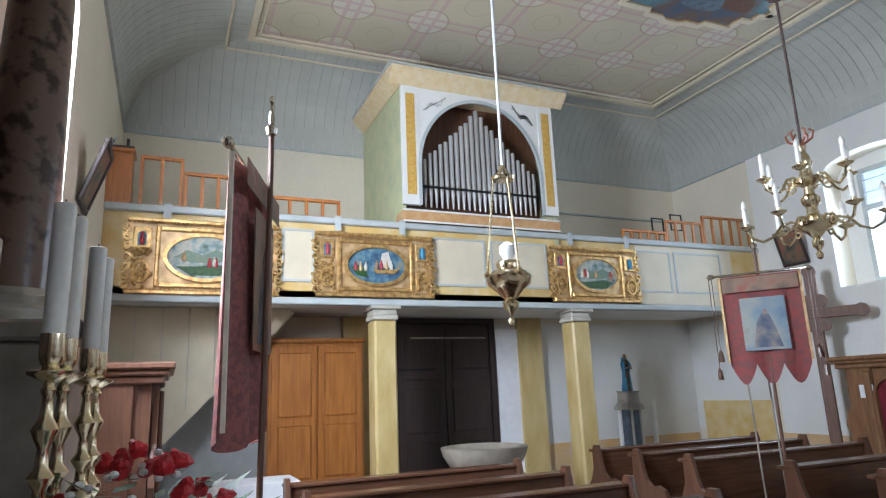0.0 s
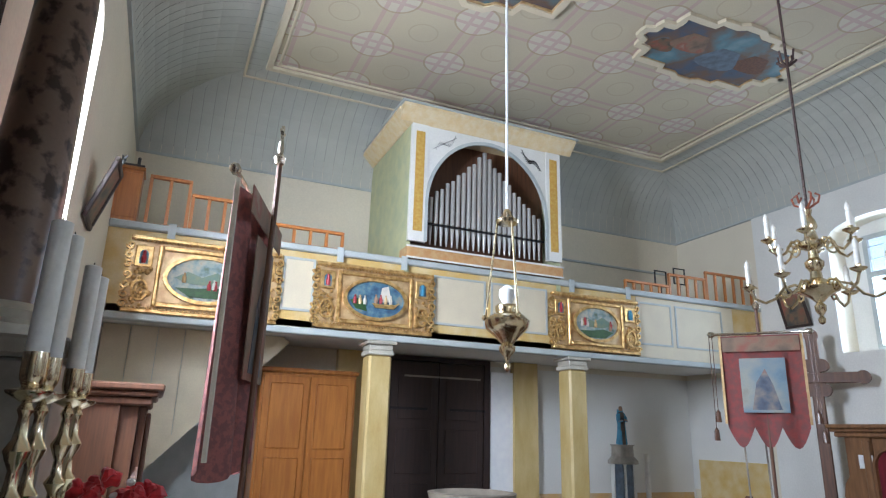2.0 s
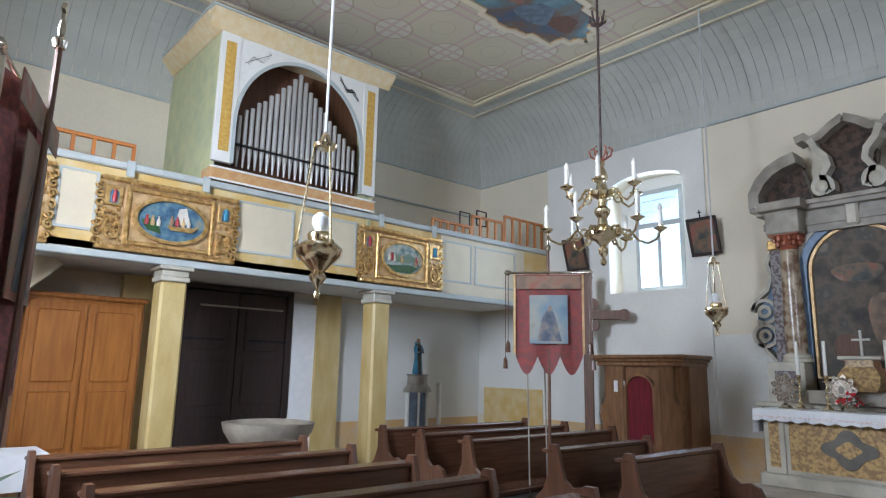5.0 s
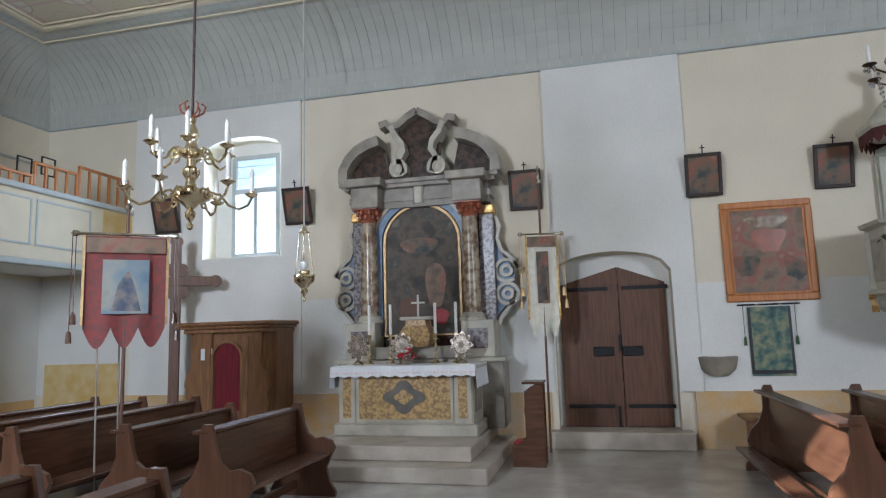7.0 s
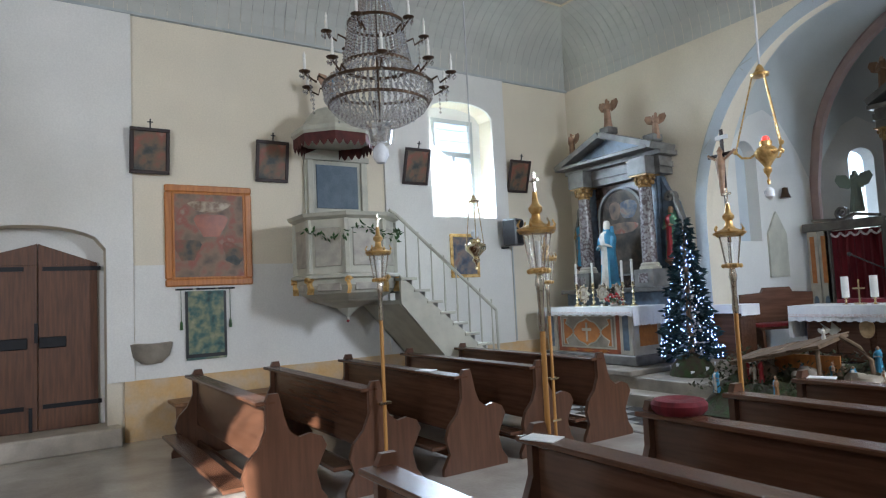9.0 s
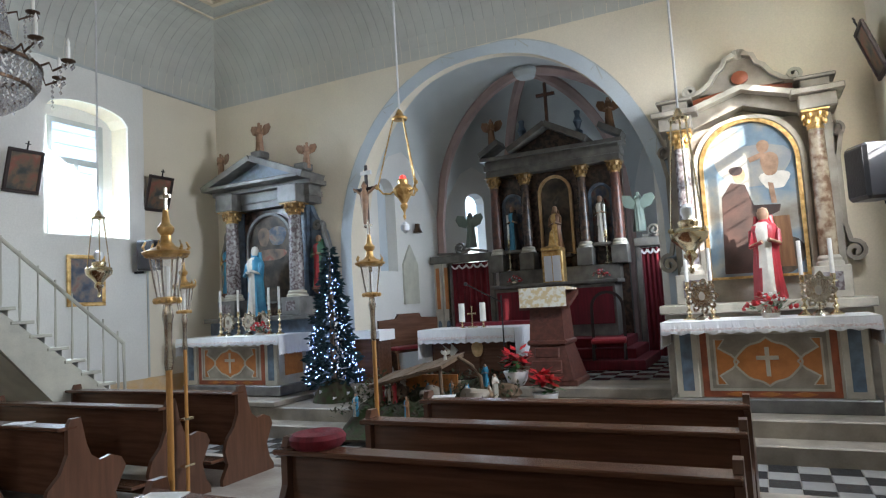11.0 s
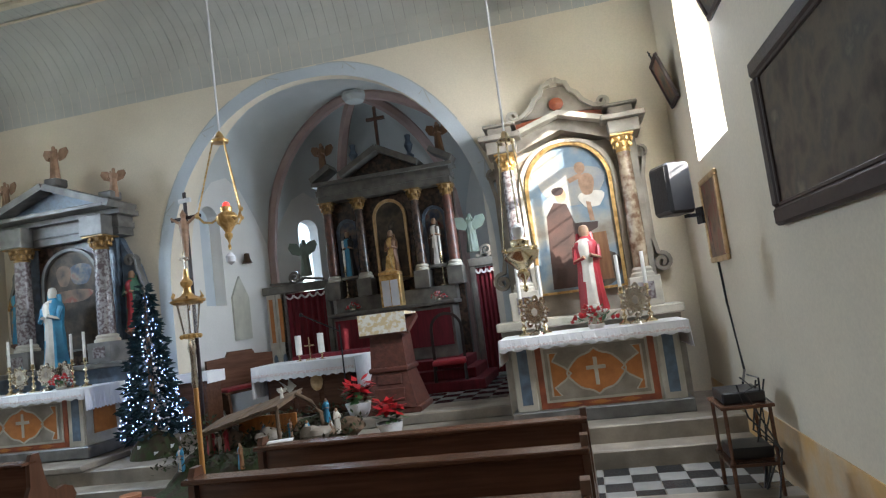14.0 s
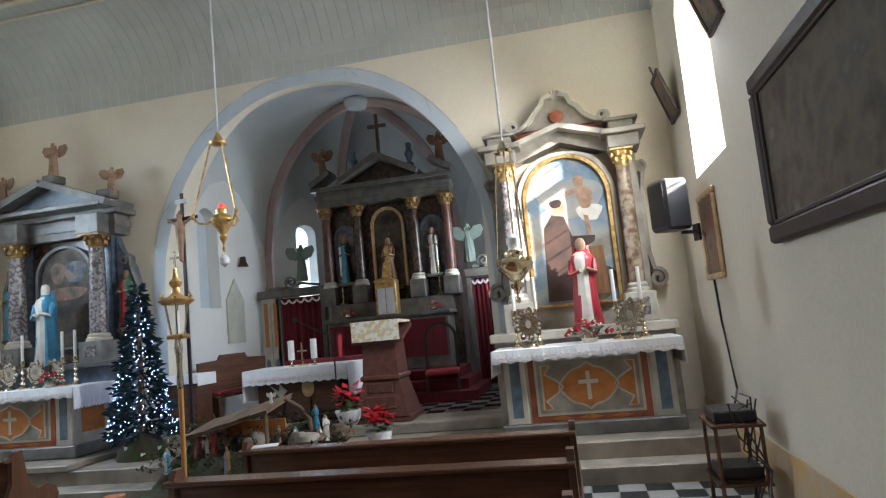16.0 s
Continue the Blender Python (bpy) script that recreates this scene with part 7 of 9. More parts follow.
for k in range(170):
    t = k / 170
    a = radians(200 + 250 * t)
    sag = 0.13 * abs(math.sin(8 * math.pi * t / 2.0))
    c = Vector((0.78 * math.cos(a), 0.78 * math.sin(a), 2.70 - sag + rg.uniform(-0.035, 0.035)))
    dv = Vector((rg.uniform(-1, 1), rg.uniform(-1, 1), rg.uniform(-1, 1))).normalized()
    s = dv.cross(Vector((0.3, 0.5, 0.8))).normalized() * 0.016
    gl.faces.new([gl.verts.new(v) for v in (c, c + dv * 0.045 + s, c + dv * 0.09, c + dv * 0.045 - s)])
solid("garland", gl, M_LEAF, "green fir garland draped round the pulpit", "garland", pose(9.15, -3.82, 0, 0, 0, -90))
bk = thing("wall_panelling", "panelled board behind the pulpit with blue-grey cloth field", "panel", on_east(-4.07, 3.06, 0.02) @ Matrix.Diagonal((0.97, 1, 1.18, 1)))
part("back_board", boxes((-0.55, 0.55, -0.05, 0, 0, 0.92)), M_PULPIT, bk)
part("cloth_field", boxes((-0.36, 0.36, -0.075, -0.051, 0.08, 0.66)), mat("grey_blue_cloth", (0.11, 0.15, 0.19), 0.8, col2=(0.16, 0.20, 0.24), scale=6, bump=0.3), bk)
part("side_pilaster", boxes((-0.52, -0.42, -0.10, -0.05, 0, 0.72), bevel=0.01), M_PULPIT, bk)
part("side_pilaster", boxes((0.42, 0.52, -0.10, -0.05, 0, 0.72), bevel=0.01), M_PULPIT, bk)
part("gable", prism(bmesh.new(), [(-0.56, 0.72), (0.56, 0.72), (0.56, 0.78), (0.0, 0.98), (-0.56, 0.78)], -0.12, 0.0), M_PULPIT, bk)
cn = thing("pulpit_canopy", "painted canopy over the pulpit with red scalloped edge", "canopy", pose(9.35, -3.80, 0, 0, 0, -90) @ Matrix.Diagonal((0.78, 0.78, 1, 1)))
part("roof", lathed([(0.76, 4.08), (0.82, 4.14), (0.80, 4.2), (0.6, 4.32), (0.44, 4.5), (0.2, 4.58), (0.0, 4.6)], 8, m=pose(0, 0, 0, 0, 0, 22.5)), M_PULPIT, cn)
part("soffit", lathed([(0.0, 4.07), (0.74, 4.07), (0.74, 4.08)], 8, m=pose(0, 0, 0, 0, 0, 22.5)), M_PULPIT, cn)
bm = bmesh.new()
for k in range(8):
    a0, a1 = radians(45 * k + 22.5), radians(45 * k + 67.5)
    for j in range(4):
        p = [Vector((0.78 * math.cos(a0), 0.78 * math.sin(a0), 0)).lerp(Vector((0.78 * math.cos(a1), 0.78 * math.sin(a1), 0)), t / 4) for t in (j, j + 0.25, j + 0.5, j + 0.75, j + 1)]
        bm.faces.new([bm.verts.new((v.x, v.y, z)) for v, z in zip([p[0], p[4], p[4], p[3], p[2], p[1], p[0]], [4.1, 4.1, 3.98, 3.93, 3.9, 3.93, 3.98])])
bmesh.ops.remove_doubles(bm, verts=bm.verts, dist=1e-4)
part("scalloped_valance", bm, mat("brown_red_cloth", (0.10, 0.022, 0.018), 0.8, col2=(0.06, 0.014, 0.012), scale=9, bump=0.3), cn, "dark red-brown scalloped valance")
statue("angel_statue", "small painted angel on the pulpit canopy", pose(9.35, -3.80, 4.6, 0, 0, -90), 0.55, M_FLESH, M_BLUEROBE, M_FLESH, wings=True)
ps = thing("pulpit_stair", "pale wooden stair with thin balusters up to the pulpit", "stair")
y0, z0, y1, z1, NST = -4.42, 1.97, -6.14, 0.58, 8
part("string_board", prism(bmesh.new(), [(y0, z0 + 0.05), (y1, z1 + 0.05), (y1 - 0.25, 0.0), (y1 + 0.3, 0.0), (y0, z0 - 0.35)], 8.62, 8.67, "x"), M_PULPIT, ps)
for k in range(NST):
    y, z = y0 + (y1 - y0) * k / NST, z0 + (z1 - z0) * k / NST
    part("tread", boxes((8.60, 9.6, y - 0.27, y, z - 0.02, z + 0.02), bevel=0.006), M_PULPIT, ps)
    part("riser", boxes((8.68, 9.6, y - 0.24, y - 0.22, z - 0.19, z - 0.021)), M_WHITE, ps)
    part("baluster", lathed([(0.012, z + 0.02), (0.018, z + 0.2), (0.01, z + 0.5), (0.012, z + 0.86)], 8, (8.66, y - 0.13, 0)), M_PULPIT, ps)
part("hand_rail", tubes([(8.66, y0 + 0.12, z0 + 1.0), (8.66, y0, z0 + 0.93), (8.66, y1, z1 + 0.86), (8.66, y1 - 0.02, z1 - 0.2)], r=0.026), M_PULPIT, ps, smooth=True)
part("soffit_board", prism(bmesh.new(), [(y0, z0 - 0.3), (y0, z0 - 0.36), (y1 + 0.2, 0.02), (y1 + 0.3, 0.02)], 8.68, 9.9, "x"), M_PULPIT, ps)

# ---- hanging lamps ----
def chain(bm, a, b, r=0.008, link=0.05, sag=0.0):
    A, B = Vector(a), Vector(b)
    n = max(2, int((B - A).length / link))
    for k in range(n):
        p, q = A.lerp(B, k / n), A.lerp(B, (k + 0.9) / n)
        for v, t in ((p, k / n), (q, (k + 0.9) / n)):
            v.z -= sag * 4 * t * (1 - t)
        tube(bm, [p, (p + q) / 2 + Vector((0, 0, 0.0)), q], r, 5)
    return bm


def hanging_lamp(x, y, z, s, label, metal=M_BRASS, red=False, ztop=ZC, hc=0.86):
    """A sanctuary lamp: cord, crown, three chains, bellied bowl with pendant, light on top."""
    e = thing("hanging_lamp", label, "lamp", pose(x, y, z), "hanging lamps")
    bowl = part("bowl", lathed([(0.0, -0.42), (0.025, -0.40), (0.03, -0.36), (0.012, -0.33), (0.03, -0.28), (0.07, -0.24), (0.075, -0.2), (0.05, -0.18), (0.12, -0.10), (0.19, -0.04), (0.205, 0.03), (0.15, 0.08), (0.10, 0.1), (0.11, 0.15), (0.10, 0.17), (0.0, 0.17)], 20, m=Matrix.Scale(s, 4)), metal, e, smooth=True)
    part("bulb", lathed([(0.0, 0.17), (0.035, 0.18), (0.075, 0.25), (0.07, 0.31), (0.03, 0.35), (0.0, 0.355)], 14, m=Matrix.Scale(s if not red else s * 0.62, 4)), M_REDLIGHT if red else M_BULB, e, smooth=True)
    part("crown", lathed([(0.0, hc), (0.10, hc + 0.01), (0.11, hc + 0.04), (0.06, hc + 0.07), (0.03, hc + 0.14), (0.01, hc + 0.16)], 16, m=Matrix.Scale(s, 4)), metal, e, smooth=True)
    foot = 0.33 if red else 0.19
    if red:
        bowl.scale = (0.66, 0.66, 0.92)
    for k in range(3):
        a = 2 * math.pi * k / 3 + 0.5
        if red:
            part("arm", tubes([(r_ * s * math.cos(a), r_ * s * math.sin(a), z_ * s) for r_, z_ in ((0.1, 0.02), (0.18, -0.03), (0.27, -0.02), (0.32, 0.04), (0.33, 0.1))], r=0.014 * s, seg=7), metal, e, smooth=True)
        ch = part("chain", chain(bmesh.new(), (foot * s * math.cos(a), foot * s * math.sin(a), 0.08 * s), (0.09 * s * math.cos(a), 0.09 * s * math.sin(a), (hc + 0.02) * s), 0.011 * s, 0.05 * s), metal, e)
        bm = ball(bmesh.new(), ((foot + 0.01) * s * math.cos(a), (foot + 0.01) * s * math.sin(a), 0.06 * s), 0.03 * s, 8)
        part("chain_boss", bm, metal, ch, smooth=True)
    part("cord", tubes([(0, 0, (hc + 0.14) * s), (0.0, 0.0, ztop - z)], r=0.012, seg=6), M_ROPE, e)
    return e


hanging_lamp(2.48, 4.35, 2.51, 0.86, "large brass hanging lamp with a white globe bulb", hc=0.93)
hanging_lamp(4.52, -6.86, 3.12, 0.92, "gilded sanctuary lamp with a red light", M_GOLD, red=True, hc=0.95)
solid("bulb", lathed([(0.0, -0.52), (0.05, -0.48), (0.055, -0.42), (0.02, -0.38)], 12, (4.52, -6.86, 3.12)), M_BULB, "white bulb under the sanctuary lamp", "bulb", smooth=True)
hanging_lamp(1.26, -6.1, 2.2, 0.8, "brass hanging lamp with a white bulb", M_BRASS, hc=1.27)
hanging_lamp(8.5, 4.25, 2.5, 0.75, "small brass hanging lamp before the altar")
hanging_lamp(7.9, -5.25, 2.35, 0.75, "small brass hanging lamp by the pulpit stair")

# brass chandelier
ch1 = thing("brass_chandelier", "two-tier brass chandelier with white electric candles", "chandelier", pose(4.67, 3.37, 2.83) @ Matrix.Scale(0.77, 4))
part("stem", lathed([(0.0, -0.34), (0.03, -0.32), (0.035, -0.28), (0.015, -0.25), (0.05, -0.2), (0.055, -0.15), (0.03, -0.12), (0.09, -0.06), (0.19, -0.01), (0.21, 0.03), (0.12, 0.09), (0.06, 0.13), (0.05, 0.2), (0.085, 0.25), (0.09, 0.3), (0.05, 0.34), (0.045, 0.42), (0.13, 0.46), (0.14, 0.5), (0.07, 0.54), (0.05, 0.62), (0.075, 0.68), (0.06, 0.74), (0.03, 0.8), (0.045, 0.86), (0.0, 0.9)], 24), M_BRASS, ch1, smooth=True)
for n, z, R, up in ((6, 0.03, 0.62, 0.10), (6, 0.48, 0.42, 0.10)):
    for k in range(n):
        a = 2 * math.pi * (k + (0.5 if z > 0.2 else 0.15)) / n
        ca, sa = math.cos(a), math.sin(a)
        prof = [(0.10, 0.0), (0.2, 0.05), (0.3, 0.02), (0.38, -0.08), (0.48, -0.12), (0.58, -0.07), (0.62, 0.02)]
        arm = part("arm", tubes([(R / 0.62 * u * ca, R / 0.62 * u * sa, z + w) for u, w in prof], r=0.014, seg=8), M_BRASS, ch1, smooth=True)
        b2 = band_along(bmesh.new(), spiral(0.3 * R / 0.62, z - 0.03, 0.07, 0.012, 90, 1.3, 14), 0.02, -0.006, 0.006)
        bmesh.ops.rotate(b2, matrix=Matrix.Rotation(a, 3, "Z"), verts=b2.verts)
        part("arm_scroll", b2, M_BRASS, arm)
        part("drip_pan", lathed([(0.0, z + 0.0), (0.03, z + 0.02), (0.07, z + 0.045), (0.075, z + 0.055), (0.025, z + 0.05), (0.025, z + 0.09), (0.0, z + 0.09)], 12, (R * ca, R * sa, 0)), M_BRASS, arm, smooth=True)
        c = part("electric_candle", lathed([(0.026, z + 0.09), (0.026, z + 0.23), (0.018, z + 0.235), (0.03, z + 0.27), (0.022, z + 0.31), (0.0, z + 0.35)], 10, (R * ca, R * sa, 0)), M_WAX, ch1, smooth=True)
bm = bmesh.new()
for k in range(6):
    a = k * 1.047
    tube(bm, [(0.02 * math.cos(a), 0.02 * math.sin(a), 0.88), (0.11 * math.cos(a), 0.11 * math.sin(a), 0.93), (0.13 * math.cos(a), 0.13 * math.sin(a), 1.0), (0.09 * math.cos(a), 0.09 * math.sin(a), 1.03)], 0.012, 6)
part("leaf_crown", bm, M_REDMARBLE, ch1)
M_RCHAIN = mat("red_wound_chain", (0.075, 0.04, 0.034), 0.6, bump=0.3)
part("chain", chain(bmesh.new(), (0, 0, 0.9), (0, 0, (ZC - 2.83) / 0.77), 0.016, 0.075), M_RCHAIN, ch1)
bm = bmesh.new()
for k in range(8):
    a = k * 0.785
    tube(bm, [(0, 0, 2.55), (0.08 * math.cos(a), 0.08 * math.sin(a), 2.6), (0.10 * math.cos(a), 0.10 * math.sin(a), 2.72 - 0.1 * (k % 2))], 0.014, 6)
part("chain_ornament", bm, M_RCHAIN, ch1)

# crystal chandelier
ch2 = thing("crystal_chandelier", "large crystal basket chandelier with candle arms", "chandelier", pose(5.57, -2.57, 3.5))
rc = random.Random(21)


def gem(bm, p, r):
    v = [bm.verts.new(Vector(p) + Vector(d) * r) for d in ((1, 0, 0), (0, 1, 0), (-1, 0, 0), (0, -1, 0), (0, 0, 1.4), (0, 0, -1.4))]
    for a, b in ((0, 1), (1, 2), (2, 3), (3, 0)):
        bm.faces.new((v[a], v[b], v[4])), bm.faces.new((v[b], v[a], v[5]))


def strands(name, prof, n, step, r):
    """Bead strands that follow a profile of (radius, z)."""
    bm = bmesh.new()
    for k in range(n):
        a = 2 * math.pi * k / n
        for (ra, za), (rb, zb) in zip(prof, prof[1:]):
            L = math.hypot(rb - ra, zb - za)
            m_ = max(1, int(L / step))
            for j in range(m_):
                t = j / m_
                rr, zz = ra + (rb - ra) * t, za + (zb - za) * t
                gem(bm, (rr * math.cos(a), rr * math.sin(a), zz), r)
    return part(name, bm, M_CRYSTAL, ch2)


tagged(strands("lower_basket", [(0.48, 0.08), (0.47, -0.02), (0.40, -0.12), (0.28, -0.20), (0.14, -0.25)], 48, 0.03, 0.0175), kind="stuff")
tagged(strands("upper_cone", [(0.30, 0.30), (0.27, 0.45), (0.25, 0.6), (0.24, 0.66)], 36, 0.03, 0.0175), kind="stuff")
tagged(strands("crown_cone", [(0.21, 0.68), (0.14, 0.85), (0.11, 1.05), (0.15, 1.2)], 24, 0.03, 0.0175), kind="stuff")
tagged(strands("middle_swag", [(0.48, 0.10), (0.42, 0.16), (0.34, 0.22), (0.30, 0.30)], 44, 0.03, 0.0175), kind="stuff")
M_BRONZE = mat("dark_bronze", (0.10, 0.06, 0.035), 0.4, 0.8, bump=0.2)
for r_, z_ in ((0.49, 0.09), (0.31, 0.28), (0.25, 0.67), (0.15, 1.22), (0.44, -0.07)):
    part("hoop", band_along(bmesh.new(), arc(0, 0, r_, 0, 360, 36), 0.014, z_ - 0.012, z_ + 0.012, "z"), M_BRONZE, ch2)
part("pendant_cup", lathed([(0.12, -0.25), (0.10, -0.28), (0.11, -0.3), (0.09, -0.42), (0.0, -0.42)], 16), M_CRYSTAL, ch2)
part("bulb", lathed([(0.03, -0.42), (0.07, -0.47), (0.075, -0.53), (0.04, -0.59), (0.0, -0.6)], 14), M_BULB, ch2, smooth=True)
part("stem", lathed([(0.012, -0.3), (0.012, 1.3)], 8), M_BRONZE, ch2)
part("chain", chain(bmesh.new(), (0, 0, 1.3), (0, 0, ZC - 3.5), 0.014, 0.07), M_BRONZE, ch2)
for n, z, R in ((10, 0.10, 0.66), (6, 0.52, 0.44)):
    for k in range(n):
        a = 2 * math.pi * k / n + 0.2
        ca, sa = math.cos(a), math.sin(a)
        R0 = 0.46 if z < 0.3 else 0.26
        arm = part("arm", tubes([(R0 * ca, R0 * sa, z), ((R0 + 0.08) * ca, (R0 + 0.08) * sa, z + 0.04), ((R + R0) / 2 * ca, (R + R0) / 2 * sa, z - 0.02), (R * ca, R * sa, z + 0.04)], r=0.009, seg=6), M_BRONZE, ch2)
        part("drip_cup", lathed([(0.012, z + 0.04), (0.05, z + 0.06), (0.05, z + 0.066), (0.012, z + 0.062)], 10, (R * ca, R * sa, 0)), M_BRONZE, arm)
        part("candle", lathed([(0.014, z + 0.06), (0.014, z + 0.17), (0.008, z + 0.175), (0.014, z + 0.2), (0.0, z + 0.24)], 8, (R * ca, R * sa, 0)), M_WAX, arm, smooth=True)
        bm = bmesh.new()
        for j in range(5):
            gem(bm, (R * ca + 0.035 * math.cos(j * 1.26), R * sa + 0.035 * math.sin(j * 1.26), z + 0.02), 0.016)
            gem(bm, ((R - 0.05) * ca, (R - 0.05) * sa, z - 0.02 - 0.04 * j), 0.014)
        tagged(part("drops", bm, M_CRYSTAL, arm), kind="stuff")


# ---- processional lanterns on poles ----
def lantern(x, y, ztop, label="gilded processional lantern on a long wooden pole"):
    e = thing("processional_lantern", label, "lantern", pose(x, y, 0), "processional lanterns")
    zb = ztop - 0.62
    M_POLE = MATS.get("honey_pole") or mat("honey_pole", (0.50, 0.25, 0.07), 0.4, col2=(0.42, 0.20, 0.05), scale=4, stretch=(6, 6, 0.4))
    part("pole", lathed([(0.017, 0.02), (0.017, zb - 0.3)], 12), M_POLE, e, smooth=True)
    part("foot", lathed([(0.0, 0), (0.02, 0), (0.02, 0.05)], 10), M_IRON, e)
    part("socket", lathed([(0.02, zb - 0.34), (0.024, zb - 0.3), (0.018, zb - 0.2), (0.022, zb - 0.1), (0.03, zb - 0.06), (0.02, zb)], 12), M_SILVER, e, smooth=True)
    part("base_ring", lathed([(0.02, zb), (0.06, zb + 0.01), (0.065, zb + 0.03), (0.05, zb + 0.04)], 6), M_GOLD, e)
    for k in range(6):
        a0, a1 = math.pi / 3 * k, math.pi / 3 * (k + 1)
        bm = bmesh.new()
        q = [(0.05 * math.cos(a0), 0.05 * math.sin(a0), zb + 0.04), (0.05 * math.cos(a1), 0.05 * math.sin(a1), zb + 0.04), (0.085 * math.cos(a1), 0.085 * math.sin(a1), zb + 0.25), (0.085 * math.cos(a0), 0.085 * math.sin(a0), zb + 0.25)]
        bm.faces.new([bm.verts.new(v) for v in q])
        part("glass_pane", bm, M_GLASS, e)
        part("lead_bar", tubes([q[0], q[3]], r=0.005, seg=5), M_SILVER, e)
        b2 = ball(bmesh.new(), (0.095 * math.cos(a0), 0.095 * math.sin(a0), zb + 0.26), 0.018, 7)
        tube(b2, [(0.09 * math.cos(a0), 0.09 * math.sin(a0), zb + 0.26), (0.115 * math.cos(a0), 0.115 * math.sin(a0), zb + 0.30), (0.10 * math.cos(a0), 0.10 * math.sin(a0), zb + 0.33)], 0.012, 6, 0.005)
        part("gilt_leaf", b2, M_GOLD, e, smooth=True)
        b3 = ball(bmesh.new(), (0.06 * math.cos(a0 + 0.5), 0.06 * math.sin(a0 + 0.5), zb + 0.02), 0.018, 7)
        part("gilt_boss", b3, M_GOLD, e, smooth=True)
    part("crown_ring", lathed([(0.086, zb + 0.245), (0.118, zb + 0.262), (0.122, zb + 0.275), (0.085, zb + 0.292), (0.05, zb + 0.305), (0.03, zb + 0.33), (0.026, zb + 0.365), (0.042, zb + 0.385), (0.044, zb + 0.405), (0.022, zb + 0.43), (0.014, zb + 0.5)], 12), M_GOLD, e, smooth=True)
    part("inner_candle", lathed([(0.015, zb + 0.04), (0.015, zb + 0.2), (0, zb + 0.2)], 8), M_WAX, e)
    part("top_cross", boxes((-0.007, 0.007, -0.007, 0.007, ztop - 0.12, ztop), (-0.035, 0.035, -0.0072, 0.0072, ztop - 0.055, ztop - 0.038)), M_SILVER, e)
    for z in (0.35, 0.78):
        part("clamp", boxes((-0.03, 0.03, -0.06, 0.06, z, z + 0.02)), M_BRASS, e)


lantern(3.53, -2.53, 2.44)
lantern(5.75, -2.6, 2.48, "gilded processional lantern clamped to a pew end")
lantern(5.72, -4.58, 2.40)
lantern(3.5, -4.45, 2.44)


# ---- banners ----
def hung_cloth(bm, w, h, tail, y=0.0, n=24, amp=0.02):
    """A hanging cloth with soft folds and a scalloped lower edge, 4 mm thick."""
    cols = []
    for k in range(n + 1):
        u = k / n
        x = -w / 2 + w * u
        lo = -h - tail * abs(math.sin(3 * math.pi * u)) if tail else -h
        col = []
        for j in range(9):
            z = lo * j / 8
            col.append((x * (1 - 0.03 * j / 8), y + amp * math.sin(5 * math.pi * u + 0.4) * (0.3 + 0.7 * j / 8), z))
        cols.append(col)
    for o in (0.0, 0.004):
        g = [[bm.verts.new((p[0], p[1] + o, p[2])) for p in c] for c in cols]
        for k in range(n):
            for j in range(8):
                bm.faces.new((g[k][j], g[k + 1][j], g[k + 1][j + 1], g[k][j + 1]))
    return bm


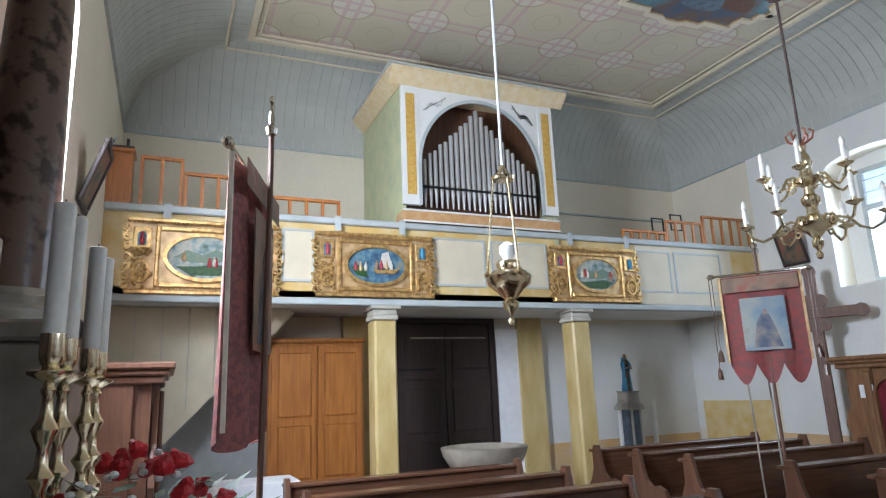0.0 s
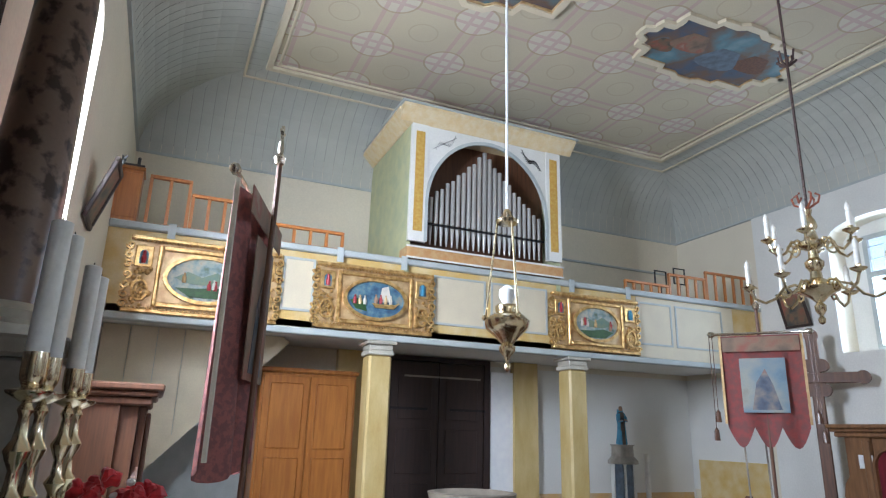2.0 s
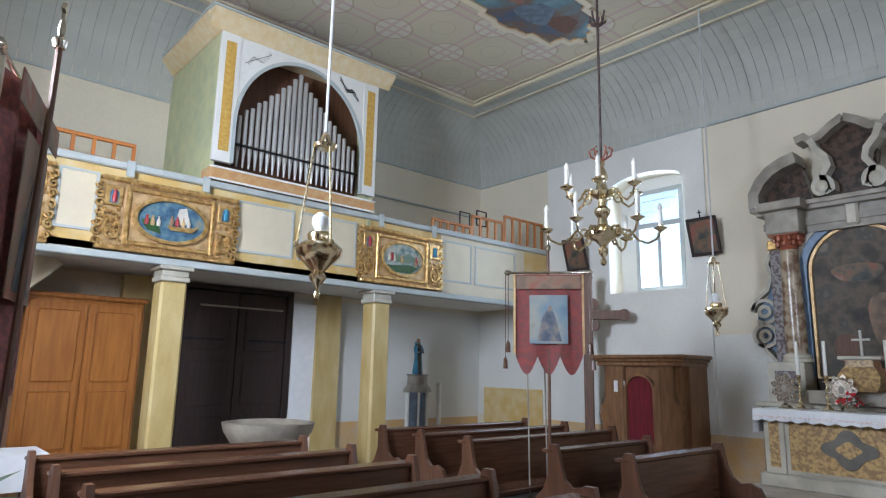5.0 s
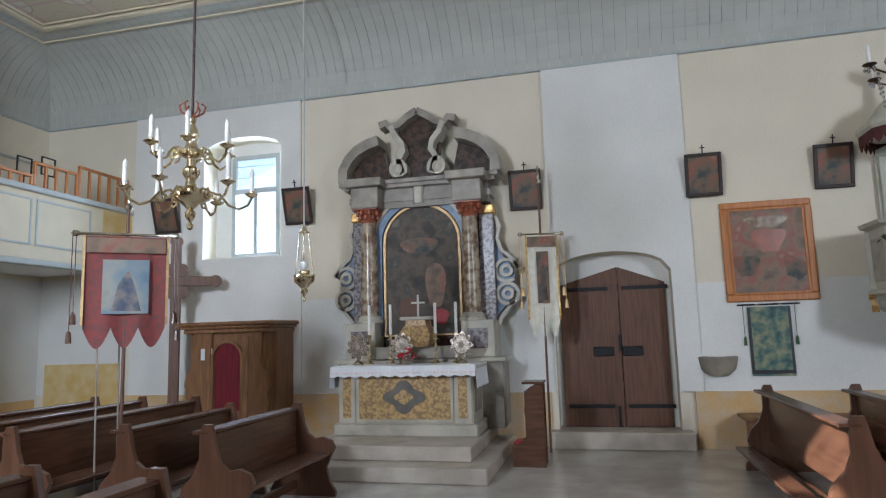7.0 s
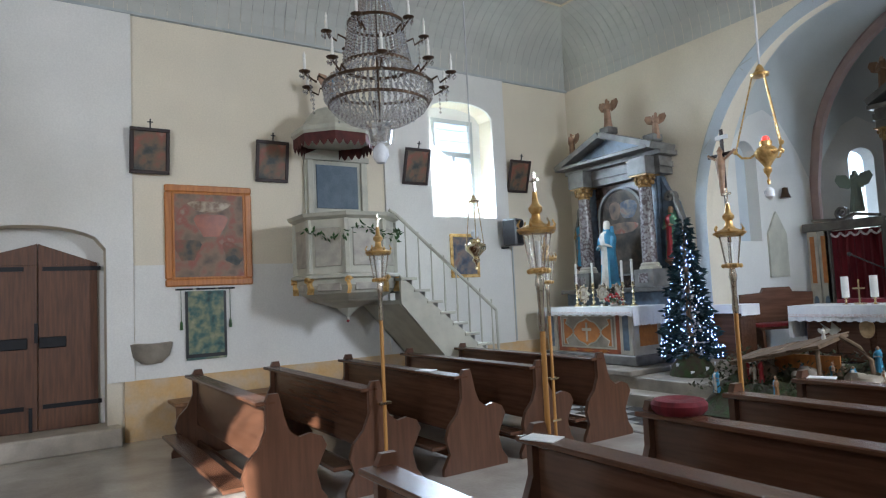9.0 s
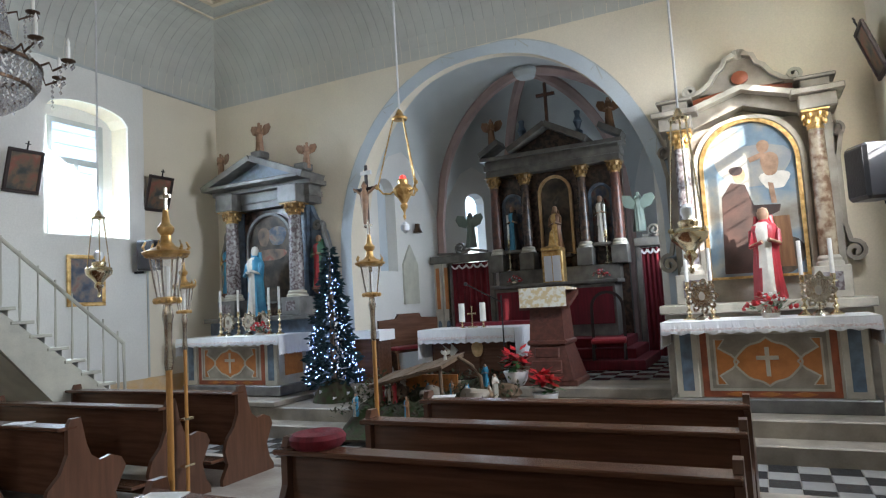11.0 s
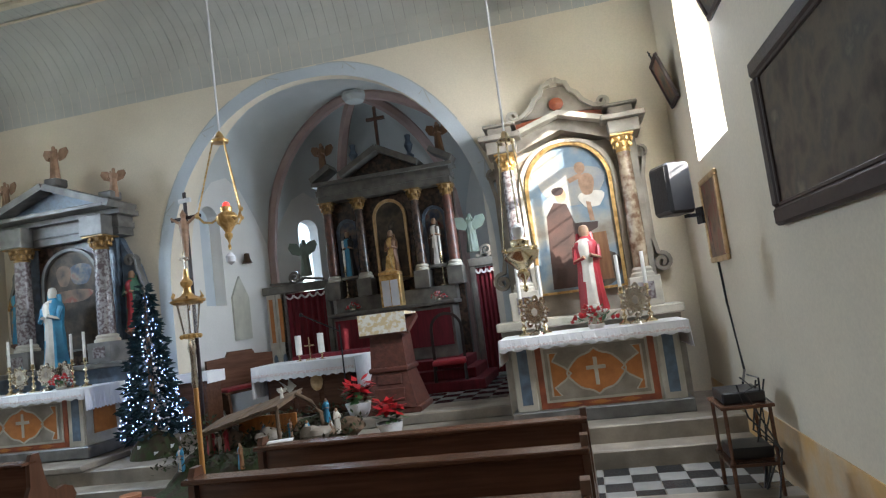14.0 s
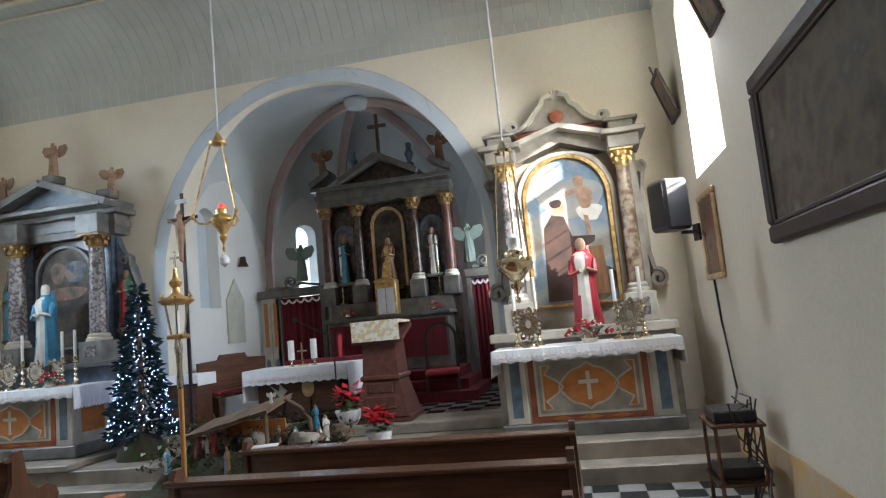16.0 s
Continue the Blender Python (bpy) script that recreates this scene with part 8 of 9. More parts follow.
def banner(m, w, h, tail, zbar, ztop, cloth, label, picture, pic_mat, cat="banner", amp=0.02, fringe=M_GOLDPALE, tassels=True, lean=0.0, pole_y=0.03):
    e = thing("church_banner", label, cat, m)
    part("pole", tubes([(lean, pole_y, 0.0), (0, pole_y, zbar), (0, pole_y, ztop - 0.25)], r=0.017), M_DOORWOOD, e, smooth=True)
    part("cross_bar", lathed([(0.0, -w / 2 - 0.12), (0.03, -w / 2 - 0.10), (0.03, -w / 2 - 0.06), (0.014, -w / 2 - 0.04), (0.014, w / 2 + 0.04), (0.03, w / 2 + 0.06), (0.03, w / 2 + 0.1), (0.0, w / 2 + 0.12)], 10, m=pose(0, 0, zbar + 0.02, 0, 90)), M_SILVER, e, smooth=True)
    b = hung_cloth(bmesh.new(), w, h, tail, amp=amp)
    bmesh.ops.translate(b, vec=(0, 0, zbar), verts=b.verts)
    c = part("cloth", b, cloth, e, smooth=True)
    b = boxes((-w * 0.47, w * 0.47, -0.012 - amp, -0.006 - amp, zbar - 0.17, zbar - 0.02))
    part("embroidered_band", b, M_BROWNPAINT, c)
    pw, ph = picture
    part("picture", boxes((-pw / 2, pw / 2, -0.014 - amp, -0.008 - amp, zbar - 0.24 - ph, zbar - 0.24)), pic_mat, c)
    part("picture_shape", prism(bmesh.new(), [(-pw * 0.3, zbar - 0.24 - ph * 0.95), (pw * 0.34, zbar - 0.24 - ph * 0.95), (pw * 0.2, zbar - 0.24 - ph * 0.5), (pw * 0.05, zbar - 0.24 - ph * 0.2), (-pw * 0.16, zbar - 0.24 - ph * 0.45)], -0.018 - amp, -0.0141 - amp), M_MADONNA if cloth != M_WHITESILK else M_DARKPAINT, c)
    for s in (-1, 1):
        part("side_fringe", boxes((s * w / 2 - 0.0125, s * w / 2 + 0.0125, -0.012, 0.008, zbar - h * 0.97, zbar)), fringe, c)
    part("finial", lathed([(0.0, ztop - 0.28), (0.03, ztop - 0.26), (0.04, ztop - 0.22), (0.015, ztop - 0.19), (0.02, ztop - 0.15), (0.012, ztop - 0.1), (0.0, ztop - 0.1)], 12, (0, pole_y, 0)), M_SILVER, e, smooth=True)
    part("finial_cross", boxes((-0.01, 0.01, pole_y - 0.01, pole_y + 0.01, ztop - 0.12, ztop), (-0.04, 0.04, pole_y - 0.0102, pole_y + 0.0102, ztop - 0.05, ztop - 0.03)), M_SILVER, e)
    if tassels:
        for s in (-1, 1):
            for d_ in (0.0, 0.18):
                part("tassel", lathed([(0.004, zbar), (0.004, zbar - 0.75 - d_), (0.022, zbar - 0.78 - d_), (0.028, zbar - 0.88 - d_), (0.0, zbar - 0.88 - d_)], 8, (s * (w / 2 + 0.07 + 0.03 * (d_ > 0)), -0.02, 0)), M_DARKWOOD if cloth != M_WHITESILK else M_GOLDPALE, e)
    return e


M_OLDRED = mat("faded_rose_damask", (0.30, 0.10, 0.085), 0.8, col2=(0.20, 0.075, 0.07), scale=26, bump=0.35, fine=120, contrast=(0.45, 0.55))
# red banner near the near-wall pews, seen almost edge-on
banner(pose(0.51, 3.95, 0, 0, 0, 71), 0.98, 1.5, 0.06, 2.99, 3.55, M_OLDRED, "tall red damask church banner on a pole, hanging in folds", (0.5, 0.8), M_BROWNPAINT, amp=0.07, fringe=M_WHITESILK, tassels=False, lean=-0.2, pole_y=-0.11)
banner(pose(5.72, 4.84, 0, 0, 0, -51), 0.76, 0.92, 0.2, 2.76, 3.3, M_REDCLOTH, "faded red church banner with a painted picture and points", (0.42, 0.54), M_SKYPAINT)
banner(pose(9.5, 1.0, 0, 0, 0, -78), 0.44, 1.25, 0.22, 3.06, 4.1, M_WHITESILK, "narrow ivory silk church banner beside the door", (0.17, 0.74), M_STATION, fringe=M_GOLD)
# large wooden cross leaning on the wall
cr = thing("wooden_cross", "large brown wooden cross with lobed ends", "cross", pose(9.35, 6.95, 0, 0, 0, -62))
part("upright", boxes((-0.08, 0.08, -0.04, 0.04, 0.0, 3.3), bevel=0.01), M_DOORWOOD, cr)
part("cross_beam", boxes((-0.62, 0.62, -0.045, 0.035, 2.58, 2.74), bevel=0.01), M_DOORWOOD, cr)
for x, z in ((-0.62, 2.66), (0.62, 2.66), (0, 3.32), (0.1, 2.85), (-0.1, 2.85), (0.1, 2.48), (-0.1, 2.48)):
    part("lobe", lathed([(0.10, -0.04), (0.10, 0.04)], 14, m=pose(x, -0.004, z, 90)), M_DOORWOOD, cr)
for x in (-0.2, 0.1):
    solid("wooden_pole", tubes([(5.9 + x, 5.1, 0), (5.85 + x, 5.1, 2.0)], r=0.009), M_STONE, "plain pale pole leaning by the banner", "pole")

# ---- chancel ----
Y0 = -12.5
# tiles of the chancel floor, too small to pick apart singly
bm = bmesh.new()
T = 0.27
for i in range(20):
    for j in range(13):
        x, y = 1.98 + i * T, -9.46 - j * T
        if x + T < 7.06:
            n0 = len(bm.faces)
            box(bm, x + 0.003, x + T - 0.003, y - T + 0.003, y - 0.003, 0.49, 0.502)
            bm.faces.ensure_lookup_table()
            for f in bm.faces[n0:]:
                f.material_index = (i + j) % 2
solid("chancel_tiles", bm, (M_TILEW, M_TILEB), "black and white chequered tiles of the chancel floor", "floor tiles", kind="stuff")
M_DARKRED = mat("dark_red_twisted_marble", (0.15, 0.055, 0.035), 0.35, col2=(0.06, 0.03, 0.022), scale=9, bump=0.05)
ma = thing("high_altar", "tall high altar with dark columns, statues and pediment", "altar", pose(4.2, Y0, 0, 0, 0, 180) @ Matrix.Diagonal((0.92, 1, 1, 1)))
for k in range(3):
    part("altar_step", boxes((-1.9 + 0.2 * k, 1.9 - 0.2 * k, -1.9 + 0.32 * k, -0.2, 0.503 + 0.16 * k, 0.66 + 0.16 * k), bevel=0.01), M_RED if k < 3 else M_STONE, ma, "red carpet over the altar steps")
part("altar_block", boxes((-1.25, 1.25, -0.75, -0.1, 0.985, 1.93), bevel=0.01), M_HIGHALTAR, ma)
part("altar_slab", boxes((-1.32, 1.32, -0.82, -0.1, 1.931, 2.0), bevel=0.01), M_HIGHALTAR, ma)
part("altar_frontal", boxes((-1.2, 1.2, -0.775, -0.752, 1.2, 1.86)), M_RED, ma, "dark red velvet frontal")
part("gradine", boxes((-1.3, 1.3, -0.4, -0.1, 2.001, 2.28), bevel=0.01), M_HIGHALTAR, ma)
part("reredos_wall", boxes((-1.42, 1.42, -0.1, 0.05, 0.6, 4.35)), M_BRECDARK, ma)
for x, r in ((-1.32, 0.11), (-0.62, 0.11), (0.62, 0.11), (1.32, 0.11)):
    part("pedestal", boxes((x - 0.16, x + 0.16, -0.45, -0.1, 2.281, 2.62), bevel=0.01), M_HIGHALTAR, ma)
    column(ma, x, -0.28, 2.621, 4.2, r, M_DARKRED if abs(x) > 1 else M_BRECDARK, M_OLDGOLD)
part("entablature", stepped(2.9, -0.4, 0.0, [(4.21, 0.0), (4.33, 0.03), (4.45, 0.0), (4.53, 0.09), (4.6, 0.14)]), M_HIGHALTAR, ma)
part("blue_frieze", boxes((-1.46, 1.46, -0.415, -0.401, 4.36, 4.44)), M_BLUEMARBLE, ma)
for s in (-1, 1):
    part("pediment_cornice", band_along(bmesh.new(), [(s * 0.85, 4.66), (0.0, 5.08)], 0.11, -0.6, -0.05), M_HIGHALTAR, ma)
    part("broken_pediment", band_along(bmesh.new(), [(s * 1.55, 4.66), (s * 1.1, 4.9)], 0.11, -0.5, -0.05), M_HIGHALTAR, ma)
    part("urn", lathed([(0.1, 4.85), (0.1, 4.9), (0.04, 4.95), (0.1, 5.1), (0.05, 5.2), (0.07, 5.3), (0.0, 5.34)], 10, (s * 0.62, -0.2, 0)), M_BLUEMARBLE, ma, smooth=True)
part("pediment_field", prism(bmesh.new(), [(-0.8, 4.62), (0.8, 4.62), (0, 5.03)], -0.3, -0.05), M_BRECDARK, ma)
for x, hw, z0, zs in ((0.0, 0.34, 2.55, 3.75), (-0.96, 0.22, 2.7, 3.6), (0.96, 0.22, 2.7, 3.6)):
    part("niche", prism(bmesh.new(), [(x - hw, z0), (x + hw, z0)] + arc(x, zs, hw, 0, 180, 14), -0.125, -0.101), M_MADONNA if x else M_DARKPAINT, ma)
    part("niche_frame", band_along(bmesh.new(), [(x + hw, z0), (x + hw, zs)] + arc(x, zs, hw, 0, 180, 14)[1:] + [(x - hw, z0), (x + hw, z0)], 0.06, -0.18, -0.101), M_BLUEMARBLE if x else M_GOLDPALE, ma)
    part("niche_shelf", boxes((x - hw * 0.9, x + hw * 0.9, -0.34, -0.1, z0 - 0.06, z0), bevel=0.01), M_HIGHALTAR, ma)
part("cross", boxes((-0.03, 0.03, -0.35, -0.29, 5.14, 5.95), (-0.2, 0.2, -0.351, -0.289, 5.68, 5.74)), M_DARKWOOD, ma)
HA = pose(4.2, Y0, 0, 0, 0, 180) @ Matrix.Diagonal((0.92, 1, 1, 1))
statue("statue", "gilded seated statue in the central altar niche", HA @ pose(0, -0.24, 2.55), 0.95, M_CONF, M_GOLD, M_FLESH)
statue("statue", "dark robed statue in a blue altar niche", HA @ pose(-0.96, -0.23, 2.7), 0.9, M_BLACK, M_BLUEROBE, M_FLESH)
statue("statue", "dark robed statue with white collar in an altar niche", HA @ pose(0.96, -0.23, 2.7), 0.9, M_DARKPAINT, M_WHITEROBE, M_FLESH)
for s in (-1, 1):
    statue("angel_statue", "carved dark angel on the broken pediment", HA @ pose(s * 1.3, -0.3, 4.82), 0.62, M_CONF, M_CONF, M_FLESH, wings=True)
for x, h in ((-1.05, 0.62), (-0.62, 0.72), (0.62, 0.72), (1.05, 0.62)):
    candle(x, -0.3, 2.29 if abs(x) < 2 else 2, h, 0.5, 0.025, "tall white candle in a tall brass candlestick", HA)
tb = thing("tabernacle", "small gilded tabernacle with white veil", "tabernacle", HA @ pose(0, -0.5, 2.0))
part("body", boxes((-0.22, 0.22, -0.16, 0.08, 0.0, 0.6), bevel=0.01), M_GOLD, tb)
part("veil", boxes((-0.17, -0.01, -0.175, -0.161, 0.02, 0.5), (0.01, 0.17, -0.175, -0.161, 0.02, 0.5)), M_LINEN, tb)
part("roof", lathed([(0.28, 0.6), (0.28, 0.65), (0.1, 0.7), (0.05, 0.95), (0.0, 1.0)], 4, m=pose(0, -0.04, 0, 0, 0, 45)), M_GOLD, tb)
bouquet(HA @ Vector((0.95, -0.62, 2.0)), 0.17, 31), bouquet(HA @ Vector((-0.85, -0.62, 2.0)), 0.17, 32)

# screen with curtains beside the high altar
for s, x0, x1 in ((1, 5.62, 7.02), (-1, 2.02, 2.76)):
    e = thing("choir_screen", "marble-framed screen with dark red velvet curtain", "screen", pose(0, Y0 + 0.1, 0))
    zt = 2.72
    part("top_beam", boxes((x0, x1, -0.12, 0.12, zt - 0.16, zt), bevel=0.012), M_HIGHALTAR, e)
    cx0, cx1 = (x0 + 0.08, x1 - 0.48) if s > 0 else (x0 + 0.1, x1 - 0.12)
    bm = bmesh.new()
    n = 36
    for o in (0.0, 0.01):
        g = [[bm.verts.new((cx0 + (cx1 - cx0) * k / n, o + 0.025 * math.sin(k * 1.1), z)) for z in (0.55, zt - 0.18)] for k in range(n + 1)]
        for k in range(n):
            bm.faces.new((g[k][0], g[k + 1][0], g[k + 1][1], g[k][1]))
    part("curtain", bm, M_RED, e, "dark red velvet curtain", smooth=True)
    bm = bmesh.new()
    for k in range(5):
        a, b = cx0 + (cx1 - cx0) * k / 5, cx0 + (cx1 - cx0) * (k + 1) / 5
        band_along(bm, [(a + (b - a) * t / 6, zt - 0.22 - 0.07 * math.sin(math.pi * t / 6)) for t in range(7)], 0.035, 0.05, 0.06)
    part("lace_pelmet", bm, M_LACE, e)
    for x in (cx0 - 0.06, cx1 + 0.06):
        part("post", boxes((x - 0.05, x + 0.05, -0.06, 0.1, 0.503, zt - 0.16), bevel=0.01), M_HIGHALTAR, e)
    if s > 0:
        for k in range(2):
            x = 6.66 + 0.2 * k
            part("pale_pilaster", boxes((x - 0.09, x + 0.09, 0.0, 0.1, 0.503, zt - 0.16), bevel=0.008), M_MARBLE, e)
            part("ochre_inlay", boxes((x - 0.04, x + 0.04, 0.1, 0.106, 1.6, zt - 0.25)), M_ORANGE, e)
            part("oval_inlay", prism(bmesh.new(), blob(x, 1.25, 0.045, 0.11, wob=0), 0.1, 0.107), M_BLUEMARBLE, e)
            part("ochre_inlay", boxes((x - 0.04, x + 0.04, 0.1, 0.106, 0.65, 0.95)), M_ORANGE, e)
    bm = bmesh.new()
    band_along(bm, spiral((x0 + x1) / 2, zt + 0.14, 0.13, 0.02, 270, 1.5, 20), 0.04, -0.04, 0.04)
    band_along(bm, [(x0 + 0.1, zt + 0.03), ((x0 + x1) / 2 - 0.2, zt + 0.1), ((x0 + x1) / 2, zt + 0.02), (x1 - 0.15, zt + 0.05)], 0.05, -0.04, 0.04)
    part("scroll_crest", bm, M_HIGHALTAR, e)
    statue("angel_statue", "small painted figure on the choir screen", pose((x0 + x1) / 2 - 0.25 * s, Y0 + 0.1, zt + 0.13), 0.75, mat("green_grey_paint", (0.16, 0.20, 0.16), 0.5), M_WHITEROBE, M_FLESH, wings=True)
solid("wall_niche_board", prism(bmesh.new(), [(-11.75, 1.75), (-11.15, 1.75), (-11.15, 2.55), (-11.45, 2.95), (-11.75, 2.55)], 7.02, 7.055, "x"), M_PULPIT, "pointed pale wooden cupboard door in the chancel wall", "cupboard door")
solid("wall_bell", lathed([(0.0, 0.2), (0.05, 0.19), (0.06, 0.1), (0.1, 0.0), (0.0, 0.0)], 12, (6.96, -11.7, 3.2)), M_BRONZE, "small bronze bell on the chancel wall", "bell", smooth=True)

# free-standing altar table, lectern, chair, bench
at = thing("altar_table", "dark carved wooden altar table", "table", pose(5.06, -10.0, 0.502) @ Matrix.Diagonal((1, 1, 0.9, 1)))
part("body", boxes((-0.68, 0.68, -0.3, 0.3, 0.0, 0.84), bevel=0.01), M_DARKWOOD, at)
part("tabletop", boxes((-0.8, 0.8, -0.4, 0.4, 0.841, 0.88), bevel=0.008), M_DARKWOOD, at)
for x in (-0.45, 0, 0.45):
    part("front_panel", boxes((x - 0.19, x + 0.19, 0.3, 0.318, 0.12, 0.76), bevel=0.012), M_DARKWOOD, at)
part("gilt_emblem", prism(bmesh.new(), blob(-0.16, 0.52, 0.1, 0.15, wob=0.05), 0.318, 0.33), M_GOLDPALE, at)
part("dove_emblem", prism(bmesh.new(), [(0.18, 0.5), (0.3, 0.62), (0.32, 0.5), (0.46, 0.6), (0.34, 0.44), (0.3, 0.38)], 0.318, 0.33), M_MARBLE, at)
altar_cloth(pose(5.06, -10.0, 0.502, 0, 0, 180) @ Matrix.Diagonal((1, 1, 0.9, 1)), 1.6, -0.4, 0.4, 0.88, 0.24, "white lace cloth over the altar table")
for x in (4.86, 5.24):
    candle(x, -9.9, 1.303, 0.10, 0.30, 0.05, "short thick white candle in a low brass holder")
solid("standing_cross", boxes((5.04, 5.065, -9.91, -9.885, 1.33, 1.66), (4.97, 5.135, -9.912, -9.883, 1.52, 1.545), (4.99, 5.11, -9.96, -9.84, 1.302, 1.33)), M_BRASS, "small brass standing cross on the table", "cross")
le = thing("lectern", "reddish-brown carved wooden lectern with flared base", "lectern", pose(3.5, -9.2, 0.5) @ Matrix.Diagonal((1, 1, 0.9, 1)))
M_LECT = mat("carved_red_wood", (0.13, 0.045, 0.03), 0.45, col2=(0.075, 0.026, 0.018), scale=12, bump=0.5, fine=35)
part("base", boxes((-0.42, 0.42, -0.36, 0.36, 0, 0.09), bevel=0.015), M_LECT, le)
part("lower_body", lathed([(0.53, 0.09), (0.36, 0.62)], 4, m=pose(0, 0, 0, 0, 0, 45)), M_LECT, le)
part("waist", boxes((-0.29, 0.29, -0.29, 0.29, 0.62, 0.70), bevel=0.02), M_LECT, le)
part("upper_body", lathed([(0.36, 0.70), (0.33, 1.18)], 4, m=pose(0, 0, 0, 0, 0, 45)), M_LECT, le)
part("desk", prism(bmesh.new(), [(-0.28, 1.40), (0.32, 1.18), (0.32, 1.24), (-0.28, 1.47)], -0.36, 0.36, "x"), M_LECT, le)
for z0, z1, w in ((0.16, 0.36, 0.22), (0.40, 0.56, 0.18), (0.76, 1.1, 0.14)):
    part("carved_panel", boxes((-w, w, 0.30, 0.33, z0, z1), bevel=0.015), M_LECT, le).matrix_local = pose(0, 0.08 - z0 * 0.14, 0, 6)
lc = thing("lectern_cloth", "gold brocade cloth over the lectern", "cloth", pose(3.5, -9.2, 0.5) @ Matrix.Diagonal((1, 1, 0.9, 1)))
M_BROC = mat("gold_brocade", (0.62, 0.50, 0.28), 0.55, col2=(0.74, 0.72, 0.64), scale=16, bump=0.3, contrast=(0.45, 0.55))
part("front_fall", boxes((-0.34, 0.34, 0.345, 0.355, 1.22, 1.53)), M_BROC, lc)
part("top_lay", prism(bmesh.new(), [(-0.28, 1.475), (0.35, 1.475), (0.35, 1.53), (-0.28, 1.50)], -0.34, 0.34, "x"), M_BROC, lc)
mi = thing("microphone_stand", "black microphone stand with boom", "microphone", pose(4.25, -9.2, 0.5))
part("base", lathed([(0.0, 0), (0.14, 0), (0.14, 0.02), (0.0, 0.03)], 16), M_BLACK, mi)
part("pole", lathed([(0.012, 0.02), (0.012, 1.3)], 8), M_BLACK, mi)
part("boom", tubes([(0.0, 0, 1.2), (0.6, -0.1, 1.5)], r=0.01), M_BLACK, mi)
part("head", ball(bmesh.new(), (0.62, -0.1, 1.51), 0.03, 10), M_BLACK, mi)
solid("red_altar_cover", boxes((4.0, 5.6, -10.86, -10.4, 1.20, 1.36), (4.0, 5.6, -10.39, -10.38, 1.0, 1.36), bevel=0.006), M_RED, "dark red velvet covered credence ledge", "credence")
bn = thing("choir_bench", "dark carved choir bench with red seat and white cloth", "bench", pose(6.55, -10.4, 0.502, 0, 0, 70))
part("backrest", prism(bmesh.new(), [(-0.7, 0.4), (0.7, 0.4), (0.7, 0.98), (0.3, 1.0), (0.25, 1.08), (-0.25, 1.08), (-0.3, 1.0), (-0.7, 0.98)], -0.03, 0.02), M_DARKWOOD, bn)
part("seat", boxes((-0.7, 0.7, 0.02, 0.42, 0.42, 0.46), bevel=0.01), M_DARKWOOD, bn)
part("cushion", boxes((-0.65, 0.65, 0.03, 0.41, 0.461, 0.51), bevel=0.015), M_REDROBE, bn)
for x in (-0.66, 0.62):
    part("leg", prism(bmesh.new(), [(0.0, 0.0), (0.1, 0.0), (0.14, 0.15), (0.3, 0.2), (0.4, 0.0), (0.46, 0.0), (0.42, 0.42), (0.0, 0.42)], x, x + 0.05, "x"), M_DARKWOOD, bn)
ft = thing("side_table", "small table with a white cloth by the chancel arch", "table", pose(6.62, -9.25, 0.502))
part("body", boxes((-0.25, 0.25, -0.2, 0.2, 0, 0.84), bevel=0.01), M_DARKWOOD, ft)
solid("table_cover", boxes((-0.3, 0.3, -0.24, 0.24, 0.841, 0.85), (-0.3, 0.3, 0.235, 0.245, 0.72, 0.85), (-0.305, -0.295, -0.24, 0.24, 0.68, 0.85)), M_LINEN, "white cloth on the small table", "tablecloth", pose(6.62, -9.25, 0.502))
chh = thing("carved_chair", "dark carved armchair with red seat", "chair", pose(3.05, -10.9, 0.502, 0, 0, 10))
part("seat", boxes((-0.28, 0.28, -0.25, 0.25, 0.42, 0.5), bevel=0.02), M_REDROBE, chh)
part("backrest", band_along(bmesh.new(), [(-0.26, 0.5), (-0.26, 1.0)] + arc(0, 1.0, 0.26, 180, 0, 12) + [(0.26, 0.5)], 0.05, -0.27, -0.22), M_BLACKDOOR, chh)
for x in (-0.25, 0.25):
    for y in (-0.22, 0.22):
        part("leg", lathed([(0.02, 0), (0.03, 0.2), (0.02, 0.42)], 8, (x, y, 0)), M_BLACKDOOR, chh)
# crucifix on the arch
cx = thing("processional_crucifix", "dark crucifix with pale figure before the arch", "crucifix", pose(6.1, -8.5, 0, 0, 0, 172))
part("upright", boxes((-0.025, 0.025, -0.015, 0.015, 0.36, 3.95), bevel=0.005), M_BLACKDOOR, cx)
part("cross_beam", boxes((-0.26, 0.26, -0.018, 0.012, 3.55, 3.6), bevel=0.005), M_BLACKDOOR, cx)
part("plaque", boxes((-0.1, 0.1, -0.02, 0.02, 3.8, 3.86)), M_PAPER, cx)
bm = lathed([(0.0, 2.95), (0.03, 2.97), (0.045, 3.2), (0.06, 3.35), (0.07, 3.48), (0.03, 3.56), (0.045, 3.62), (0.0, 3.7)], 10, (0, -0.06, 0))
tube(bm, [(-0.05, -0.05, 3.48), (-0.24, -0.03, 3.6)], 0.02, 6), tube(bm, [(0.05, -0.05, 3.48), (0.24, -0.03, 3.6)], 0.02, 6)
part("figure", bm, M_FLESH, cx, "plain carved figure", smooth=True)

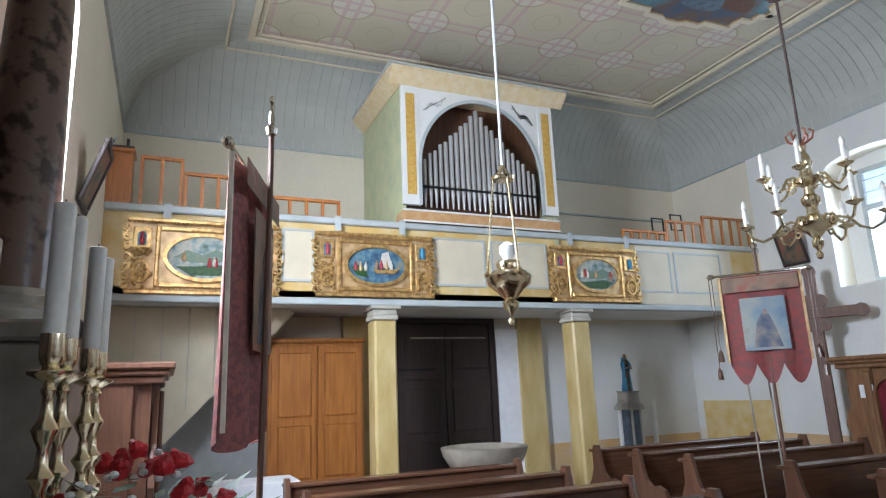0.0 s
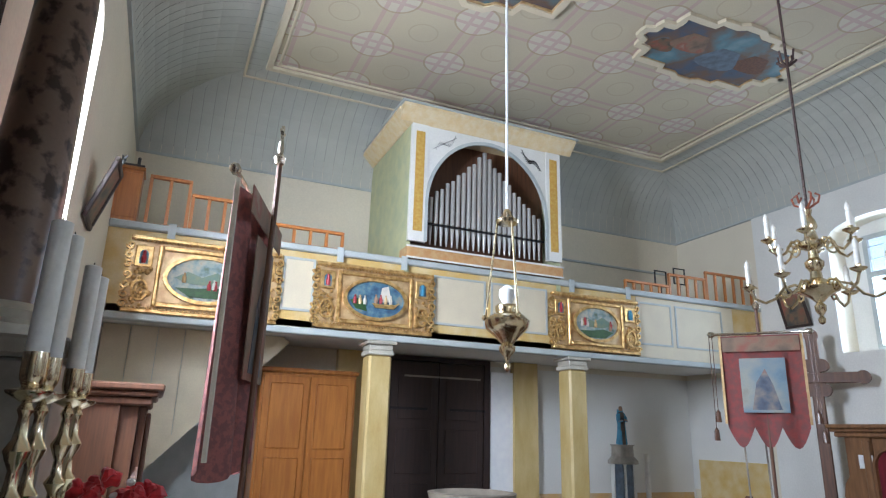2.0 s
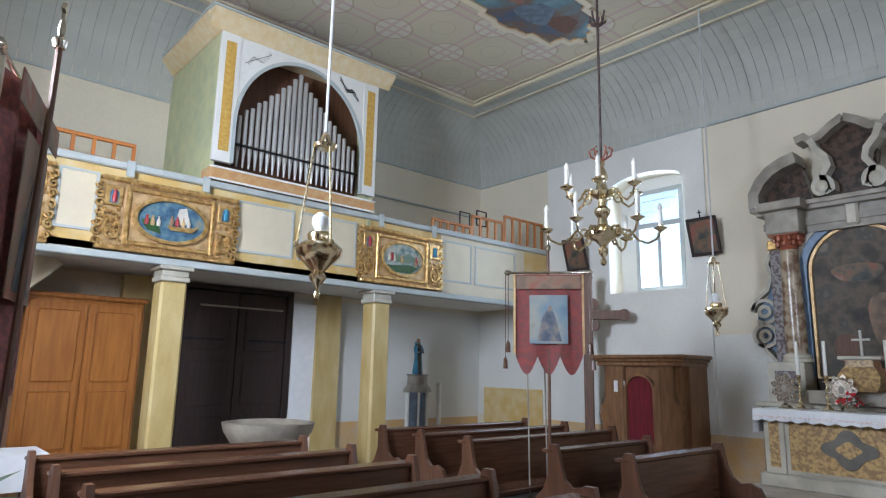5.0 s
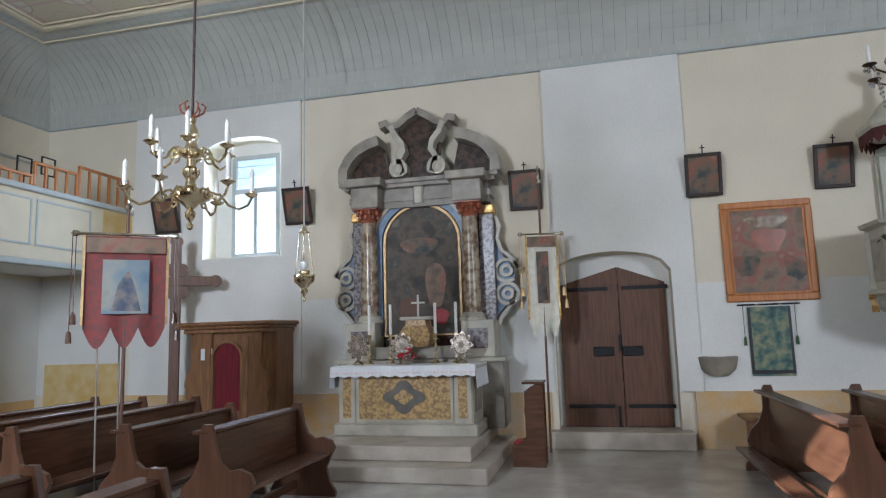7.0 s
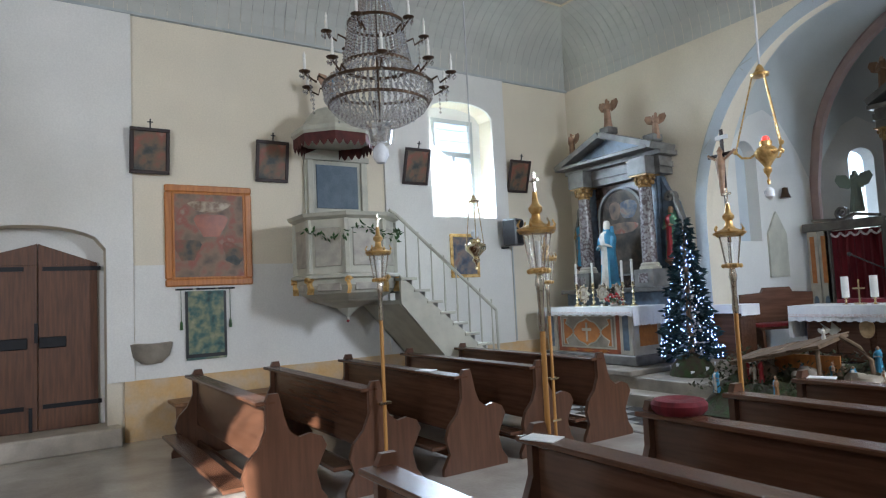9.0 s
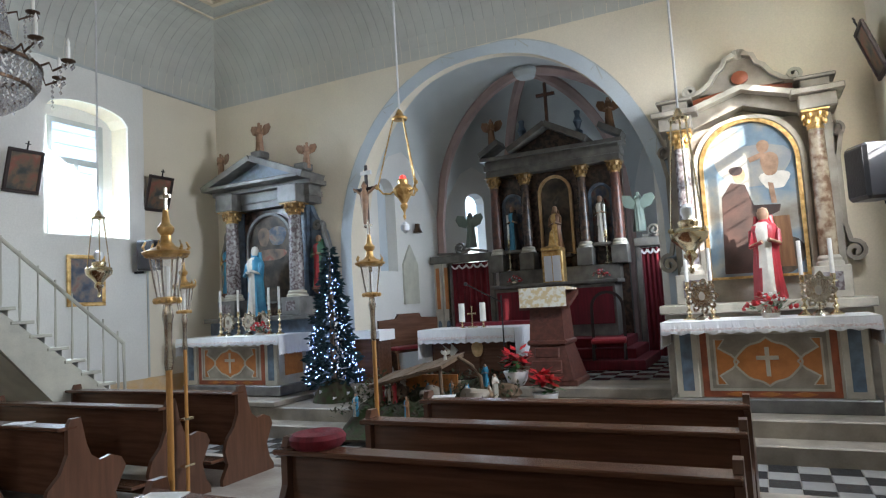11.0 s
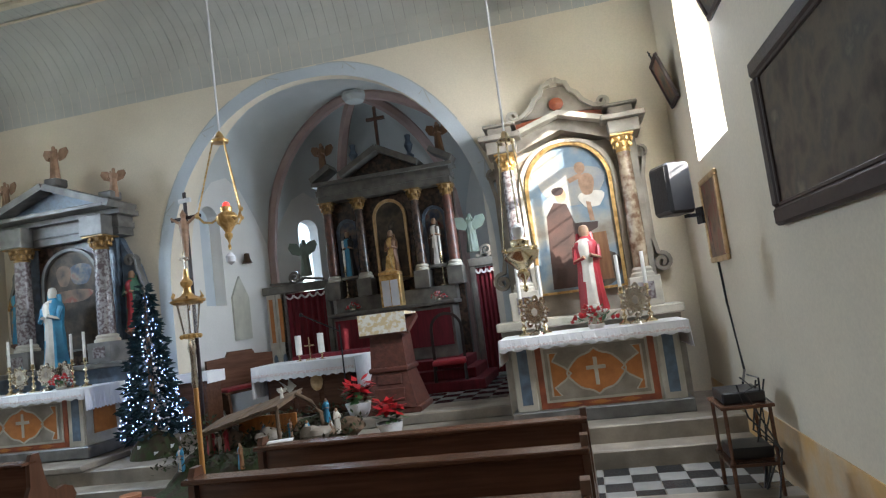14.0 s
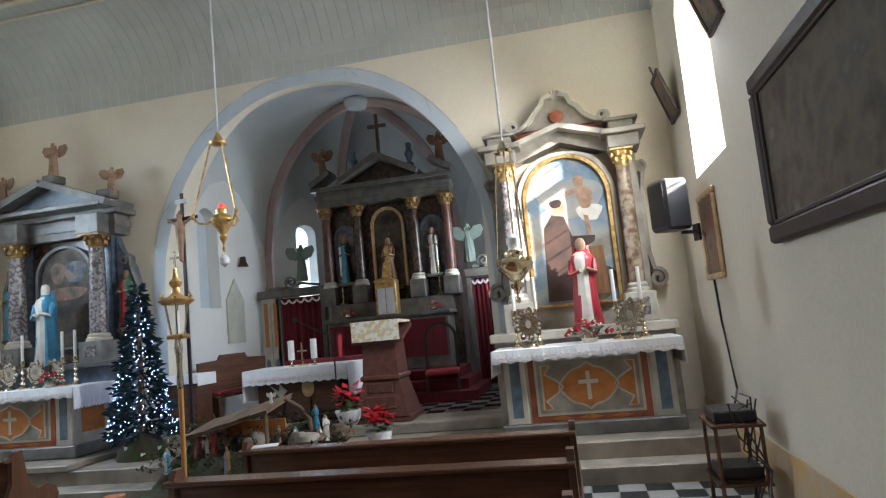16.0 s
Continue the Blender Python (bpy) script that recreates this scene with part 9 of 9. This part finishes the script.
# Christmas tree
tree = thing("christmas_tree", "dark green Christmas tree with cold white fairy lights", "tree", pose(6.65, -8.2, ZP))
part("trunk", lathed([(0.05, 0.0), (0.035, 1.2), (0.008, 2.2)], 8), M_BARK, tree)
bm, lights = bmesh.new(), bmesh.new()
rt = random.Random(12)
for k in range(1700):
    t = rt.random() ** 0.75
    z = 2.25 - 1.98 * t
    R = (0.03 + 0.46 * t) * (0.82 + 0.18 * math.sin(z * 22))
    a = rt.uniform(0, 6.283)
    rr = R * rt.uniform(0.35, 1.0)
    p = Vector((rr * math.cos(a), rr * math.sin(a), z + 0.06 - 0.16 * rr))
    d_ = Vector((math.cos(a + rt.uniform(-0.6, 0.6)), math.sin(a + rt.uniform(-0.6, 0.6)), rt.uniform(-0.45, 0.25))).normalized()
    s = d_.cross(Vector((0, 0, 1))).normalized()
    L = rt.uniform(0.08, 0.15)
    for rot in (0, 1):
        w = (s if rot == 0 else d_.cross(s)) * 0.022
        bm.faces.new([bm.verts.new(v) for v in (p, p + d_ * L * 0.5 + w, p + d_ * L, p + d_ * L * 0.5 - w)])
for k in range(330):
    t = rt.random() ** 0.7
    z = 2.2 - 1.9 * t
    a = rt.uniform(0, 6.283)
    R = (0.04 + 0.45 * t) * rt.uniform(0.82, 1.0)
    gem(lights, (R * math.cos(a), R * math.sin(a), z), 0.0065)
tagged(part("needles", bm, M_GREEN, tree), kind="stuff")
tagged(part("fairy_lights", lights, M_LED, tree, "cold white fairy lights"), kind="stuff")
pt = lumpy(lathed([(0.0, 0), (0.34, 0.0), (0.30, 0.12), (0.2, 0.26), (0.05, 0.32), (0.0, 0.32)], 20), 0.03, 6)
part("covered_stand", pt, M_MOSS, tree, smooth=True)
for k in range(16):
    a = k * 0.7
    bm = prism(bmesh.new(), [(0.0, 0.0), (0.03, 0.01), (0.05, 0.045), (0.03, 0.04), (0.0, 0.05)], -0.004, 0.004, "y", pose(0.31 * math.cos(a), 0.31 * math.sin(a), 0.05 + 0.05 * (k % 3), 0, 0, math.degrees(a) + 90))
    part("paper_shape", bm, M_PAPER, tree)

# nativity crib on the steps
cb = thing("crib_landscape", "mossy nativity landscape with bark stable", "crib", pose(4.75, -7.85, 0.06))
bm = bmesh.new()
NX, NY = 40, 22
gv = []
for i in range(NX + 1):
    row = []
    for j in range(NY + 1):
        u, v = i / NX, j / NY
        x, y = -1.25 + 2.5 * u, 0.85 - 1.3 * v
        edge = min(1, 6 * min(u, 1 - u)) * min(1, 5 * min(v, 1 - v) + (0.3 if v > 0.5 else 0))
        z = 0.02 + edge * (0.20 + 0.46 * v + 0.12 * noise.noise(Vector((x * 2.4, y * 2.4, 0.3))) + 0.06 * noise.noise(Vector((x * 9, y * 9, 1.3))))
        row.append(bm.verts.new((x, y, max(0.0, z))))
    gv.append(row)
for i in range(NX):
    for j in range(NY):
        bm.faces.new((gv[i][j], gv[i + 1][j], gv[i + 1][j + 1], gv[i][j + 1]))
part("moss_ground", bm, M_MOSS, cb)
part("stable_roof", boxes((-0.6, 0.6, -0.26, 0.34, 0.0, 0.035), bevel=0.008), M_BARK, cb).matrix_local = pose(0.13, 0.22, 0.79, -10, 13, -6)
part("stable_wall", boxes((-0.3, 0.55, -0.1, -0.07, 0.2, 0.72)), M_OAK, cb)
for x, y in ((-0.32, 0.42), (0.58, 0.42), (0.58, -0.05)):
    part("stable_post", tubes([(x, y, 0.05), (x + 0.02, y, 0.84 if x < 0 else 0.66)], r=0.025), M_BARK, cb)
for k in range(6):
    part("roof_slat", boxes((-0.61 + 0.205 * k, -0.42 + 0.205 * k, -0.28, 0.36, 0.036 + 0.006 * (k % 2), 0.052 + 0.006 * (k % 2)), bevel=0.004), M_BARK, cb).matrix_local = pose(0.13, 0.22, 0.79, -10, 13, -6)
part("branch", tubes([(-0.45, 0.2, 0.98), (-0.62, 0.15, 0.86), (-0.72, 0.12, 0.72), (-0.74, 0.1, 0.4)], r=0.026), M_BARK, cb)
rk = random.Random(5)
for k in range(15):
    part("rock", lumpy(ball(bmesh.new(), (rk.uniform(-1.1, 0.6), rk.uniform(-0.3, 0.3), 0.5), rk.uniform(0.08, 0.16), 12, 0.7), 0.05, 7, k), M_BARK if k % 3 else M_STONE, cb, smooth=True)
bm = bmesh.new()
for k in range(1100):
    p = Vector((rk.uniform(-1.2, 1.2), rk.uniform(-0.4, 0.75), 0))
    p.z = 0.22 + 0.46 * (0.85 - p.y) / 1.3 + rk.uniform(0, 0.1)
    d_ = Vector((rk.uniform(-1, 1), rk.uniform(-1, 1), rk.uniform(0.1, 1))).normalized()
    s = d_.cross(Vector((0, 0, 1))).normalized() * 0.02
    bm.faces.new([bm.verts.new(v) for v in (p, p + d_ * 0.035 + s, p + d_ * 0.07, p + d_ * 0.035 - s)])
tagged(part("moss_tufts", bm, M_MOSS, cb), kind="stuff")
COLS = [M_WHITEROBE, M_BLUEROBE, M_REDROBE, M_CONF, M_WHITEROBE, M_FLESH, M_BLUEROBE]
for k in range(12):
    x, y = 4.75 + rk.uniform(-1.05, 1.1), -7.85 + rk.uniform(0.0, 0.7)
    statue("crib_figure", "small painted nativity figure standing in the moss", pose(x, y, 0.25 + 0.46 * (0.85 - (y + 7.85)) / 1.3, 0, 0, rk.uniform(120, 240)), rk.uniform(0.2, 0.34), COLS[k % 7], COLS[(k + 3) % 7], M_FLESH)
statue("crib_figure", "small blue painted figure on the crib rocks", pose(4.03, -7.9, 0.62, 0, 0, 180), 0.3, M_BLUEROBE, M_BLUEROBE, M_FLESH)
statue("crib_figure", "small white angel figure on the stable roof", pose(4.45, -7.6, 0.98, 0, 0, 180), 0.16, M_WHITEROBE, M_WHITEROBE, M_WHITEROBE, wings=True)
gc = thing("votive_candle", "small lit candle at the edge of the crib", "candle", pose(4.95, -6.92, 0.0))
part("wax", lathed([(0.0, 0), (0.045, 0), (0.045, 0.2), (0.0, 0.2)], 12), M_WAX, gc)
part("flame", lathed([(0.0, 0.2), (0.011, 0.22), (0.0, 0.26)], 8), M_FLAME, gc)
solid("clay_pot", lathed([(0.0, 0), (0.09, 0), (0.12, 0.18), (0.1, 0.18), (0.0, 0.16)], 14, (6.1, -6.95, 0.0)), mat("terracotta", (0.42, 0.17, 0.08), 0.7), "terracotta pot beside the crib", "pot", smooth=True)
for x, y, zb in ((3.68, -8.1, 0.62), (3.27, -8.0, 0.36)):
    e = thing("poinsettia", "red poinsettia in a white-wrapped pot", "potted plant", pose(x, y, zb))
    part("pot", lumpy(lathed([(0.0, 0), (0.1, 0), (0.13, 0.08), (0.17, 0.18), (0.15, 0.18), (0.0, 0.15)], 18), 0.02, 14), M_LINEN, e, smooth=True)
    for nm, mm, n, zz in (("leaves", M_LEAF, 46, 0.24), ("red_bract_cluster", M_FLOWER, 60, 0.34)):
        bm = bmesh.new()
        for k in range(n):
            a = rk.uniform(0, 6.28)
            p = Vector((rk.uniform(0, 0.12) * math.cos(a), rk.uniform(0, 0.12) * math.sin(a), zz + rk.uniform(-0.05, 0.11)))
            d_ = Vector((math.cos(a), math.sin(a), rk.uniform(-0.5, 0.6))).normalized()
            s = d_.cross(Vector((0, 0, 1))).normalized() * 0.04
            L = rk.uniform(0.12, 0.19)
            bm.faces.new([bm.verts.new(v) for v in (p, p + d_ * L * 0.5 + s, p + d_ * L, p + d_ * L * 0.5 - s)])
        tagged(part(nm, bm, mm, e), kind="stuff")

# chequered tiles before the altars, one by one
TS = 0.255
tmesh = [mesh_of(boxes((0.003, TS - 0.003, 0.003, TS - 0.003, -0.02, 0.0), bevel=0.003), mm) for mm in (M_TILEW, M_TILEB)]
for i in range(42):
    for j in range(4):
        o = new("tile", tmesh[(i + j) % 2])
        o.location = (XL + i * TS, -7.198 + j * TS, 0.0)
        o.parent = chk
